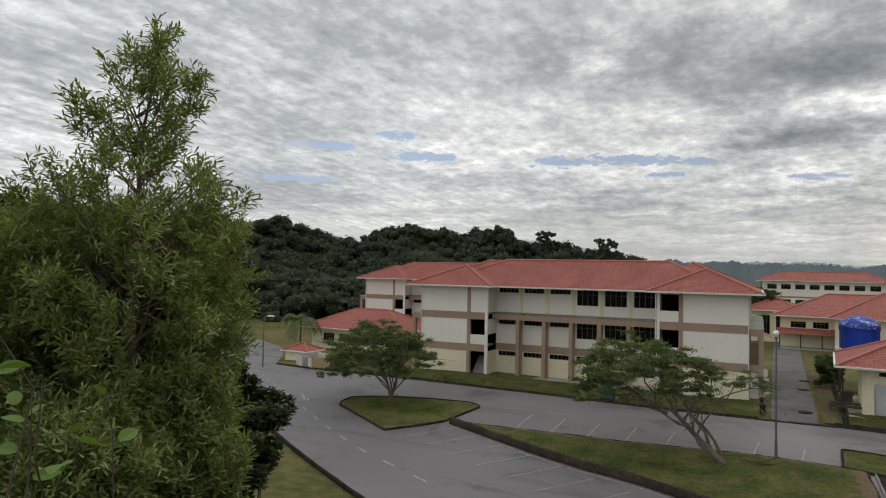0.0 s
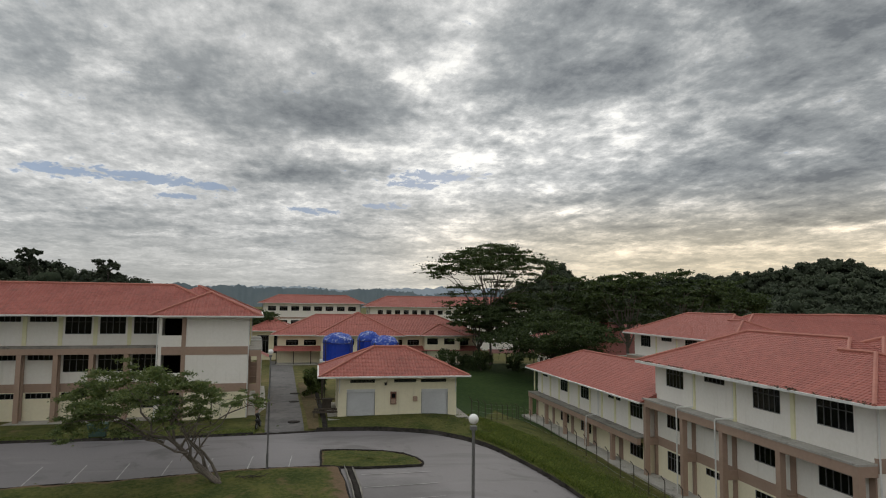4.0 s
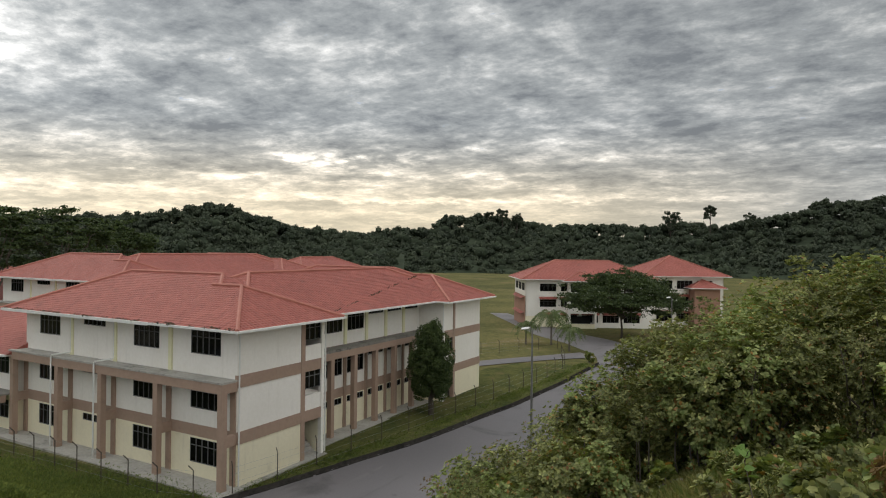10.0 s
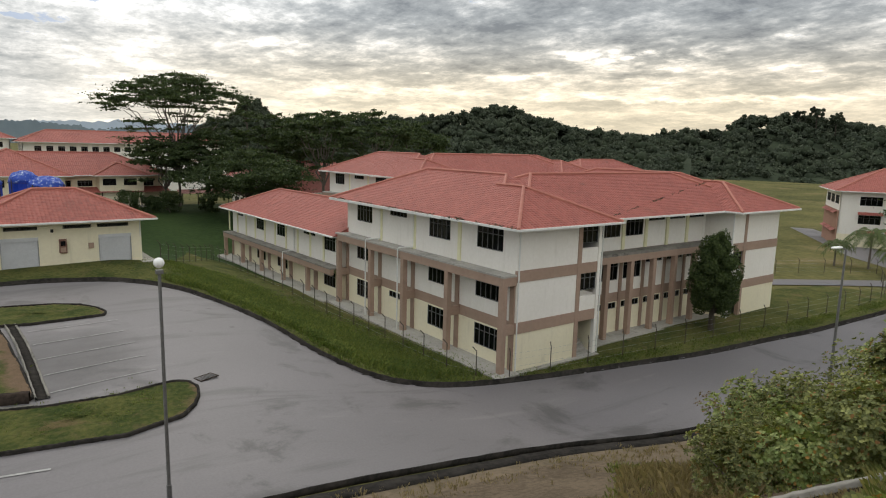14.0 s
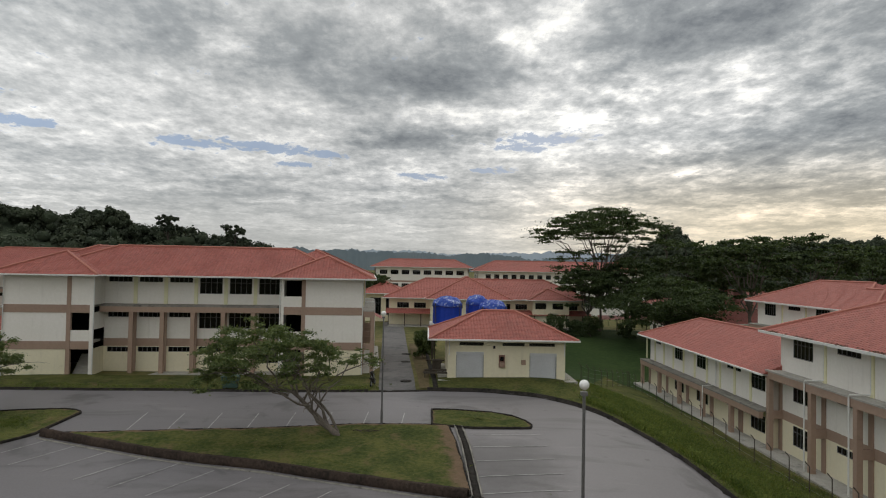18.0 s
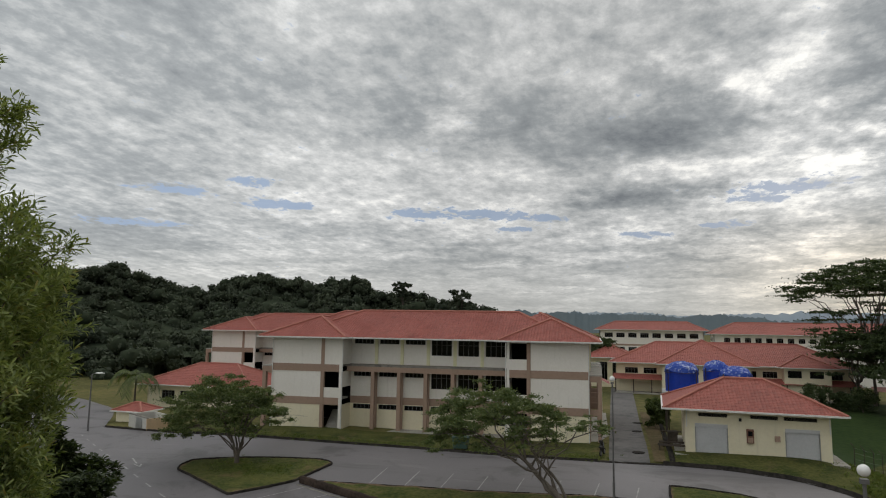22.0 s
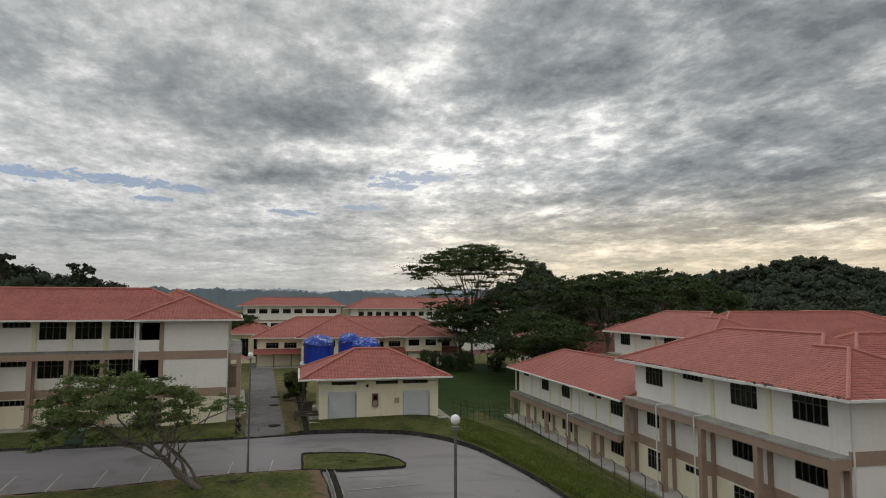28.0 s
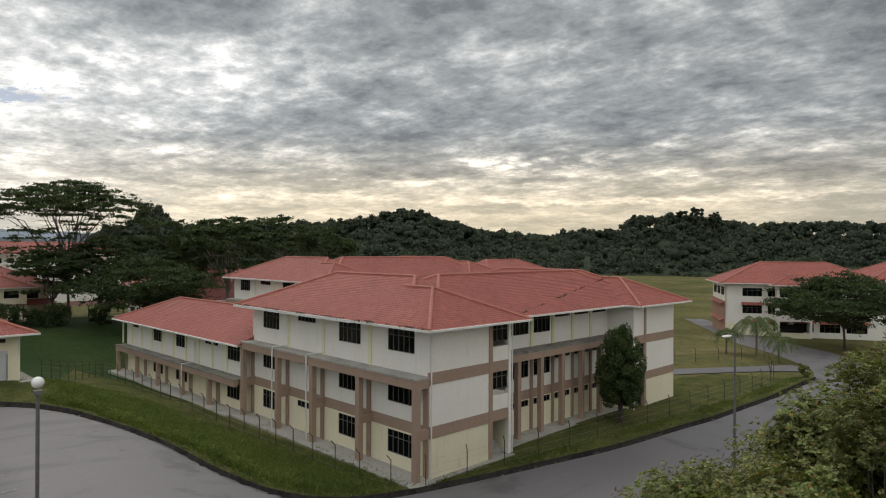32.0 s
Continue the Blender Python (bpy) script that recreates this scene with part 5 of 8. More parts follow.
def far_block(name, label, m, lx, ly, floors, storey, mat=WHITE, group="campus halls", overhang=1.2, step=3.2, awn=False, sill=0.95, bands=True, porch=False):
    """A plainer building that stays far off: walls with windows on all sides and a hip roof."""
    b = thing(name, label, "building", m, group)
    H = floors * storey
    for side, length, place in (("front", lx, pose(0, 0, 0)), ("rear", lx, pose(lx, ly, 0, 0, 0, 180)), ("left", ly, pose(0, ly, 0, 0, 0, -90)), ("right", ly, pose(lx, 0, 0, 0, 0, 90))):
        holes = []
        n = max(1, int((length - 1.6) / step))
        off = (length - n * step) / 2
        if side != "rear":
            for f in range(floors):
                for i in range(n):
                    a = off + i * step + 0.5
                    holes.append((a, a + step - 1.0, f * storey + sill, f * storey + storey - 0.75))
        w = part("wall", wall_mesh(0.0, length, -0.8, H, holes, 0, 0.2), mat, b, m=place)
        for f in range(1, floors if bands else 1):
            part("band", boxes((0, length, -0.05, 0.0, f * storey - 0.35, f * storey + 0.1)), BROWN, w)
        for a, c, lo, hi in holes:
            add_window(b, place @ pose(a, 0.05, lo), c - a, hi - lo, 4, 2, panes=False)
            part("glazing", boxes((a, c, 0.06, 0.07, lo, hi)), GLASS, b, m=place)
            if awn and lo < H - storey:
                bm = bmesh.new()
                vs = [bm.verts.new(p) for p in ((a - 0.2, 0, hi + 0.55), (c + 0.2, 0, hi + 0.55), (c + 0.2, -0.8, hi + 0.1), (a - 0.2, -0.8, hi + 0.1))]
                bm.faces.new(vs)
                part("awning", bm, TILE, b, "small red tiled awning", place)
    # floor and wall coloured near-black, as the shade inside far rooms
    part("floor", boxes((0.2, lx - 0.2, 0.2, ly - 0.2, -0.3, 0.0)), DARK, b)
    part("shade_inner_wall", boxes((0.3, lx - 0.3, ly / 2 - 0.1, ly / 2 + 0.1, 0.0, H - 0.1)), DARK, b)
    if porch:
        bm = bmesh.new()
        slope_faces(bm, (-0.5, -3.2, 2.35), (lx + 0.5, -3.2, 2.35), (lx + 0.5, 0, 3.1), (-0.5, 0, 3.1), 0.7)
        part("porch_roof", bm, TILE, b, "lean-to red tiled porch roof")
        for i in range(int(lx / 3) + 1):
            part("post", boxes((i * 3.0, i * 3.0 + 0.15, -3.0, -2.85, -0.8, 2.4)), BARKDARK, b)
        part("porch_floor", boxes((0, lx, -3.2, 0, -0.8, 0.05)), CONCRETE, b)
    o = overhang
    along = "x" if lx > ly else "y"
    hip_roof(b, -o, lx + o, -o, ly + o, H + 0.15, along, (True, True), "xyXY", coarse=0.7)
    return b


# blocks behind, low halls behind the plant house, the long ranges beyond
tagged(copy_thing(block_b, pose(46.3, 65.2, -2.5)), "three-storey white block with red roof behind another block")
tagged(copy_thing(block_a, pose(-72.6, 93.0, 0.1, 0, 0, 5.1)), "three-storey cream block set back beside wooded hill")
far_block("rear_block", "white block with red tiled roof seen over nearer roofs", pose(80.5, 68.0, -3.5), 21, 12, 3, 3.25, group="campus blocks")
main_hall = far_block("low_hall", "long low cream hall with wide red hip roof and lean-to porch", pose(-7.2, 121.2, 0.0), 37.3, 13.6, 1, 4.95, CREAM, porch=True, sill=3.2)
# two hipped wings stand forward of the long hall
for xa, xb, yf, ze, pt in ((-0.4, 15.5, 116.0, 5.2, 0.50), (18.6, 27.4, 117.6, 5.15, 0.45)):
    m = Vector((-7.2, 121.2, 0))
    hip_roof(main_hall, xa - m.x, xb - m.x, yf - m.y, yf - m.y + (xb - xa) + 1.5, ze, "y", (True, True), "xyX", pitch=pt, name="wing_roof", coarse=0.7)
    for w0, w1, d0, d1 in ((xa + 1.0, xb - 1.0, yf + 1.0, yf + 1.2), (xa + 1.0, xa + 1.2, yf + 1.2, 121.2), (xb - 1.2, xb - 1.0, yf + 1.2, 121.2)):
        part("wing_wall", boxes((w0 - m.x, w1 - m.x, d0 - m.y, d1 - m.y, -0.6, ze - 0.1)), CREAM, main_hall)
    n = max(2, int((xb - xa - 2) / 3.4))
    for k in range(n):
        u = xa + 1.5 - m.x + k * (xb - xa - 2.4) / n
        part("window", boxes((u, u + 2.0, yf + 0.96 - m.y, yf + 1.0 - m.y, 3.5, 4.6)), GLASS, main_hall)
far_block("low_hall", "small side hall with red hip roof", pose(-13.0, 132.0, 0.0), 8, 9, 1, 5.2, CREAM)
far_block("long_range", "long three-storey cream range with red roof in the distance", pose(-15.4, 187.2, -1.2), 27.5, 8.1, 3, 3.9, WHITE, sill=1.9)
far_block("long_range", "long cream range with dark windows under a red roof", pose(13.7, 177.2, -1.6), 47.0, 10.8, 3, 3.8, WHITE, sill=1.9, step=2.4)
far_block("rear_hall", "red roofed hall half hidden by dark trees", pose(47.0, 122.0, -2.6), 26, 12, 2, 3.3)
far_block("rear_hall", "low red roofed hall between trees", pose(51.0, 110.0, -2.6), 12, 8, 1, 4.6)
HOSTEL = pose(125.4, 47.1, -4.6, 0, 0, -60)
hostel = far_block("hostel_block", "three-storey white hostel with red awnings and hip roof", HOSTEL, 27, 15, 3, 3.25, awn=True, group="hostel", step=4.4, bands=False)
far_block("hostel_block", "three-storey white hostel wing with a taller red roof", HOSTEL @ pose(26.6, 4.0, 0), 17.0, 17, 3, 3.5, awn=True, group="hostel", step=4.4, bands=False)


def hostel_trim():
    """A hipped bay with dark balconies, a cream ground storey and brown end panels."""
    red = surface("red_brown_render", (0.36, 0.21, 0.15), (0.30, 0.17, 0.125), 0.85)
    part("end_panel", boxes((-0.12, -0.004, 0.0, 15.0, -0.8, 6.4)), red, hostel, "reddish brown plastered end wall")
    part("ground_storey", boxes((0.0, 8.4, -0.10, -0.004, -0.8, 2.3)), CREAM, hostel)
    part("bay_wall", boxes((8.6, 9.0, -2.0, -0.06, -0.8, 9.6), (14.0, 14.4, -2.0, -0.06, -0.8, 9.6)), WHITE, hostel)
    for z in (0.0, 3.25, 6.5):
        part("balcony", boxes((9.0, 14.0, -2.0, -1.85, z - 0.25, z + 0.95)), WHITE if z else CREAM, hostel)
        part("balcony_floor", boxes((9.0, 14.0, -1.85, -0.06, z - 0.25, z - 0.05)), CONCRETE, hostel)
        part("balcony_door", boxes((9.4, 13.6, -0.05, -0.004, z, z + 2.3)), DARK, hostel)
    hip_roof(hostel, 7.4, 15.6, -3.2, 5.0, 9.7, "y", (True, False), "xyX", name="bay_roof", coarse=0.7)
    part("corner_wing", boxes((36.0, 41.5, 1.0, 5.0, -0.8, 8.2)), red, hostel, "reddish brown end bay")
    hip_roof(hostel, 35.0, 42.5, 0.0, 8.4, 8.3, "y", (True, False), "xyX", name="bay_roof", coarse=0.7)


hostel_trim()
far_block("guard_house", "single-storey cream house with red hip roof by the road", pose(-73.0, 79.2, -1.2, 0, 0, 2), 17, 10.5, 1, 2.95, CREAM)


def refuse_pen():
    """A low walled pen at the road's bend, with a small red-roofed hut behind it."""
    b = thing("refuse_pen", "low walled pen with grey and salmon painted walls", "enclosure", pose(-54.25, 58.9, land1(-54.25, 59.5), 0, 0, -26.3))
    part("front_wall", boxes((-5.2, 0, 0, 0.15, -0.5, 1.35)), SOFFIT, b)
    part("end_wall", boxes((0, 0.15, 0, 3.0, -0.5, 1.30)), surface("salmon_wall_paint", (0.60, 0.44, 0.28), (0.52, 0.38, 0.24), 0.85, drip=0.3), b, "salmon painted wall")
    part("rear_wall", boxes((-5.2, 0, 2.85, 3.0, -0.5, 1.35)), SOFFIT, b)
    part("side_wall", boxes((-5.2, -5.05, 0.15, 2.85, -0.5, 1.35)), SOFFIT, b)
    part("gate", boxes((-2.9, -1.2, -0.06, -0.004, -0.1, 1.2)), METAL, b, "grey steel gate")
    part("coping", boxes((-5.25, 0.2, -0.05, 0.2, 1.35, 1.42)), OLDCONC, b)
    h = thing("pump_hut", "small low hut with a red tiled roof beside the road", "hut", pose(-64.0, 63.6, land1(-62, 64.5) - 0.2, 0, 0, 3))
    part("wall", boxes((0.4, 4.0, 0.4, 3.4, -0.6, 1.5)), CREAM, h)
    hip_roof(h, 0.0, 4.4, 0.0, 3.8, 1.5, "x", (True, True), "xyXY", coarse=0.5)


refuse_pen()

# ---- plants ----
LEAF_DARK = leaf_material("dark_forest_leaf", (0.034, 0.052, 0.022), (0.072, 0.098, 0.038))
LEAF_MID = leaf_material("green_leaf", (0.055, 0.080, 0.028), (0.12, 0.150, 0.05))
LEAF_RAIN = leaf_material("feathery_rain_tree_leaf", (0.068, 0.100, 0.038), (0.165, 0.195, 0.078), 0.4)
LEAF_BUSH = leaf_material("shrub_leaf", (0.108, 0.130, 0.047), (0.280, 0.284, 0.104), 0.5, accent=((0.24, 0.13, 0.05), 0.05))
LEAF_BRIGHT = leaf_material("bright_broad_leaf", (0.15, 0.20, 0.064), (0.29, 0.315, 0.12), 0.35, accent=((0.30, 0.17, 0.05), 0.07))
LEAF_RUST = leaf_material("rusty_leaf", (0.15, 0.10, 0.04), (0.21, 0.13, 0.06), 0.3)
LEAF_FIG = leaf_material("fig_leaf", (0.036, 0.058, 0.022), (0.094, 0.124, 0.044), 0.4)
# far leaves lifted and greyed, so distance haze sits in their colour
LEAF_FAR = leaf_material("distant_wood_leaf", (0.038, 0.049, 0.036), (0.082, 0.098, 0.062), 0.14, 0.95, 0.06, 0.10, single=0.12)
BLADE = leaf_material("grass_blade", (0.13, 0.16, 0.05), (0.27, 0.24, 0.10), 0.35)


def leaf_arrays(c, rng, length, width, up=0.3):
    """Diamond leaves at the places c: corners and faces. up: how far they lie flat."""
    n = len(c)
    d = rng.normal(size=(n, 3))
    d[:, 2] *= 1 - up
    d /= np.linalg.norm(d, axis=1, keepdims=True)
    e = rng.normal(size=(n, 3))
    e -= (e * d).sum(1, keepdims=True) * d
    e /= np.linalg.norm(e, axis=1, keepdims=True)
    if up > 0:
        # turn the blade so that its flat side looks up
        flat = np.cross(d, np.array([0, 0, 1.0]))
        flat /= np.maximum(np.linalg.norm(flat, axis=1, keepdims=True), 1e-6)
        e = e * (1 - up) + flat * up
        e /= np.linalg.norm(e, axis=1, keepdims=True)
    s = rng.uniform(0.65, 1.25, (n, 1))
    l, w = d * length * s / 2, e * width * s / 2
    v = np.stack([c - l, c + w - l * 0.1, c + l, c - w - l * 0.1], 1).reshape(-1, 3)
    q = np.arange(4 * n).reshape(n, 4)
    return v, q


def blob_points(rng, centres, radii, per, shell=0.55):
    """Places in rough balls, thicker towards the rim."""
    out = []
    for c, r, k in zip(centres, radii, per):
        d = rng.normal(size=(k, 3))
        d /= np.linalg.norm(d, axis=1, keepdims=True)
        rr = shell + (1 - shell) * rng.random((k, 1)) ** 0.7
        if shell < 0.1:
            # loose sprays, thinning outwards
            rr = np.abs(rng.normal(size=(k, 1))) * 0.66
        out.append(np.asarray(c) + d * rr * np.asarray(r))
    return np.concatenate(out)


def polar(az, d):
    """Plan place at an azimuth (degrees from +y towards +x) and distance from the view point."""
    return d * math.sin(radians(az)), d * math.cos(radians(az))


def rosette_arrays(c, axis, rng, per, length, width, open_=1.0):
    """Leaves in whorls: `per` rounded, folded leaves spread round an axis at each place c."""
    n = len(c)
    axis = axis / np.maximum(np.linalg.norm(axis, axis=1, keepdims=True), 1e-6)
    a = np.cross(axis, rng.normal(size=(n, 3)))
    a /= np.maximum(np.linalg.norm(a, axis=1, keepdims=True), 1e-6)
    b = np.cross(axis, a)
    c, axis, a, b = (np.repeat(v, per, axis=0) for v in (c, axis, a, b))
    m = n * per
    t = np.tile(np.arange(per) * 2 * math.pi / per, n) + rng.normal(size=m) * 0.25
    out = a * np.cos(t)[:, None] + b * np.sin(t)[:, None]
    k = rng.uniform(0.15, 0.9, (m, 1))
    d = out * open_ + axis * k + rng.normal(size=(m, 3)) * 0.15
    d /= np.linalg.norm(d, axis=1, keepdims=True)
    w = np.cross(d, axis)
    w /= np.maximum(np.linalg.norm(w, axis=1, keepdims=True), 1e-6)
    up = np.cross(w, d)
    s = rng.uniform(0.6, 1.2, (m, 1)) * length
    q = s * width / length
    base = c + d * s * 0.12
    fold = up * q * 0.16
    drop = np.array([0, 0, -0.10]) * s
    v = np.stack([base, base + d * s * 0.38 + w * q * 0.40 + fold, base + d * s * 0.76 + w * q * 0.46 + fold + drop * 0.5, base + d * s + drop, base + d * s * 0.76 - w * q * 0.46 + fold + drop * 0.5, base + d * s * 0.38 - w * q * 0.40 + fold], 1).reshape(-1, 3)
    o = np.arange(m)[:, None] * 6
    f = np.stack([o + [0, 1, 2, 3], o + [0, 3, 4, 5]], 1).reshape(-1, 4)
    return v, f


def crown_mesh(name, rng, centres, radii, per, length, width, mat, up=0.3, shell=0.55):
    pts = blob_points(rng, centres, radii, per, shell)
    v, q = leaf_arrays(pts, rng, length, width, up)
    return fast_mesh(name, v, q, mat)


def limb(start, end, rng, sag=0.1, n=6):
    a, b = np.array(start, float), np.array(end, float)
    t = np.linspace(0, 1, n)[:, None]
    p = a + (b - a) * t
    l = np.linalg.norm(b - a)
    p[1:-1] += rng.normal(size=(n - 2, 3)) * l * 0.035
    p[:, 2] += np.sin(t[:, 0] * math.pi) * l * sag
    return [tuple(q) for q in p]


def tree(name, label, base, trunk, limbs, clumps, leaf, mat, bark, seed, group="", category="tree", up=0.3, shell=0.5, twigs=2):
    """trunk: (points, radii) from the base; limbs: (from, to, radius); clumps: (centre, radius triple, leaves); leaf: (length, width)."""
    rng = np.random.default_rng(seed)
    t = thing(name, label, category, pose(*base), group)
    bm = bmesh.new()
    tube(bm, trunk[0], list(trunk[1]), 9)
    part("trunk", bm, bark, t)
    for a, b, r in limbs:
        bm = bmesh.new()
        pts = limb(a, b, rng)
        tube(bm, pts, list(np.linspace(r, r * 0.35, len(pts))), 6)
        for k in range(twigs):
            i = rng.integers(2, len(pts))
            p = np.array(pts[i])
            q = p + rng.normal(size=3) * np.array([1, 1, 0.35]) * np.linalg.norm(np.array(b) - np.array(a)) * 0.22 + [0, 0, 0.3]
            tw = limb(p, q, rng, 0.05, 4)
            tube(bm, tw, list(np.linspace(r * 0.4, r * 0.12, 4)), 4)
        part("limb", bm, bark, t)
    cs, rs, per = zip(*clumps)
    part("crown", crown_mesh("crown", rng, cs, rs, per, leaf[0], leaf[1], mat, up, shell), None, t)
    return t


def flat_clumps(rng, centre, rx, ry, n, size, leaves, dz=0.5, thick=0.35):
    """Flat pads of foliage spread over an ellipse, as an umbrella crown has them."""
    out = []
    for i in range(n):
        a, r = rng.uniform(0, 2 * math.pi), math.sqrt(rng.random())
        s = size * rng.uniform(0.65, 1.25)
        out.append(((centre[0] + rx * r * math.cos(a), centre[1] + ry * r * math.sin(a), centre[2] + dz * (1 - r * r) + rng.normal() * dz * 0.25), (s, s, s * thick), int(leaves * s / size)))
    return out


rng = np.random.default_rng(5)

# umbrella tree on the small island
cl = (flat_clumps(rng, (-1.6, 0, 4.2), 4.9, 3.6, 150, 0.62, 270, 2.3, 0.34) + flat_clumps(rng, (-3.0, 0, 2.6), 4.3, 3.0, 70, 0.55, 210, 1.3, 0.34) + flat_clumps(rng, (2.0, 0, 4.2), 2.8, 2.2, 36, 0.48, 220, 1.5, 0.4)
      + flat_clumps(rng, (-6.2, -0.5, 1.9), 1.6, 1.4, 16, 0.45, 170, 0.7, 0.4))
tree("rain_tree", "spreading umbrella-shaped tree with feathery leaves on a small grass island", (-33.7, 46.9, land1(-33.7, 46.9)), ([(0, 0, -0.2), (0.1, 0, 0.8), (0.05, 0, 1.2)], (0.22, 0.17, 0.14)),
     [((-0.1, 0, 0.5), (-2.6, 0.5, 4.2), 0.10), ((0.05, 0, 0.8), (2.4, -0.6, 4.8), 0.10), ((0.05, 0, 0.6), (0.6, 1.6, 5.2), 0.11), ((0, 0, 0.7), (-0.8, -1.8, 5.0), 0.09), ((0, 0, 1.0), (-3.8, -0.6, 3.2), 0.07), ((0, 0, 1.0), (3.3, 1.0, 4.0), 0.07),
      ((-0.4, 0, 1.2), (-4.9, 0.4, 3.0), 0.06), ((0.3, 0, 1.5), (1.4, -1.2, 5.4), 0.06), ((-0.6, 0.1, 1.7), (-2.2, -1.0, 5.4), 0.06), ((-2.0, 0, 2.4), (-6.4, -0.4, 2.3), 0.05), ((0.1, 0, 0.4), (-1.6, 0.8, 4.6), 0.09)],
     cl, (0.20, 0.085), LEAF_RAIN, BARK, 11, up=0.35, shell=0.05, twigs=6)

# leaning tree on the long island
cl = (flat_clumps(rng, (-5.2, 0.8, 4.6), 4.6, 3.0, 150, 0.58, 250, 2.2, 0.32) + flat_clumps(rng, (-7.6, 0.8, 3.3), 2.6, 2.0, 40, 0.50, 170, 1.0, 0.30) + flat_clumps(rng, (0.8, 0.3, 4.6), 2.3, 1.4, 24, 0.36, 120, 0.9, 0.32)
      + flat_clumps(rng, (-2.4, 0.3, 3.7), 2.0, 1.5, 14, 0.40, 130, 0.7, 0.32))
tree("leaning_tree", "old tree leaning steeply over the parking bays with twisted grey stems", (-5.9, 43.5, land1(-5.9, 43.5)), ([(0.5, -0.55, -0.4), (0.0, -0.35, 0.12), (-0.9, -0.1, 0.85), (-1.8, 0.1, 1.6), (-2.6, 0.2, 2.4), (-3.1, 0.2, 2.9)], (0.26, 0.21, 0.18, 0.16, 0.13, 0.10)),
     [((0.1, 0.1, 0.0), (-3.2, 0.5, 3.9), 0.12), ((-0.2, -0.1, 0.2), (-4.4, -0.3, 2.9), 0.13), ((-2.0, 0.1, 1.9), (-5.2, 0.4, 3.4), 0.13), ((-2.8, 0.2, 2.6), (-3.6, 0.4, 5.6), 0.09), ((-2.4, 0.2, 2.2), (-1.0, 0.2, 4.4), 0.08), ((-1.6, 0.1, 1.5), (0.9, 0.0, 5.0), 0.07),
      ((-4.6, 0.4, 3.0), (-7.8, 0.6, 4.6), 0.08), ((-4.2, 0.4, 3.0), (-6.0, 1.4, 5.8), 0.08), ((-3.2, 0.3, 3.2), (-2.2, -1.2, 5.6), 0.07), ((-0.9, 0.1, 0.9), (-2.6, -0.4, 4.2), 0.08), ((-5.0, 0.4, 3.2), (-8.8, -0.3, 4.0), 0.06),
      ((-2.2, 0.2, 2.0), (-0.2, 0.5, 3.9), 0.06), ((-0.2, 0.1, 4.0), (2.9, 0.3, 4.9), 0.05), ((-3.0, 0.2, 2.9), (-4.8, 0.9, 5.9), 0.07), ((-1.0, 0.0, 0.9), (-3.4, 0.0, 4.6), 0.07), ((-1.8, 0.2, 1.7), (-1.4, 0.6, 4.8), 0.06), ((-3.4, 0.2, 2.6), (-6.8, 0.0, 3.4), 0.08), ((-0.6, 0.0, 0.6), (-2.0, 0.6, 3.6), 0.07)],
     cl, (0.20, 0.085), LEAF_RAIN, BARK, 12, up=0.35, shell=0.05, twigs=6)

# columnar evergreen in front of the lower block
cl = [((math.cos(i * 2.4) * 0.9 * (1 - i / 20), math.sin(i * 2.4) * 0.9 * (1 - i / 20), 2.3 + i * 0.36), (1.15 * math.sqrt(max(0.12, 1 - ((i / 15 - 0.40) / 0.62) ** 2)),) * 2 + (0.8,), 1350) for i in range(16)]
cl += [((math.cos(i * 2.4) * 1.75 * math.sin(0.55 + i * 0.060), math.sin(i * 2.4) * 1.75 * math.sin(0.55 + i * 0.060), 1.8 + i * 0.155), (0.40 + 0.20 * (i % 3), 0.40 + 0.20 * (i % 2), 0.45 + 0.16 * (i % 4)), 430) for i in range(40)]
tree("evergreen_tree", "dense dark oval evergreen tree beside a school block", (50.2, 27.6, land1(50.2, 27.6)), ([(0, 0, -0.2), (0, 0, 1.5), (0.1, 0, 5)], (0.22, 0.2, 0.08)), [((0, 0, 1.2), (0.7, 0.2, 3.5), 0.08), ((0, 0, 1.2), (-0.7, -0.2, 3.2), 0.08)],
     cl, (0.20, 0.10), LEAF_FIG, BARKDARK, 13, shell=0.6)


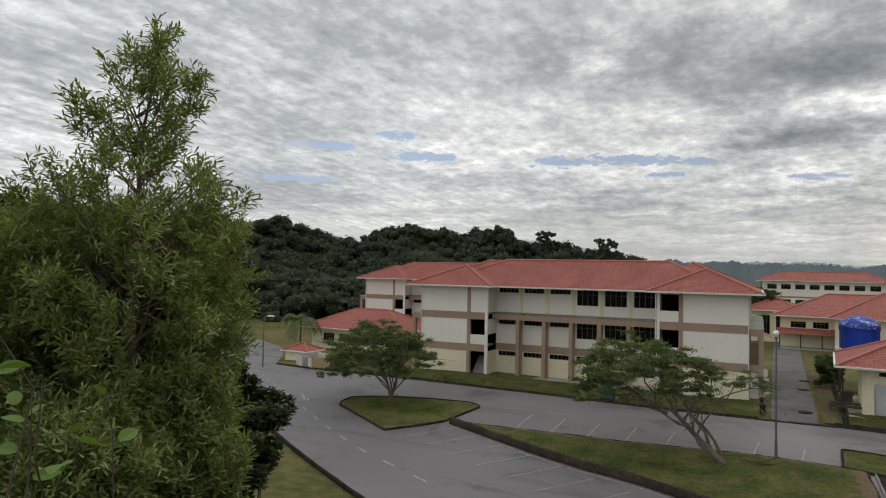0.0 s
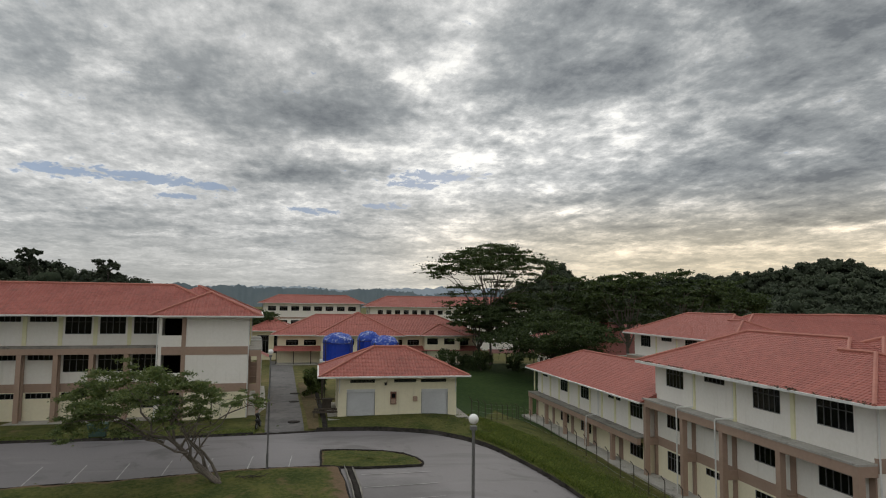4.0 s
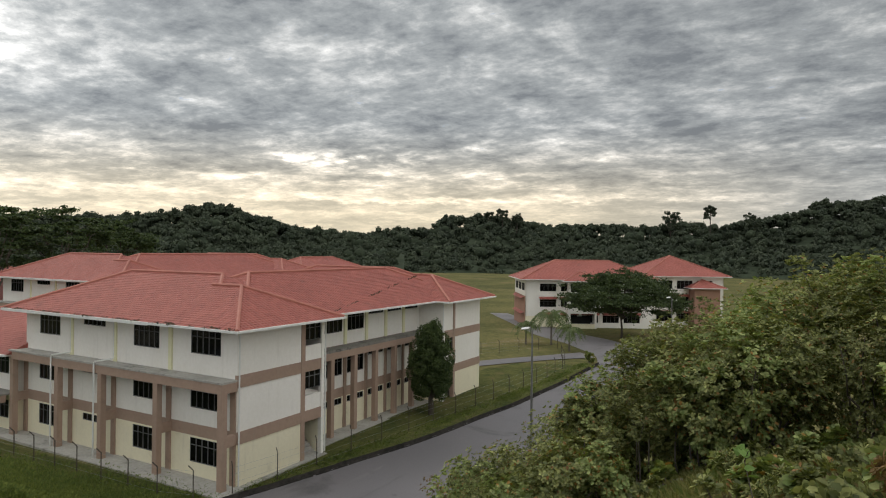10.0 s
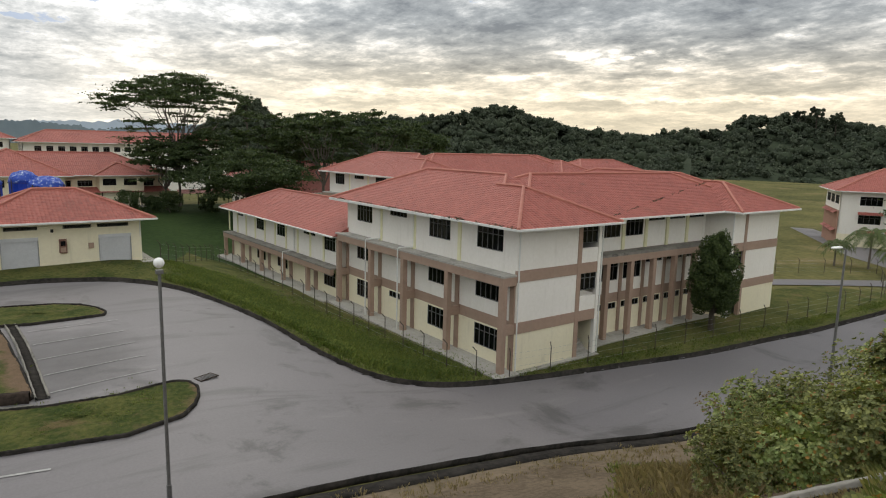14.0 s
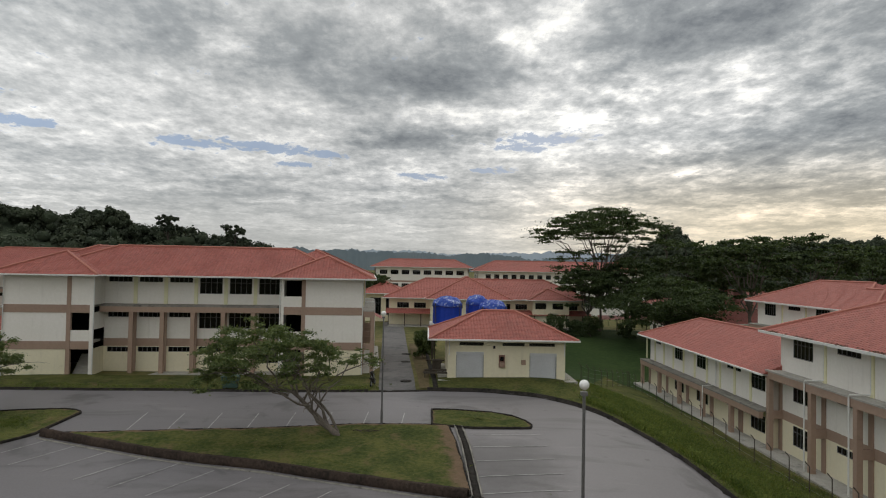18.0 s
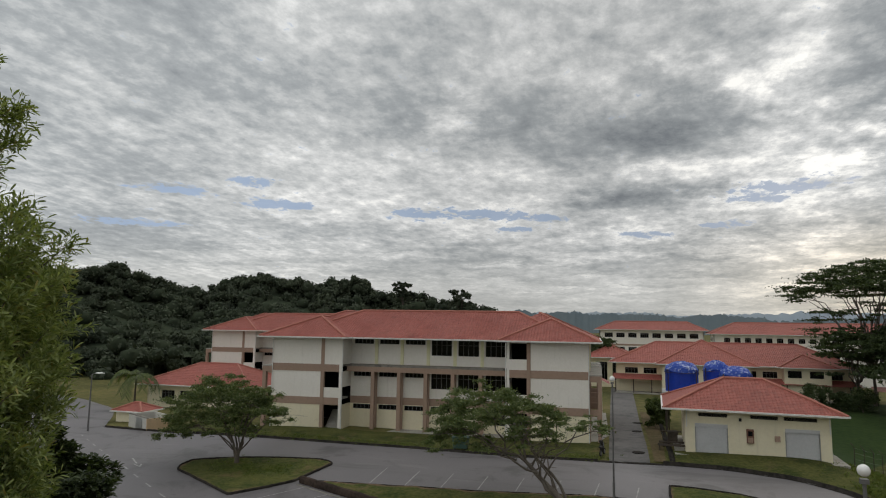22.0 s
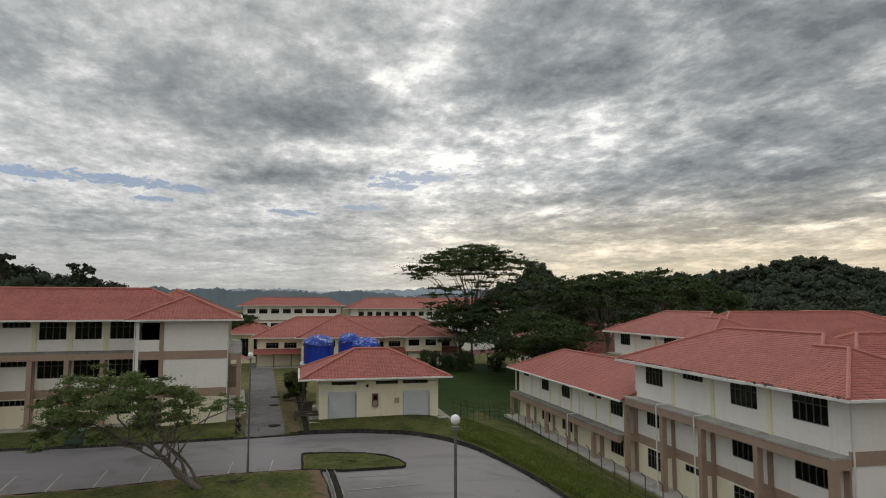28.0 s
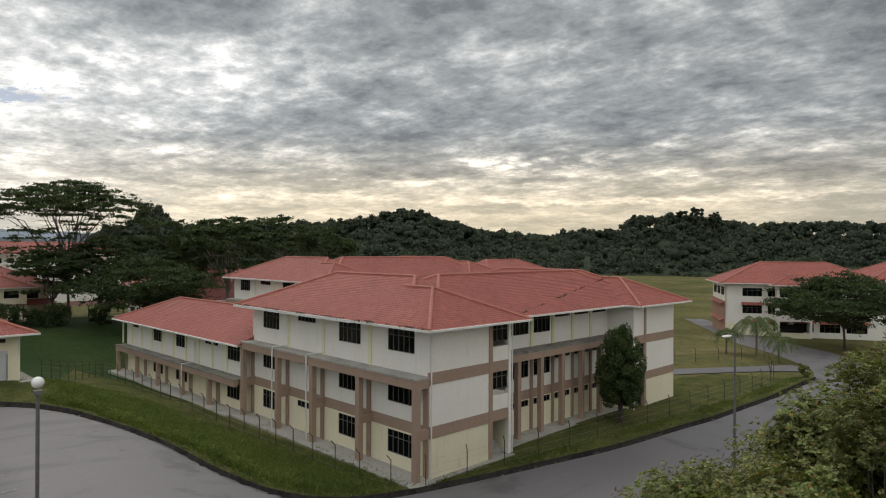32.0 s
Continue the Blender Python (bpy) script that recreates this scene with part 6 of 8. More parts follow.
def umbrella_tree(label, az, d, top_el, half, seed, mat=LEAF_DARK, tiers=4, name="rain_tree", density=1.0, leaf=(0.52, 0.28), depth=0.62, base_z=None, flat=0.32, pad=0.17, drop=0.26, low=0.30, bark=None, girth=1.0):
    """A tall flat-crowned tree: leaf pads in a shallow dome on rising limbs, and a share of lower plates. drop: how far the dome's rim hangs below its top."""
    r = np.random.default_rng(seed)
    x, y = polar(az, d)
    z0 = land1(x, y) if base_z is None else base_z
    H = 11.3 + d * math.tan(radians(top_el)) - z0
    fork = H * 0.26
    cl, limbs = [], []
    n = int(15 * tiers * density)
    for k in range(n):
        a = k * 2.4 + r.normal() * 0.4
        s = half * pad * r.uniform(0.6, 1.4)
        if r.random() > low:
            u = math.sqrt(r.uniform(0.0, 1.0))
            q = u * half * r.uniform(0.92, 1.06)
            h = H * (1 - drop * u ** 1.8 - 0.13 * r.random() ** 1.5) - s * flat
        else:
            q = half * r.uniform(0.15, 0.78)
            h = H * (1 - drop - (depth - drop) * r.random()) - s * flat
        c = (q * math.cos(a), q * math.sin(a), h)
        cl.append((c, (s * 1.15, s * 1.15, s * flat * r.uniform(0.7, 1.3)), int(230 * s / (half * pad))))
        # ragged fringes
        for _ in range(2):
            o = r.normal(size=2) * s
            cl.append(((c[0] + o[0], c[1] + o[1], h + r.normal() * s * 0.2), (s * 0.5, s * 0.5, s * 0.2), 45))
        if k % 6 == 0:
            limbs.append(((0.03 * c[0], 0.03 * c[1], fork + (h - fork) * 0.25 * r.random()), (c[0] * 0.92, c[1] * 0.92, h - 0.03 * H), 0.0085 * H * girth))
    rb = H * 0.015 * girth
    return tree(name, label, (x, y, z0), ([(0, 0, -0.4), (0.1, 0, fork * 0.5), (0, 0.1, fork), (0.2, 0.1, H * 0.7)], (rb * 1.3, rb, rb * 0.85, rb * 0.3)), limbs, cl, leaf, mat, bark or BARKDARK, seed, up=0.4, shell=0.05, twigs=1, group="campus trees")


umbrella_tree("tall dark tree with layered flat crown and open limbs", 15.2, 122, 5.35, 11.8, 21, tiers=6, density=2.0, leaf=(0.40, 0.19), depth=0.74, flat=0.11, pad=0.13, drop=0.20, low=0.36, bark=BARK, girth=0.62)
umbrella_tree("low dark tree under a taller one", 14.2, 117, 0.35, 5.4, 30, tiers=4, density=1.1, leaf=(0.42, 0.22), flat=0.2, depth=0.6)
umbrella_tree("low dark tree behind the lawn", 17.4, 119, 0.9, 6.0, 31, tiers=4, density=1.2, leaf=(0.42, 0.22), flat=0.2, depth=0.7)
umbrella_tree("broad dark spreading tree beside a lawn", 20.7, 112, -0.5, 10.2, 22, tiers=5, density=1.9, depth=0.62, drop=0.34, low=0.22, leaf=(0.42, 0.22))
umbrella_tree("dark spreading tree behind the halls", 22.3, 128, 2.5, 7.0, 23, tiers=4, density=1.1, flat=0.2)
umbrella_tree("tall flat-topped tree over red roofs", 27.0, 122, 3.0, 8.0, 24, tiers=4, density=1.1, flat=0.16, depth=0.5, bark=BARK)
umbrella_tree("flat-topped tree over red roofs", 31.2, 126, 3.1, 8.0, 25, tiers=4, density=1.2, flat=0.16, depth=0.5, bark=BARK)
umbrella_tree("dark tree among the roofs", 24.6, 138, 2.1, 6.5, 26, tiers=4, density=1.0)
umbrella_tree("dark tree among the roofs", 35.0, 145, 2.3, 7.0, 27, tiers=4, density=1.1)
umbrella_tree("wide dome-shaped rain tree before the hostel", 77.7, 120, -1.5, 10.3, 28, LEAF_DARK, 5, density=2.4, leaf=(0.42, 0.22), depth=0.62, flat=0.2, drop=0.42, low=0.18)
umbrella_tree("round dark tree at the end of the lane", -4.6, 138, -0.4, 4.2, 29, tiers=4, density=1.2, depth=0.6, drop=0.5, flat=0.5)


# ---- wooded hills ----
def emergent(az, d, el, half, seed):
    """A tall bare-stemmed tree with a ragged round head that stands above the wood."""
    r = np.random.default_rng(seed)
    x, y = polar(az, d)
    top = 11.3 + d * math.tan(radians(el))
    H = half * 5.5
    cl = []
    for k in range(36):
        a, q = r.uniform(0, 6.28), math.sqrt(r.random())
        s = half * r.uniform(0.12, 0.30)
        cl.append(((half * q * math.cos(a) * 0.85, half * q * math.sin(a) * 0.85, H - s - half * 1.9 * r.random() * (0.3 + 0.7 * q)), (s, s, s * 0.7), 60))
    tree("emergent_tree", "tall ragged tree standing above the wood", (x, y, top - H), ([(0, 0, -4), (0.3, 0, H * 0.5), (0, 0, H * 0.85)], (0.5, 0.35, 0.15)), [((0, 0, H * 0.6), cl[i][0], 0.14) for i in range(4)], cl, (0.8 * max(1.0, d / 300), 0.5 * max(1.0, d / 300)), LEAF_FAR, BARKDARK, seed, "emergent trees", shell=0.3, twigs=0)


def knob_grid():
    """A small six-sided ball of 24 four-cornered faces."""
    v, q, seen = [], [], {}

    def at(p):
        k = tuple(np.round(p, 3))
        if k not in seen:
            seen[k] = len(v)
            v.append(np.array(p) / np.linalg.norm(p))
        return seen[k]

    for ax in range(3):
        for sg in (-1, 1):
            for i in (-1, 0):
                for j in (-1, 0):
                    c = []
                    for a, b in ((i, j), (i + 1, j), (i + 1, j + 1), (i, j + 1)):
                        p = [0.0, 0.0, 0.0]
                        p[ax], p[(ax + 1) % 3], p[(ax + 2) % 3] = sg, a, b
                        c.append(at(p))
                    q.append(c if sg > 0 else c[::-1])
    return np.array(v), np.array(q)


KNOB_V, KNOB_Q = knob_grid()


def wood(name, label, sky, d0, depth, foot, count, size, seed, mat=None, jag=0.3, per=560, leaf=0.55):
    """A wooded hillside whose skyline follows (azimuth, elevation) pairs; foot is the elevation of its lower edge."""
    mat = mat or LEAF_FAR
    r = np.random.default_rng(seed)
    az0, az1 = sky[0][0], sky[-1][0]
    sa, se = zip(*sky)
    cs, rs, n = [], [], []
    for i in range(count):
        az = r.uniform(az0, az1)
        f = 1 - r.random() ** 1.1 if i % 4 else 1.0
        top = np.interp(az, sa, se)
        d = d0 + depth * f + r.normal() * 4
        s = size * (0.55 + 0.95 * r.random() ** 2)
        # a crown on the skyline is no wider than the skyline lets it be
        if f > 0.9:
            s = min(s, size * 0.85)
        el = foot + (top - foot) * f + (r.normal() * jag * 0.8 - 0.2 if i % 4 else r.uniform(-1.0, 0.15) * jag)
        x, y = polar(az, d)
        z = 11.3 + d * math.tan(radians(el)) - s * 0.75
        tall = r.uniform(0.8, 1.25)
        # each crown is a few lumps
        for k in range(4):
            o = r.normal(size=3) * s * np.array([0.45, 0.45, 0.26 * tall])
            g = r.uniform(0.42, 0.68)
            cs.append((x + o[0], y + o[1], z + o[2]))
            rs.append((s * g, s * g, s * g * 0.85 * tall))
            n.append(int(per / 4))
    cs, rs = np.array(cs), np.array(rs)
    # leaf sprays lie along the outside of each lump, so that every crown rounds off
    pts = blob_points(r, cs, rs, n, 0.62)
    low = (pts[:, 2] < np.repeat(cs[:, 2], n) - 0.2 * np.repeat(rs[:, 2], n)) & (r.random(len(pts)) < 0.6)
    own = np.repeat(cs, n, axis=0)[~low]
    pts = pts[~low]
    out = pts - own
    out /= np.maximum(np.linalg.norm(out, axis=1, keepdims=True), 1e-6)
    out += r.normal(size=out.shape) * 0.5 + np.array([0, 0, 0.15])
    d = np.cross(out, r.normal(size=out.shape))
    d /= np.maximum(np.linalg.norm(d, axis=1, keepdims=True), 1e-6)
    e = np.cross(out, d)
    e /= np.maximum(np.linalg.norm(e, axis=1, keepdims=True), 1e-6)
    sz = r.uniform(0.5, 1.4, (len(pts), 1)) * leaf
    l, w = d * sz * 0.62, e * sz * 0.5
    v = np.stack([pts - l, pts + w, pts + l, pts - w], 1).reshape(-1, 3)
    q = np.arange(len(v)).reshape(-1, 4)
    # the close inner foliage of the crowns, coloured darker as shade in the gaps
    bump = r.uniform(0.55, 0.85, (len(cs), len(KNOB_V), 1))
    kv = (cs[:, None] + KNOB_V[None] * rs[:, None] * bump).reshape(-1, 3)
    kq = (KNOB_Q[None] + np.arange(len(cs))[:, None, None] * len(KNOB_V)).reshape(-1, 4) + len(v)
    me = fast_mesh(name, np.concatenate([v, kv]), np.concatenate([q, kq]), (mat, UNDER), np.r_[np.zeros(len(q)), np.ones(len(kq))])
    tagged(new(name, smooth_mesh(me)), label, "trees", kind="stuff")
    # the hill beneath the trees
    na, nr = 60, 8
    A, F = np.meshgrid(np.radians(np.linspace(az0 - 1.5, az1 + 1.5, na)), np.linspace(0, 1.4, nr), indexing="ij")
    top = np.interp(np.degrees(A), sa, se)
    E = np.radians(foot - 0.5 + (top - foot - 0.5) * np.minimum(F, 1) - np.maximum(F - 1, 0) * 6)
    Dm = d0 + depth * F
    v = np.stack([Dm * np.sin(A), Dm * np.cos(A), 11.3 + Dm * np.tan(E) - 0.5], -1).reshape(-1, 3)
    i, j = np.meshgrid(np.arange(na - 1), np.arange(nr - 1), indexing="ij")
    a = (i * nr + j).ravel()
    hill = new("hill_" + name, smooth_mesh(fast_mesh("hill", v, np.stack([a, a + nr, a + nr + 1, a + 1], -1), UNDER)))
    tagged(hill, "dark wooded hillside under trees", "hill", kind="structure")


# darker than the leaves: shade between and under crowns put into the colour
UNDER = surface("shade_dark_undergrowth", (0.029, 0.039, 0.025), (0.048, 0.060, 0.037), 0.95, 0.4, 0.05, 0.6, spec=0.05, dist=0.5)
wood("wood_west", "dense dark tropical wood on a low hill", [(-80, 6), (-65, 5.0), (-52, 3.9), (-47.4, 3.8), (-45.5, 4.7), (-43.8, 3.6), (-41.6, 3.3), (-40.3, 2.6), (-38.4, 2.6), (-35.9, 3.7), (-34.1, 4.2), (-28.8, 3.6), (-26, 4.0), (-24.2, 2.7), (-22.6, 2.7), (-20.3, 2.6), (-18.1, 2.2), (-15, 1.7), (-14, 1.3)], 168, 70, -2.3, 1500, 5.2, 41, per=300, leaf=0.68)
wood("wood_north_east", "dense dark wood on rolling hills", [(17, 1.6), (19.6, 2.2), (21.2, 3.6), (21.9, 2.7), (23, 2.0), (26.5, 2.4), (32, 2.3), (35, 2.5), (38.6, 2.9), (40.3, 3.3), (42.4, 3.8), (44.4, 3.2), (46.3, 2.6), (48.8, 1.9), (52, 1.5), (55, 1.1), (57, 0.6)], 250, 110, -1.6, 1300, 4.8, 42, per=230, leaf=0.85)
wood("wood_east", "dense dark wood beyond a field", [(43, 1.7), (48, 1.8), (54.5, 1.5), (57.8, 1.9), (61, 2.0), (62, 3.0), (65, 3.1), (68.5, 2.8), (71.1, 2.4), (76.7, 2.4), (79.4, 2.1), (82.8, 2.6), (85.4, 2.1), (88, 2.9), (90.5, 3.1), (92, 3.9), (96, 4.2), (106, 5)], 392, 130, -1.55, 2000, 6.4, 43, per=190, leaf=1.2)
for az, d, el, hf, sd in ((-22.0, 228, 3.8, 3.5, 51), (-16.7, 232, 3.2, 4.9, 52), (-20.6, 230, 2.9, 3.0, 53), (66.0, 505, 3.4, 4.2, 54), (67.2, 510, 3.7, 5.0, 55), (68.5, 505, 3.3, 4.8, 56), (81.5, 500, 3.6, 9.0, 57), (84.6, 505, 3.9, 5.2, 58), (87.9, 495, 3.3, 7.5, 59), (20.6, 255, 3.9, 5.0, 60)):
    emergent(az, d, el, hf, sd)


# ---- far ridges ----
def ridge(name, label, d, az0, az1, el, seed, mat):
    r = np.random.default_rng(seed)
    n = 420
    a = np.radians(np.linspace(az0, az1, n))
    t = np.linspace(0, 1, n)
    h = sum(np.sin(t * k * 6.28 + r.uniform(0, 6.28)) / k ** 0.75 for k in (1, 2, 3, 5, 8, 13, 21, 34, 55)) * 0.17 + 0.70 + r.normal(size=n) * 0.035
    h *= np.clip(np.minimum(t, 1 - t) * 6, 0.15, 1)
    top = 11.3 + d * np.tan(np.radians(el * h))
    x, y = d * np.sin(a), d * np.cos(a)
    v = np.concatenate([np.stack([x, y, np.full(n, -60.0)], -1), np.stack([x * 1.02, y * 1.02, top], -1), np.stack([x * 1.2, y * 1.2, np.full(n, -60.0)], -1)])
    k = np.arange(n - 1)
    q = np.concatenate([np.stack([k, k + 1, k + 1 + n, k + n], -1), np.stack([k + n, k + 1 + n, k + 1 + 2 * n, k + 2 * n], -1)])
    tagged(new(name, fast_mesh(name, v, q, mat)), label, "hills", kind="structure")


# haze of distance is painted into these blue-grey base colours
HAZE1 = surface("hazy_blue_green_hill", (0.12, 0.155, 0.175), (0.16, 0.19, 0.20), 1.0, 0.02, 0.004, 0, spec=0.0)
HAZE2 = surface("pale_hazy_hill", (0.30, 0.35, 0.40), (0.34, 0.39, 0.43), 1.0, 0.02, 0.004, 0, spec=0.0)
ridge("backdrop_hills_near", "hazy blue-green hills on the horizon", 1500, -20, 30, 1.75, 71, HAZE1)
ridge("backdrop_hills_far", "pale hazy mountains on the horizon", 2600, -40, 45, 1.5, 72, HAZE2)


# ---- hillside shrubs ----
def shrub_top(az):
    """Elevation of the tops of the shrubs on the slope, by azimuth."""
    return np.interp(az, [57, 59.3, 66, 72, 73.6, 77.3, 79.5, 82.5, 86.6, 92.7, 104, 120], [-26, -22, -17.5, -15, -12.5, -9, -6.6, -4.2, -2.4, 1.0, 4, 6])


def shrub(seed, az, d, top_el, w, mat, leaf, label, group="hillside shrubs", leaves=900, name="shrub", up=0.35, stems=3, whorl=0):
    r = np.random.default_rng(seed)
    x, y = polar(az, d)
    z0 = land1(x, y)
    top = 11.3 + d * math.tan(radians(top_el))
    H = max(0.5, top - z0)
    t = thing(name, label, "shrub", pose(x, y, z0), group)
    cs, rs, n = [], [], []
    k = max(4, int(3 + 6 * w * min(H, 3.6)))
    for i in range(k):
        a, q = r.uniform(0, 6.28), math.sqrt(r.random())
        f = r.uniform(0.12, 1.0) if i % 2 else r.uniform(0.25 if H < 2 else 1 - 1.9 / H, 1.0)
        s = w * r.uniform(0.20, 0.42)
        cs.append((w * q * 0.85 * math.cos(a), w * q * 0.85 * math.sin(a), H * f * (1 - 0.18 * q) - s * 0.55))
        rs.append((s, s, s * 0.8))
        n.append(int(leaves * s / (w * 0.38) / k * 2.2))
    if whorl:
        pts = blob_points(r, cs, rs, [max(6, int(q / whorl)) for q in n], 0.55)
        axis = pts - np.array([0, 0, H * 0.35])
        axis /= np.linalg.norm(axis, axis=1, keepdims=True)
        axis += np.array([0, 0, 0.7]) + r.normal(size=axis.shape) * 0.35
        me = fast_mesh("leaves", *rosette_arrays(pts, axis, r, whorl, leaf[0], leaf[1]), mat)
    else:
        me = crown_mesh("leaves", r, cs, rs, n, leaf[0], leaf[1], mat, up, 0.35)
    part("leaves", me, None, t)
    for i in range(stems):
        bm = bmesh.new()
        c = cs[i % k]
        pts = limb((r.normal() * 0.1, r.normal() * 0.1, -0.15), (c[0], c[1], c[2]), r, 0.02, 5)
        tube(bm, pts, list(np.linspace(0.04, 0.012, 5)), 5)
        part("stem", bm, BARK, t)
    return t


r0 = np.random.default_rng(77)
LEAF_OLIVE = leaf_material("olive_shrub_leaf", (0.080, 0.096, 0.034), (0.205, 0.208, 0.074), 0.45, accent=((0.22, 0.13, 0.05), 0.03))
SHRUB_KINDS = [(LEAF_BUSH, (0.26, 0.155), "leafy green shrub with broad leaves on a steep slope", 6), (LEAF_BRIGHT, (0.28, 0.17), "bright yellow-green broad-leaved shrub on a slope", 6), (LEAF_OLIVE, (0.22, 0.115), "dark olive shrub on a slope", 6),
               (LEAF_BUSH, (0.20, 0.05), "yellowish shrub with narrow leaves on a slope", 8), (LEAF_RUST, (0.18, 0.10), "shrub with rusty orange leaves", 6)]
k = 0
for d in (27, 24, 21.5, 19.2, 17.2, 14, 11.5):
    for az in np.arange(64.5 + (24 - d) * 0.2, 112, 74 / d):
        az = az + r0.normal() * 1.0
        # the slope before the drain, and a bare patch, stay open
        if d < 17.6 + 0.18 * (az - 68) and az < 84 or (d < 20 and 83 < az < 99):
            continue
        e = float(shrub_top(az)) - max(0.0, 24 - d) * (0.75 + 0.32 * max(0.0, (az - 70) / 20)) - abs(r0.normal()) * 1.3 + 0.3
        x, y = polar(az, d)
        if y > 16.2 or 11.3 + d * math.tan(radians(e)) - land1(x, y) < 0.35:
            continue
        i = [0, 1, 0, 2, 0, 3, 1, 0, 2, 1][k % 10] if k % 61 else 4
        mt, lf, lb, wh = SHRUB_KINDS[i]
        lf = tuple(v * (0.52 if d > 18 else 0.74) for v in lf)
        shrub(100 + k, az, d, e, 0.07 * d * r0.uniform(0.55, 1.2) + 0.25, mt, lf, lb, leaves=3300 if d > 18 else 2000, whorl=wh)
        k += 1
# two large rounded bushes and small plants before the drain
shrub(190, 85.0, 22.5, -7.9, 1.75, LEAF_BUSH, (0.22, 0.13), "large rounded shrub with broad olive leaves", leaves=5200, whorl=6, stems=6)
shrub(191, 76.8, 24.0, -10.5, 1.7, LEAF_OLIVE, (0.18, 0.09), "large dark olive shrub on the slope", leaves=5200, whorl=6, stems=6)
for i, (az, d, e, w) in enumerate(((75.1, 11.0, -23.5, 0.35), (73.5, 11.5, -25.5, 0.3), (78, 12, -22.5, 0.4), (81, 13, -20.5, 0.5), (70, 12, -27, 0.3), (84, 11, -21.5, 0.4), (79, 9.5, -26, 0.3), (86.5, 13, -17.5, 0.45), (66, 13.5, -27.2, 0.3))):
    shrub(200 + i, az, d, e, w, LEAF_BRIGHT if i % 2 == 0 else LEAF_BUSH, (0.19, 0.12), "small broad-leaved sapling on bare earth", leaves=190, whorl=6)

# low plants over the open slope, around a bare patch
r1 = np.random.default_rng(78)
for i in range(46):
    az, d = r1.uniform(79, 104), r1.uniform(10.5, 20)
    if 84 < az < 88.5 and 12 < d < 17 or (az < 82 and d < 17):
        continue
    x, y = polar(az, d)
    e = math.degrees(math.atan2(land1(x, y) + r1.uniform(0.45, 0.95) - 11.3, d))
    mt, lf, lb, wh = SHRUB_KINDS[(0, 1, 3, 2)[i % 4]]
    shrub(260 + i, az, d, e, r1.uniform(0.35, 0.75), mt, (lf[0] * 0.8, lf[1] * 0.8), "low " + lb, leaves=420, whorl=wh)

# low ferns and grass tufts on the near slope
def tufts(name, label, n, az, dist, height, mat, seed, width=0.02):
    r = np.random.default_rng(seed)
    a, d = np.radians(r.uniform(*az, n)), dist[0] + (dist[1] - dist[0]) * np.sqrt(r.random(n))
    x, y = d * np.sin(a), d * np.cos(a)
    keep = noise_keep(x, y, seed)
    x, y = x[keep], y[keep]
    z = land(x, y)
    m, b = len(x), 9
    ang, lean = r.uniform(0, 6.28, (m, b)), r.uniform(0.15, 0.7, (m, b))
    h = height * r.uniform(0.5, 1.2, (m, b))
    px, py, pz = (np.repeat(v, b) for v in (x, y, z + 0.03))
    ang, lean, h = ang.ravel(), lean.ravel(), h.ravel()
    px, py = px + np.cos(ang) * 0.06, py + np.sin(ang) * 0.06
    dx, dy = np.cos(ang) * lean * h, np.sin(ang) * lean * h
    wx, wy = -np.sin(ang) * width, np.cos(ang) * width
    v = np.stack([np.stack([px - wx, py - wy, pz - 0.05], -1), np.stack([px + wx, py + wy, pz - 0.05], -1), np.stack([px + dx * 0.55 + wx, py + dy * 0.55 + wy, pz + h * 0.7], -1), np.stack([px + dx, py + dy, pz + h * (1 - 0.3 * lean)], -1)], 1).reshape(-1, 3)
    tagged(new(name, fast_mesh(name, v, np.arange(len(v)).reshape(-1, 4), mat)), label, "grass", kind="stuff")


def noise_keep(x, y, seed):
    s = np.sin(x * 0.9 + seed) + np.sin(y * 1.1 + seed * 2) + np.sin((x + y) * 0.43 + seed)
    return s > -0.9


STRAW = leaf_material("dry_straw_blade", (0.20, 0.155, 0.085), (0.29, 0.23, 0.13), 0.35)
tufts("slope_grass", "yellow-green ferns and long grass on the slope", 6500, (74, 112), (10, 25), 0.42, BLADE, 81, 0.011)
tufts("slope_grass", "green weeds on the hillside", 1600, (54, 104), (16, 25), 0.28, LEAF_BUSH, 82, 0.014)
tufts("slope_grass", "dry straw-coloured grass on bare earth", 7500, (50, 104), (7, 19), 0.30, STRAW, 84, 0.006)
tufts("slope_grass", "tall dry grass and thin weeds beside the road", 240, (55, 66), (17, 23), 0.60, STRAW, 85, 0.006)
tufts("slope_grass", "long grass on the slope below the trees", 4000, (-75, -40), (9, 24), 0.22, BLADE, 83, 0.012)


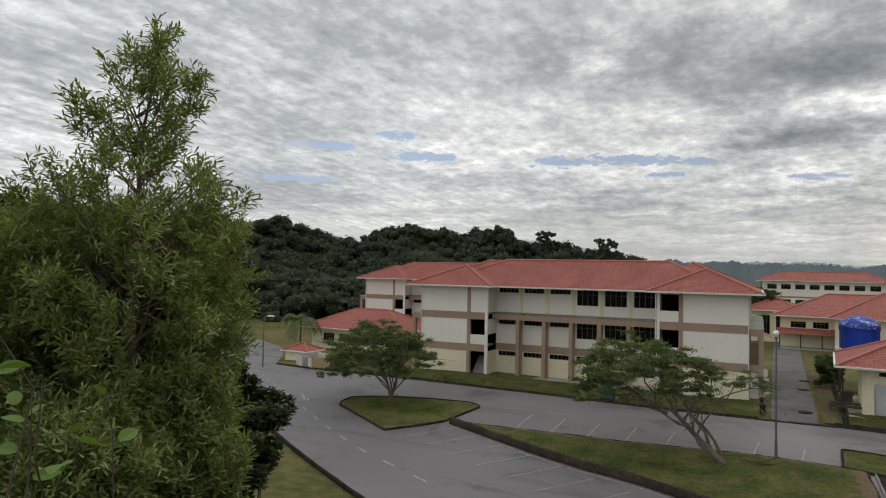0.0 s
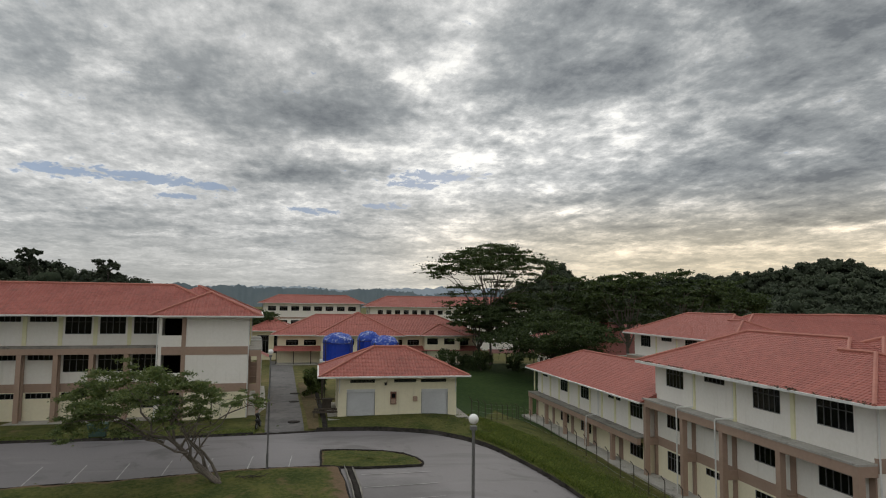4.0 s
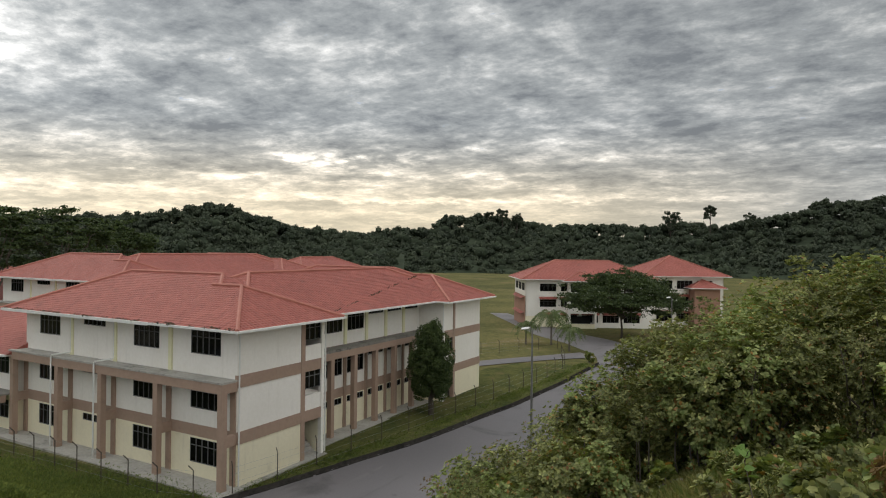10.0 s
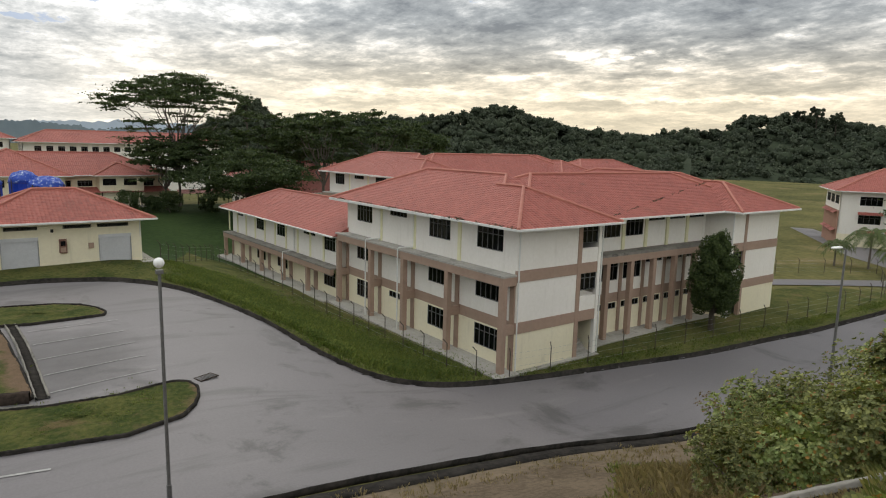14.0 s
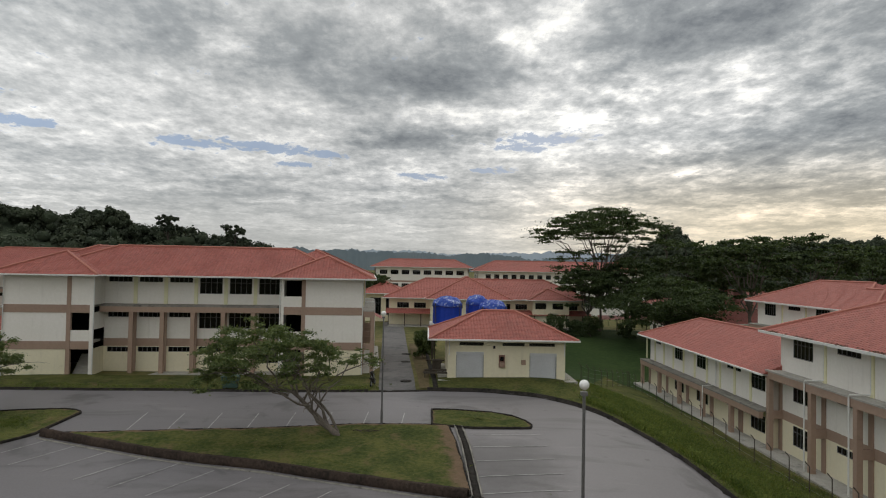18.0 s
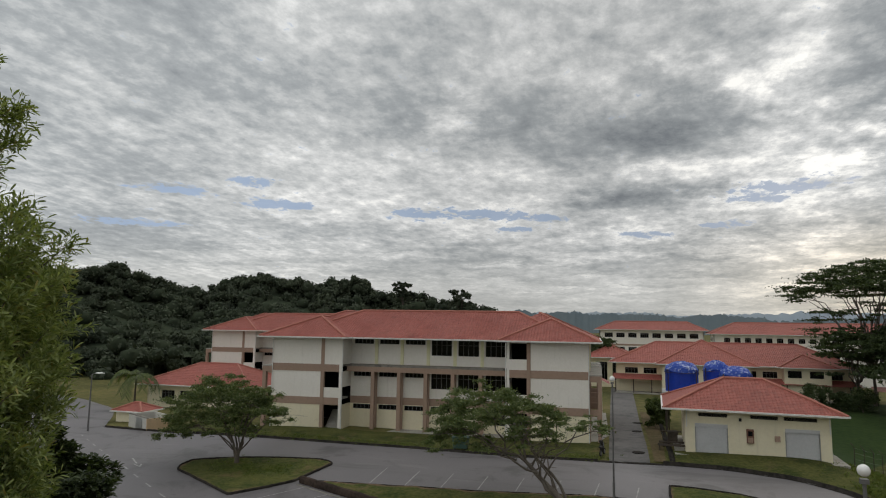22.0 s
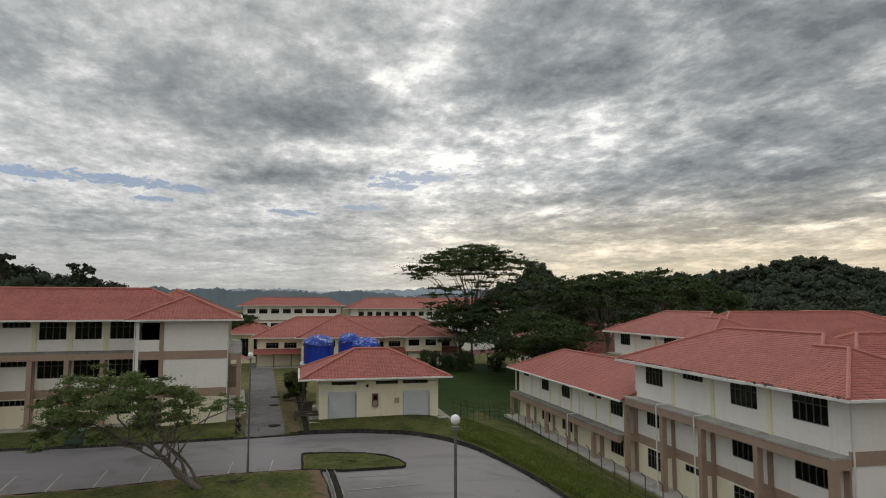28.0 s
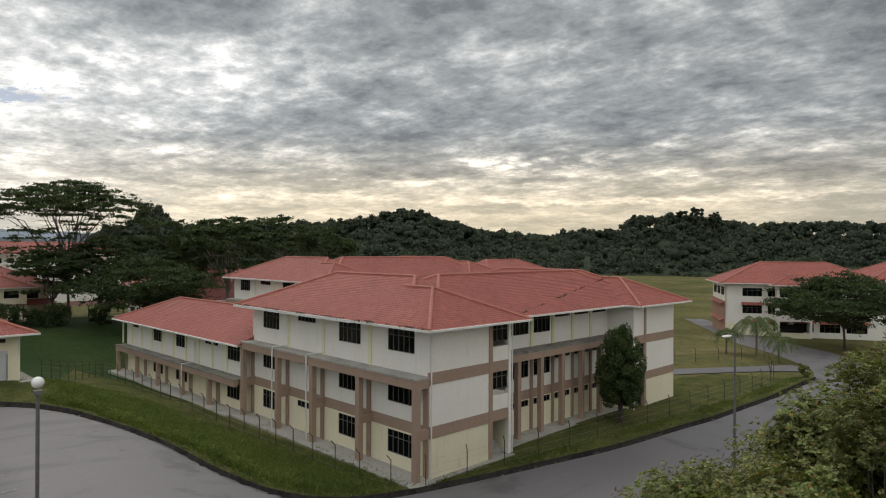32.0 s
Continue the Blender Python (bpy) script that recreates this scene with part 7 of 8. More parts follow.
# ---- foreground trees beside the view point ----
def slender_tree(label, az, d, outline_, lobes, leaf, mat, seed, twigs=9, size=0.30, twig_len=0.40):
    """A tree with narrow leaves set along upright twigs; outline_: (height, reach to either side) from the top down."""
    r = np.random.default_rng(seed)
    x, y = polar(az, d)
    z0 = land1(x, y)
    hs, lo, hi = (np.array([p[k] for p in outline_][::-1]) for k in range(3))
    top, low = hs[-1], hs[0]
    H = top - z0
    side = np.array([math.cos(radians(az)), -math.sin(radians(az)), 0])
    away = np.array([math.sin(radians(az)), math.cos(radians(az)), 0])
    t = thing("slender_tree", label, "tree", pose(x, y, z0), "foreground trees")
    bend = r.normal() * 0.05
    mid = lambda z: side * (np.interp(z + z0, hs, 0.35 * (lo + hi)) + bend * math.sin(z * 1.7))
    bm = bmesh.new()
    tube(bm, [tuple(mid(f * H) + np.array([0, 0, H * f - 0.3 * (f == 0)])) for f in np.linspace(0, 0.97, 14)], list(np.linspace(0.10, 0.012, 14)), 8)
    part("trunk", bm, BARK, t)
    # lobes of the crown, more of them where it is wide
    zz = np.linspace(low, top - 0.06, 400)
    wide = np.cumsum((np.interp(zz, hs, hi) - np.interp(zz, hs, lo)) ** 1.1 + 0.15)
    pts, axes = [], []
    for i in range(lobes):
        z = float(np.interp((i + r.uniform(0.2, 0.8)) / lobes * wide[-1], wide, zz))
        a, b = float(np.interp(z, hs, lo)), float(np.interp(z, hs, hi))
        s = size * r.uniform(0.65, 1.25) * min(1.0, 0.35 + 0.5 * (b - a))
        th = i * 2.39996 + r.normal() * 0.3
        q = r.uniform(0.25, 1.0) ** 0.6
        half = max(0.02, (b - a) / 2 - s * 0.35)
        c = side * ((a + b) / 2 + half * q * math.cos(th)) + away * half * q * math.sin(th) * 0.9 + np.array([0, 0, z - z0 - s * 0.5])
        reach = np.linalg.norm((c - mid(c[2]))[:2])
        zr = max(0.3, c[2] - reach * r.uniform(0.7, 1.1) - 0.15)
        root = mid(zr) + np.array([0, 0, zr])
        path = np.array(limb(tuple(root), tuple(c), r, -0.04, 6))
        if z > top - 3.6 or i % 4 == 0:
            b_ = bmesh.new()
            tube(b_, [tuple(p) for p in path], list(np.linspace(0.013 + 0.008 * reach, 0.005, 6)), 5)
            part("branch", b_, BARK, t)
        n = max(4, int(twigs * (s / 0.30) ** 1.6 + 2))
        out = r.normal(size=(n, 3))
        out /= np.linalg.norm(out, axis=1, keepdims=True)
        p0 = c + out * s * r.uniform(0.1, 0.95, (n, 1)) * np.array([1, 1, 0.75])
        grow = out * 0.55 + (c - root) / (np.linalg.norm(c - root) + 1e-6) * 0.45 + np.array([0, 0, 0.75]) + r.normal(size=(n, 3)) * 0.25
        grow /= np.linalg.norm(grow, axis=1, keepdims=True)
        m = 8
        L = twig_len * r.uniform(0.6, 1.2, (n, 1, 1)) * min(1.0, 0.5 + s)
        u = np.linspace(-0.4, 0.55, m)[None, :, None] + r.normal(size=(n, m, 1)) * 0.03
        p = p0[:, None] + grow[:, None] * u * L
        pts.append(p.reshape(-1, 3))
        axes.append(np.repeat(grow, m, axis=0) + r.normal(size=(n * m, 3)) * 0.28)
        # leaves along the bough itself
        k = 5
        u = r.uniform(0.45, 1, k)
        pts.append(np.stack([np.interp(u, np.linspace(0, 1, 6), path[:, e]) for e in range(3)], -1) + r.normal(size=(k, 3)) * 0.05)
        axes.append(np.tile(np.array([0, 0, 1.0]), (k, 1)) + r.normal(size=(k, 3)) * 0.5)
    pts, axes = np.concatenate(pts), np.concatenate(axes)
    part("crown", fast_mesh("crown", *rosette_arrays(pts, axes, r, 2, leaf[0], leaf[1], 0.55), mat), None, t)
    return t


LEAF_WILLOW = leaf_material("narrow_olive_leaf", (0.130, 0.172, 0.064), (0.272, 0.304, 0.118), 0.4, trans=0.32, accent=((0.26, 0.22, 0.08), 0.025))
slender_tree("tall slender tree with narrow olive leaves on the slope", -57.8, 11.0, [(15.12, 0.10, 0.30), (14.92, -0.02, 0.62), (14.6, -0.36, 0.94), (14.35, -0.62, 1.04), (14.15, -0.50, 1.0), (14.03, -0.42, 0.94), (13.84, -0.92, 0.86), (13.45, -0.92, 0.78), (13.3, -0.70, 0.82), (13.1, -0.78, 1.05), (12.9, -1.2, 1.28), (12.7, -1.5, 1.6), (12.4, -1.65, 1.75), (11.8, -1.75, 1.8), (10.5, -1.7, 1.8), (9.2, -1.4, 1.3), (8.2, -0.8, 0.8)], 200, (0.150, 0.031), LEAF_WILLOW, 91, twigs=8, size=0.30)
slender_tree("dense bushy tree with narrow leaves on the slope", -62.0, 12.4, [(12.45, -0.9, 0.5), (12.2, -1.4, 1.2), (11.6, -1.6, 1.7), (10.6, -1.7, 1.8), (9, -1.7, 1.7), (8, -1.5, 1.5), (7.2, -0.9, 1.2)], 230, (0.125, 0.028), LEAF_WILLOW, 92, 11, 0.34)
slender_tree("bushy young tree with narrow leaves", -55.5, 12.3, [(12.45, -0.6, 0.6), (12.2, -1.2, 1.3), (11.6, -1.5, 1.55), (10.6, -1.5, 1.62), (10.0, -1.5, 1.42), (9.6, -1.4, 1.2), (8.6, -1.4, 1.3), (7.6, -1.0, 0.9)], 230, (0.125, 0.028), LEAF_WILLOW, 93, 11, 0.34)
slender_tree("dense bushy tree at the edge of the slope", -67.5, 11.4, [(12.0, -0.5, 0.5), (11.6, -1.3, 1.1), (11, -1.6, 1.5), (10, -1.8, 1.7), (8, -1.7, 1.5), (6.5, -1.2, 1.0)], 200, (0.125, 0.030), LEAF_WILLOW, 94, 11, 0.34)
slender_tree("low leafy tree below the slender one", -54.2, 10.6, [(9.9, -0.5, 0.3), (9.3, -1.0, 0.85), (8.6, -1.2, 1.1), (8.1, -1.2, 0.95), (7.5, -0.9, 0.5), (7.2, -0.5, 0.2)], 150, (0.125, 0.028), LEAF_WILLOW, 95, 11, 0.30)
slender_tree("low leafy tree among the others on the slope", -61.6, 9.6, [(9.7, -0.4, 0.5), (9.2, -1.0, 1.1), (8.4, -1.1, 1.3), (7.6, -0.9, 1.2), (7.1, -0.3, 0.8)], 150, (0.125, 0.028), LEAF_WILLOW, 96, 11, 0.30)
LEAF_GLOSS = leaf_material("dark_glossy_leaf", (0.030, 0.046, 0.020), (0.066, 0.086, 0.036), 0.4, rough=0.45)
shrub(301, -49.0, 14.6, -5.4, 1.05, LEAF_GLOSS, (0.13, 0.06), "dense dark rounded shrub beside the road", "roadside shrubs", 9500, whorl=6, stems=4)
shrub(302, -50.4, 14.0, -8.2, 1.0, LEAF_GLOSS, (0.13, 0.06), "dense dark shrub on the slope", "roadside shrubs", 6500, whorl=6)


def sprig(x, y, z, n, size, mat, seed, label, span=0.35):
    """A near twig with a few broad rounded leaves."""
    r = np.random.default_rng(seed)
    t = thing("leafy_sprig", label, "shrub", pose(x, y, land1(x, y)), "near sprigs")
    z -= land1(x, y)
    tip = np.array([r.normal() * 0.1, r.normal() * 0.1, z])
    bm = bmesh.new()
    pts = limb((0.3, -0.2, -0.1), tip, r, 0.03, 7)
    tube(bm, pts, list(np.linspace(0.010, 0.004, 7)), 5)
    part("stem", bm, BARKDARK, t)
    for i in range(n):
        f = i / max(1, n - 1)
        c = tip + np.array([r.normal() * span * 0.6, r.normal() * span * 0.6, -f * span * 1.2 + r.normal() * 0.06])
        bm = bmesh.new()
        L, W = size * r.uniform(0.8, 1.2), size * 0.6
        rows = []
        for u in np.linspace(0, 1, 6):
            w = W / 2 * math.sin(math.pi * min(1, 0.08 + u * 0.95)) ** 0.7
            rows.append([bm.verts.new((L * u, s * w, -0.12 * L * u * u + abs(s) * w * 0.25)) for s in (-1, 0, 1)])
        for p, q in zip(rows, rows[1:]):
            for j in range(2):
                bm.faces.new((p[j], p[j + 1], q[j + 1], q[j]))
        part("leaf", bm, mat, t, m=pose(*c, r.uniform(-25, 60), r.uniform(-45, 10), r.uniform(0, 360)))
    return t


LEAF_BROAD = leaf_material("broad_fresh_leaf", (0.085, 0.150, 0.030), (0.14, 0.21, 0.05), 0.3)
for i, (az, d, el, n) in enumerate(((-64.6, 4.2, -4.6, 8), (-64.9, 4.4, -10.4, 7), (-59.2, 5.6, -10.0, 4), (-66.2, 4.0, -8.0, 5))):
    x, y = polar(az, d)
    sprig(x, y, 11.3 + d * math.tan(radians(el)), n, 0.12, LEAF_BROAD, 400 + i, "fresh green twig with broad rounded leaves")
for i, (az, d, el, n) in enumerate(((88, 7, -15, 8), (80, 8, -23, 9), (76, 9, -26, 8), (70, 10, -28.5, 8))):
    x, y = polar(az, d)
    sprig(x, y, 11.3 + d * math.tan(radians(el)), n, 0.13, LEAF_BROAD, 420 + i, "broad-leaved twig rising from the slope", 0.2)


def edge_tufts(name, label, line, n, spread, height, mat, seed, blades=7):
    """Overgrown grass clumps along a line."""
    r = np.random.default_rng(seed)
    q = resample(line, 600)
    i = r.integers(0, 600, n)
    i = i[np.sin(i * 0.05 + seed) + r.normal(size=n) * 0.6 > -0.5]
    p = q[i] + r.normal(size=(len(i), 2)) * spread
    # none grows out over the kerb
    fk = np.array(FAR_KERB)
    over = np.where(p[:, 0] < 19.6, p[:, 0] - np.interp(-p[:, 1], -fk[8:16, 1], fk[8:16, 0]), p[:, 1] - np.interp(p[:, 0], fk[15:, 0], fk[15:, 1]))
    if q[:, 0].min() > 12:
        p = p[over > 0.30]
    z = land(p[:, 0], p[:, 1]) + 0.10
    m = len(p)
    ang, lean = r.uniform(0, 6.28, m * blades), r.uniform(0.2, 0.9, m * blades)
    h = 0.62 * height * r.uniform(0.4, 1.2, m * blades) * np.repeat(r.uniform(0.4, 1.3, m), blades)
    px, py, pz = (np.repeat(v, blades) for v in (p[:, 0], p[:, 1], z))
    px, py = px + np.cos(ang * 3) * 0.09, py + np.sin(ang * 3) * 0.09
    dx, dy, w = np.cos(ang) * lean * h, np.sin(ang) * lean * h, 0.012
    wx, wy = -np.sin(ang) * w, np.cos(ang) * w
    v = np.stack([np.stack([px - wx, py - wy, pz - 0.06], -1), np.stack([px + wx, py + wy, pz - 0.06], -1), np.stack([px + dx * 0.6 + wx, py + dy * 0.6 + wy, pz + h * 0.7], -1), np.stack([px + dx, py + dy, pz + h * (1 - 0.4 * lean)], -1)], 1).reshape(-1, 3)
    tagged(new(name, fast_mesh(name, v, np.arange(len(v)).reshape(-1, 4), mat)), label, "grass", kind="stuff")


LEAF_TURF = leaf_material("turf_blade", (0.066, 0.104, 0.025), (0.180, 0.205, 0.054), 0.35, patch=0.5, single=0.45)
edge_tufts("bank_grass", "overgrown grass clumps along the kerb of a bank", [(13.9, 54.4), (16.2, 50.7), (17.8, 46.1), (18.7, 41.7), (19.9, 36.3), (21.5, 33.2), (23.4, 32.0), (25.2, 31.6)], 9000, 0.30, 0.55, LEAF_TURF, 610)
edge_tufts("bank_grass", "rough grass over the middle of the bank", [(17, 62), (19.5, 52), (21, 45), (22, 38), (23.5, 33), (26, 30.5)], 24000, 1.9, 0.30, LEAF_TURF, 611)
edge_tufts("verge_grass", "grass clumps along the roadside verge", [(29.5, 29.2), (34.1, 28.2), (41.5, 26.6), (57.3, 24.4), (70, 23.3), (84, 23.0)], 4200, 0.42, 0.24, LEAF_TURF, 612)
edge_tufts("verge_grass", "worn grass along the front verge", [(-48, 59.6), (-39.7, 57.8), (-28.5, 57), (-13.4, 57.6), (-5.1, 57.9)], 3200, 0.6, 0.22, LEAF_TURF, 613)
edge_tufts("island_grass", "rough grass on the long island", [(-18, 42.8), (-13, 42.2), (-6, 41.3), (-1.2, 40), (-0.2, 38)], 9000, 0.85, 0.16, LEAF_TURF, 614)
edge_tufts("island_grass", "rough grass on the small island", [(-35, 46.6), (-31, 45.4), (-28.4, 46)], 4200, 0.85, 0.20, LEAF_TURF, 615)
edge_tufts("island_grass", "grass on the near islands", [(1, 31.2), (4, 30.6), (7.5, 31)], 1800, 0.8, 0.15, LEAF_TURF, 616)
edge_tufts("soil_grass", "sparse dry grass on the soil beside the road", [(-14, 22.6), (2, 18.0), (15, 16.8), (28, 14.6)], 900, 0.8, 0.24, STRAW, 617)


# ---- lamps, fence, small things ----
GLOBE = bpy.data.materials.new("opal_globe")
GLOBE.use_nodes = True
GLOBE.node_tree.nodes["Principled BSDF"].inputs["Base Color"].default_value = (0.82, 0.82, 0.80, 1)
GLOBE.node_tree.nodes["Principled BSDF"].inputs["Roughness"].default_value = 0.25
POLE = surface("grey_lamp_pole", (0.20, 0.20, 0.20), (0.14, 0.14, 0.14), 0.5, 8, 0.8, 0.05, metal=0.4)


def globe_lamp(x, y, h, r=0.24):
    z0 = land1(x, y)
    t = thing("street_lamp", "grey steel lamp post with a white opal globe", "street lamp", pose(x, y, z0), "street lamps")
    bm = bmesh.new()
    tube(bm, [(0, 0, -0.3), (0, 0, 1.2), (0, 0, 1.21), (0, 0, h - 0.35)], [0.085, 0.085, 0.06, 0.05], 10)
    part("pole", bm, POLE, t)
    part("collar", boxes((-0.1, 0.1, -0.1, 0.1, h - 0.4, h - 0.28)), POLE, t)
    bm = bmesh.new()
    bmesh.ops.create_uvsphere(bm, u_segments=20, v_segments=12, radius=r, matrix=pose(0, 0, h - 0.06))
    for f in bm.faces:
        f.smooth = True
    part("globe", bm, GLOBE, t)
    part("base_plate", boxes((-0.2, 0.2, -0.2, 0.2, -0.05, 0.06)), CONCRETE, t)


def arm_lamp(x, y, h, heading):
    z0 = land1(x, y)
    t = thing("street_lamp", "tall grey street lamp with a flat white head", "street lamp", pose(x, y, z0, 0, 0, heading), "street lamps")
    bm = bmesh.new()
    tube(bm, [(0, 0, -0.3), (0, 0, h * 0.5), (0, 0, h - 0.15)], [0.10, 0.08, 0.055], 10)
    tube(bm, [(0, 0, h - 0.2), (0.25, 0, h - 0.05), (0.6, 0, h)], 0.04, 6)
    part("pole", bm, POLE, t)
    bm = bmesh.new()
    for u, w, k in ((0.5, 0.08, 0.05), (0.75, 0.17, 0.09), (1.25, 0.19, 0.08), (1.5, 0.08, 0.03)):
        vs = [bm.verts.new((u, w * math.cos(a), h + 0.02 + k * math.sin(a))) for a in np.linspace(0, 2 * math.pi, 10, endpoint=False)]
    rings = [bm.verts[:][i:i + 10] for i in range(0, 40, 10)]
    for p, q in zip(rings, rings[1:]):
        for i in range(10):
            bm.faces.new((p[i], p[(i + 1) % 10], q[(i + 1) % 10], q[i]))
    bm.faces.new(rings[0])
    bm.faces.new(rings[-1])
    part("lamp_head", bm, GLOBE, t)


globe_lamp(-3.1, 45.2, 8.0, 0.18)
gx, gy = polar(13.69, 21.2)
globe_lamp(gx, gy, 11.3 - 21.2 * 0.1771 + 0.06 - land1(gx, gy), 0.165)
arm_lamp(44.5, 16.0, 9.55, 170)
arm_lamp(-60.5, 57.0, 6.4, 10)
arm_lamp(84.5, 12.2, 9.0, 165)


def fence(name, label, line, n, out):
    """Steel posts with cranked tops, strung with wire."""
    q = resample(line, n, 6)
    f = thing(name, label, "fence", pose(0, 0, 0), kind="structure")
    z = land(q[:, 0], q[:, 1])
    post = bmesh.new()
    tube(post, [(0, 0, -0.3), (0, 0, 1.75), (out[0] * 0.28, out[1] * 0.28, 2.05)], 0.035, 6)
    me = mesh_of("post", post, BARKDARK)
    for (x, y), h in zip(q, z):
        part("post", me, None, f, m=pose(x, y, h))
    for k in (0.3, 0.8, 1.3, 1.7):
        bm = bmesh.new()
        tube(bm, [(x, y, h + k) for (x, y), h in zip(q, z)], 0.005, 4)
        part("wire", bm, METAL, f)


fence("fence_bank", "rusty steel fence posts and wire along a grass bank", [(25.2, 79), (25.2, 65), (25.2, 50), (25.3, 38), (25.8, 32.2), (26.6, 30.4)], 22, (-0.7, 0.7))
fence("fence_roadside", "steel fence posts and wire beside the road", [(28.2, 28.9), (33, 28.2), (42, 27.0), (58, 25.0), (70, 24.0), (80, 24.4), (88, 27.5)], 19, (0.5, 0.8))
fence("fence_plant", "wire fence on a grass slope behind the plant house", [(15.0, 62.0), (18.3, 67.6), (21.6, 73.2), (24.9, 78.8)], 9, (-0.7, 0.7))
fence("fence_lawn", "wire fence round a lawn by the service road", [(66, 44), (76, 41), (88, 36.5), (97, 31)], 10, (0, 1))


def wheeled_bin(x, y):
    t = thing("refuse_bin", "large green steel refuse bin on the verge", "bin", pose(x, y, land1(x, y) + 0.15, 0, 0, 5))
    g = surface("green_bin_steel", (0.06, 0.11, 0.085), (0.045, 0.085, 0.07), 0.55, 5, 0.8, 0.1)
    bm = bmesh.new()
    v = [bm.verts.new(p) for p in ((-0.6, -0.35, 0.15), (0.6, -0.35, 0.15), (0.6, 0.35, 0.15), (-0.6, 0.35, 0.15), (-0.72, -0.48, 1.05), (0.72, -0.48, 1.05), (0.72, 0.48, 1.05), (-0.72, 0.48, 1.05))]
    for f in ((3, 2, 1, 0), (0, 1, 5, 4), (1, 2, 6, 5), (2, 3, 7, 6), (3, 0, 4, 7), (4, 5, 6, 7)):
        bm.faces.new([v[i] for i in f])
    part("body", bm, g, t)
    part("lid", boxes((-0.75, 0.75, -0.5, 0.5, 1.05, 1.14)), g, t)
    for a, b in ((-0.5, -0.3), (0.5, -0.3), (-0.5, 0.3), (0.5, 0.3)):
        bm = bmesh.new()
        bmesh.ops.create_cone(bm, cap_ends=True, segments=12, radius1=0.1, radius2=0.1, depth=0.06, matrix=pose(a, b, 0.08, 90))
        part("wheel", bm, DARK, t)


wheeled_bin(-17.2, 57.0)


def manhole(x, y):
    bm = bmesh.new()
    bmesh.ops.create_cone(bm, cap_ends=True, segments=24, radius1=0.55, radius2=0.55, depth=0.05, matrix=pose(0, 0, 0))
    ob = new("manhole_cover", mesh_of("manhole_cover", bm, KERB))
    ob.matrix_basis = pose(x, y, land1(x, y) + 0.10)
    tagged(ob, "dark round iron manhole cover in the lane", "manhole cover", "manholes")


manhole(-1.9, 60.4)
manhole(-2.4, 74.0)
manhole(-2.6, 82.0)


def road_grate(x, y, turn):
    """A square iron grating with bars in a frame."""
    g = thing("road_grate", "rusty iron drain grate in worn grey asphalt", "grate", pose(x, y, land1(x, y) + 0.10, 0, 0, turn))
    part("frame", boxes((-0.55, 0.55, -0.35, -0.28, -0.02, 0.02), (-0.55, 0.55, 0.28, 0.35, -0.02, 0.02), (-0.55, -0.48, -0.28, 0.28, -0.02, 0.02), (0.48, 0.55, -0.28, 0.28, -0.02, 0.02)), KERBTOP, g)
    for i in range(8):
        part("bar", boxes((-0.46 + i * 0.125, -0.40 + i * 0.125, -0.28, 0.28, -0.02, 0.012)), LANE, g)
    return g


road_grate(9.9, 32.6, 20)


def palm(x, y, h, seed, group="palms"):
    r = np.random.default_rng(seed)
    t = thing("palm", "small green palm with drooping fronds on a lawn", "palm", pose(x, y, land1(x, y)), group)
    bm = bmesh.new()
    tube(bm, [(0, 0, -0.2), (0.05, 0, h * 0.3), (0.1, 0.05, h * 0.55)], [0.16, 0.13, 0.1], 8)
    part("trunk", bm, BARK, t)
    for i in range(13):
        a, up = i * 2.4, r.uniform(0.1, 1.1)
        L = h * r.uniform(0.45, 0.6)
        pts = []
        for u in np.linspace(0, 1, 9):
            pts.append(np.array([0.1 + math.cos(a) * L * u * (1 - 0.25 * u), 0.05 + math.sin(a) * L * u * (1 - 0.25 * u), h * 0.55 + L * (up * u - (0.55 + up * 0.6) * u * u)]))
        v, q = [], []
        side = np.array([-math.sin(a), math.cos(a), 0])
        for p, p2 in zip(pts[1:], pts[2:]):
            for s in (-1, 1):
                for m in range(3):
                    c = p + (p2 - p) * m / 3
                    tip = c + side * s * L * 0.16 + (p2 - p) * 0.9 - np.array([0, 0, L * 0.09])
                    w = (p2 - p) * 0.14
                    k = len(v)
                    v += [c - w, c + w, (c + tip) / 2 + w, tip]
                    q.append((k, k + 1, k + 2, k + 3))
        part("frond", fast_mesh("frond", v, q, LEAF_MID), None, t)
    return t


palm(100.5, 33.2, 8.8, 1)
palm(95.0, 28.5, 6.0, 2)
px_, py_ = polar(-43.6, 104)
palm(px_, py_, 8.6, 3)
palm(99.0, 37.0, 5.5, 4)


def hedge(x, y, r, h, mat, seed, label):
    az, d = math.degrees(math.atan2(x, y)), math.hypot(x, y)
    el = math.degrees(math.atan2(land1(x, y) + h - 11.3, d))
    shrub(seed, az, d, el, r, mat, (0.30, 0.18), label, "campus shrubs", 1500, "garden_shrub")


hedge(-0.3, 84, 1.5, 3.6, LEAF_MID, 501, "leafy green bush beside the lane")
hedge(0.3, 88, 1.5, 3.2, LEAF_MID, 502, "leafy green bush beside the lane")
hedge(-0.5, 78, 1.3, 3.8, LEAF_MID, 503, "leafy green bush beside a tank")
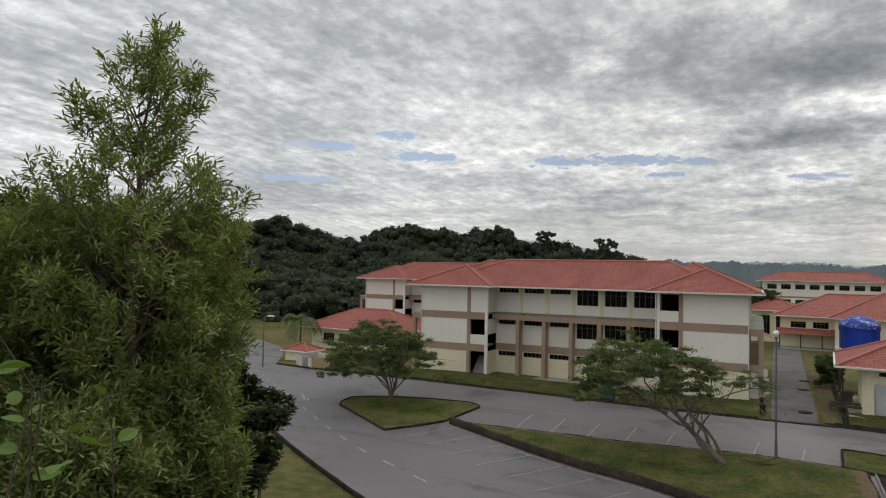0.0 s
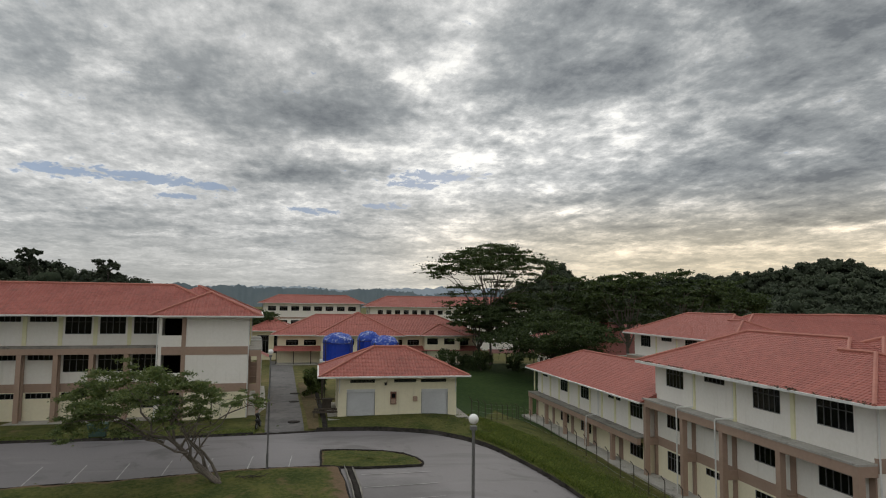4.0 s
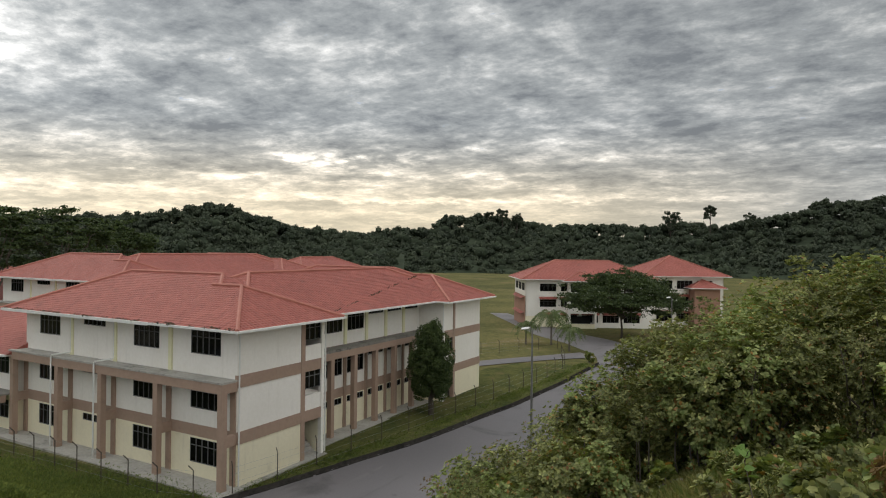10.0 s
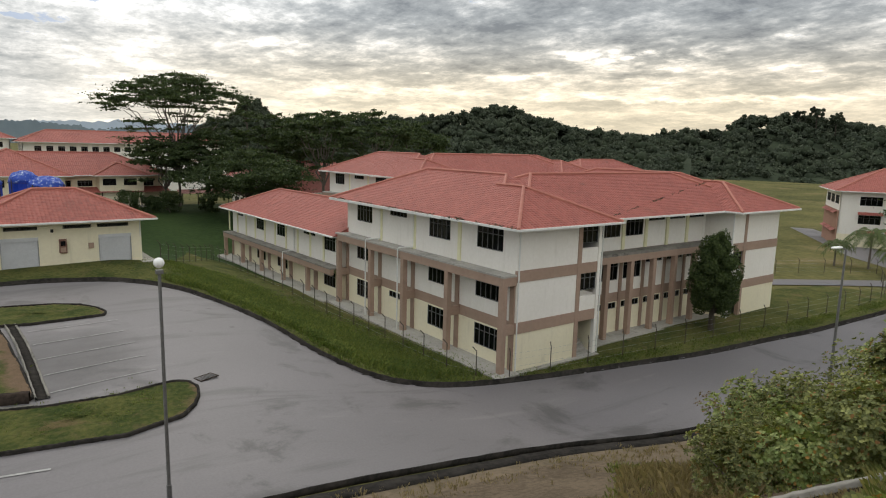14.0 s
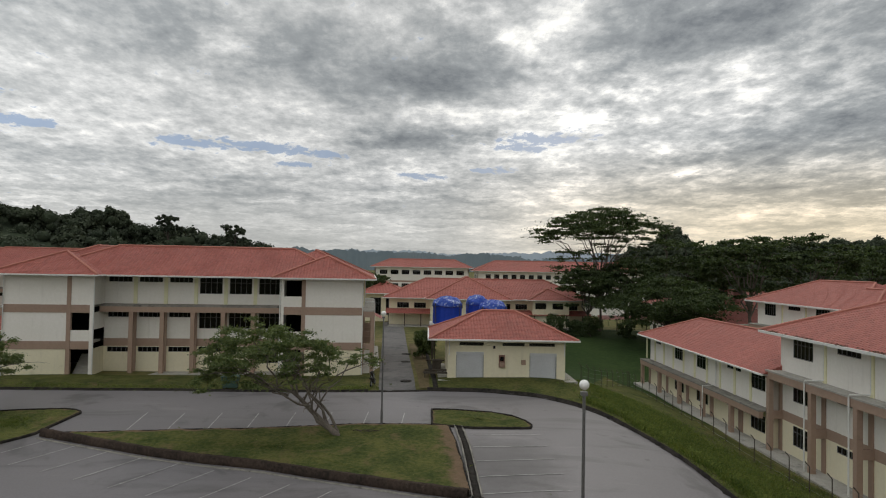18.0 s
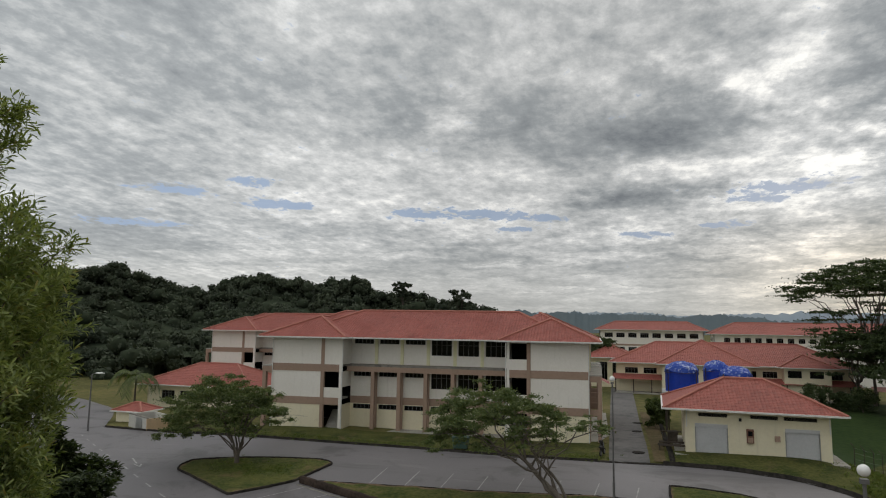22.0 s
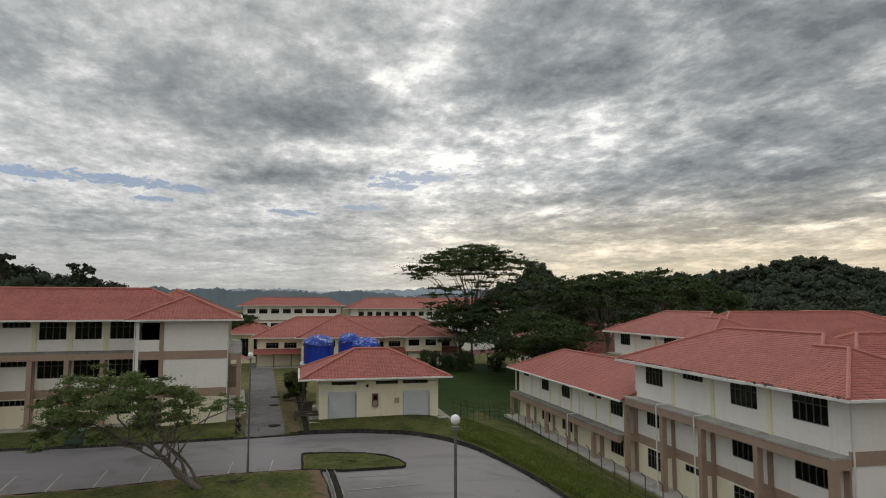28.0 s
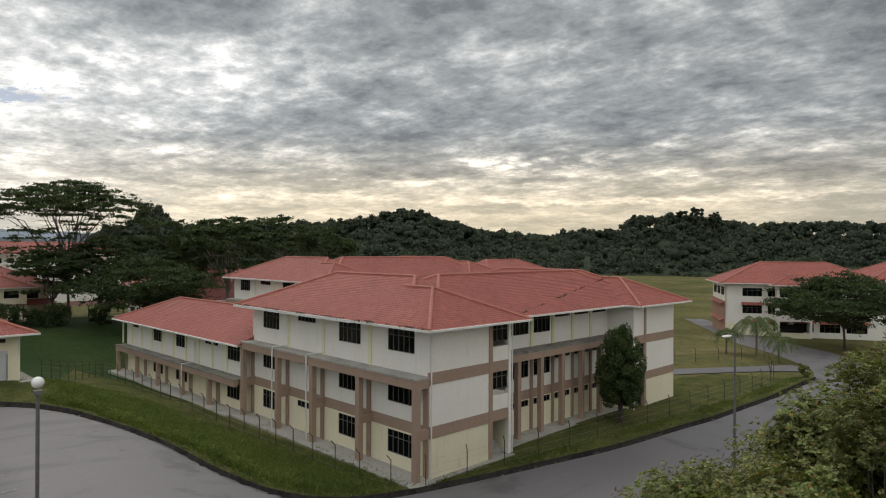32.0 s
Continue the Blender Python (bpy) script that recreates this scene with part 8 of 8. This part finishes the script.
for az_, d_, r_, h_, mt_, lb_ in ((9.4, 104, 1.9, 3.4, LEAF_BRIGHT, "fresh yellow-green bush behind the plant house"), (11.4, 113, 2.0, 4.2, LEAF_DARK, "clipped dark bush on a lawn"), (13.0, 114, 1.7, 3.4, LEAF_DARK, "clipped dark bush on a lawn"),
                                  (14.4, 114, 2.2, 4.0, LEAF_DARK, "clipped dark bush on a lawn"), (17.4, 116, 1.6, 3.0, LEAF_DARK, "clipped dark bush on a lawn")):
    hedge(*polar(az_, d_), r_, h_, mt_, 504 + int(az_ * 10), lb_)
# open walk with thin posts along the lawn's far side
walkway = thing("covered_walk", "low covered walkway with thin posts beyond a lawn", "walkway", pose(33.0, 121.0, -0.7))
part("walk_floor", boxes((0.0, 17.0, -1.0, 1.0, -0.6, 0.12)), CONCRETE, walkway)
for k in range(7):
    part("post", boxes((k * 2.8, k * 2.8 + 0.14, -0.9, -0.76, 0.12, 2.5)), BARKDARK, walkway)
bm = bmesh.new()
slope_faces(bm, (-0.4, -1.5, 2.4), (17.4, -1.5, 2.4), (17.4, 1.2, 3.0), (-0.4, 1.2, 3.0), 0.7)
part("walk_roof", bm, TILE, walkway, "red tiled lean-to roof")
hedge(85.2, 22.6, 0.7, 2.0, LEAF_BRIGHT, 509, "pale variegated plant at a road corner")


def sapling(x, y, h):
    r = np.random.default_rng(9)
    cl = [((r.normal() * 0.35, r.normal() * 0.35, h - 0.5 + r.normal() * 0.25), (0.4, 0.4, 0.3), 120) for _ in range(7)]
    tree("sapling", "thin young tree on the verge", (x, y, land1(x, y)), ([(0, 0, -0.2), (0.05, 0, h * 0.5), (0, 0.05, h * 0.95)], (0.05, 0.04, 0.02)), [((0, 0, h * 0.6), (0.4, 0.1, h * 0.9), 0.02)], cl, (0.22, 0.1), LEAF_MID, BARKDARK, 9)


sapling(-9.3, 61.6, 3.4)


# concrete drain that runs down the hillside
DRAIN_LINE = [(4.0, 6.0), (6.8, 5.6), (9.2, 5.5), (10.9, 5.7), (13.2, 5.5), (14.8, 5.0), (15.9, 4.2), (17.2, 3.2), (19, 2.0)]
for s in (-1, 1):
    me = sweep("slope_drain", DRAIN_LINE, 60, [(s * 0.28, -0.3), (s * 0.28, 0.16), (s * 0.42, 0.16), (s * 0.42, -0.3)], 0.06, OLDCONC)
    tagged(new("slope_drain", me), "weathered concrete edge of a hillside drain", "drain", kind="structure")
me = sweep("slope_drain", DRAIN_LINE, 60, [(-0.28, -0.3), (-0.28, 0.02), (0.28, 0.02), (0.28, -0.3)], 0.06, KERB)
tagged(new("slope_drain", me), "dark bed of a hillside drain", "drain", kind="structure")
me = sweep("kerb_edge", [(-14, 23.6), (-6, 21.2), (2, 19.4), (8, 18.5), (15.1, 18.1), (21.5, 17.6), (28.8, 16.0), (38, 14.2)], 120, [(-0.40, -0.2), (-0.38, 0.06), (0.30, 0.08), (0.32, -0.2)], 0.06, KERB)
tagged(new("kerb_edge", me), "dark mossy channel edging behind the road kerb", "kerb", kind="structure")


def pipe_rails(x0, x1, y, z, n):
    """Dark steel pipes on short posts beside the plant house."""
    t = thing("pipe_rails", "dark steel pipes on short posts beside the plant house", "pipes", pose(x0, y, z), "pipe rails")
    for k in range(n):
        bm = bmesh.new()
        tube(bm, [(-0.4, k * 0.35, 0.5), (x1 - x0, k * 0.35, 0.5)], 0.07, 8)
        part("pipe", bm, BARKDARK, t)
    for u in (0.0, (x1 - x0) * 0.8):
        part("post", boxes((u - 0.05, u + 0.05, 0, 0.1, -0.3, 0.5)), BARKDARK, t)


pipe_rails(0.2, 2.0, 63.4, 0.45, 2)
pipe_rails(0.3, 2.0, 71.0, 0.3, 1)


def motorcycle(x, y, turn):
    """A small parked motorcycle, seen from afar: two wheels, tank, seat, fork and bars."""
    t = thing("motorcycle", "small dark parked motorcycle beside a block", "motorcycle", pose(x, y, land1(x, y) + 0.1, 0, 0, turn), "parked motorcycles")
    for u in (-0.6, 0.6):
        bm = bmesh.new()
        bmesh.ops.create_cone(bm, cap_ends=True, segments=20, radius1=0.28, radius2=0.28, depth=0.09, matrix=pose(u, 0, 0.28, 90))
        w = part("wheel", bm, DARK, t)
        bm = bmesh.new()
        bmesh.ops.create_cone(bm, cap_ends=True, segments=16, radius1=0.17, radius2=0.17, depth=0.10, matrix=pose(u, 0, 0.28, 90))
        part("hub", bm, METAL, w)
    part("body", boxes((-0.3, 0.25, -0.12, 0.12, 0.3, 0.62)), KERB, t)
    part("seat", boxes((-0.7, 0.05, -0.13, 0.13, 0.68, 0.8)), DARK, t)
    bm = bmesh.new()
    tube(bm, [(0.6, 0, 0.28), (0.42, 0, 0.75), (0.36, 0, 1.0)], 0.04, 6)
    part("fork", bm, METAL, t)
    bm = bmesh.new()
    tube(bm, [(0.3, -0.33, 1.02), (0.38, 0, 0.98), (0.3, 0.33, 1.02)], 0.02, 5)
    part("handlebar", bm, DARK, t)


motorcycle(-4.9, 59.0, 80)
motorcycle(-5.2, 62.0, 85)

# fallen branch under the leaning tree
fb = thing("fallen_branch", "dead fallen branch lying on the grass", "branch", pose(-4.9, 43.5, land1(-4.9, 43.5) + 0.26))
rb = np.random.default_rng(33)
for i in range(7):
    bm = bmesh.new()
    tube(bm, limb((0.2 * i, rb.normal() * 0.1, 0.05), (0.5 + 0.28 * i, rb.normal() * 0.4, 0.08 + 0.12 * rb.random()), rb, 0.05, 5), [0.035, 0.03, 0.024, 0.018, 0.01], 5)
    part("twig", bm, BARKDARK, fb)


# moss and weeds along the eaves of the lower block
def eave_moss(parent, p0, p1, n, seed):
    r = np.random.default_rng(seed)
    t = r.random(n)
    t = t[np.sin(t * 37 + seed) + np.sin(t * 91) + r.normal(size=n) * 0.5 > 0.1]
    p = np.array(p0) + (np.array(p1) - np.array(p0)) * t[:, None] + r.normal(size=(len(t), 3)) * np.array([0.10, 0.05, 0.03])
    p[:, 2] += np.abs(p[:, 0] - p0[0]) * 0.2
    v, q = leaf_arrays(p, r, 0.16, 0.07, 0.2)
    ob = part("eave_moss", fast_mesh("eave_moss", v, q, MOSS), None, parent, "dark moss and weeds along the gutter")
    return ob


MOSS = leaf_material("dark_gutter_moss", (0.020, 0.020, 0.014), (0.055, 0.055, 0.028), 0.4)
eave_moss(block_b, (-1.22, -1.2, 9.80), (-1.22, 24.6, 9.80), 900, 5)
eave_moss(block_b, (8.9, 0.42, 9.80), (25.0, 0.42, 9.80), 420, 6)
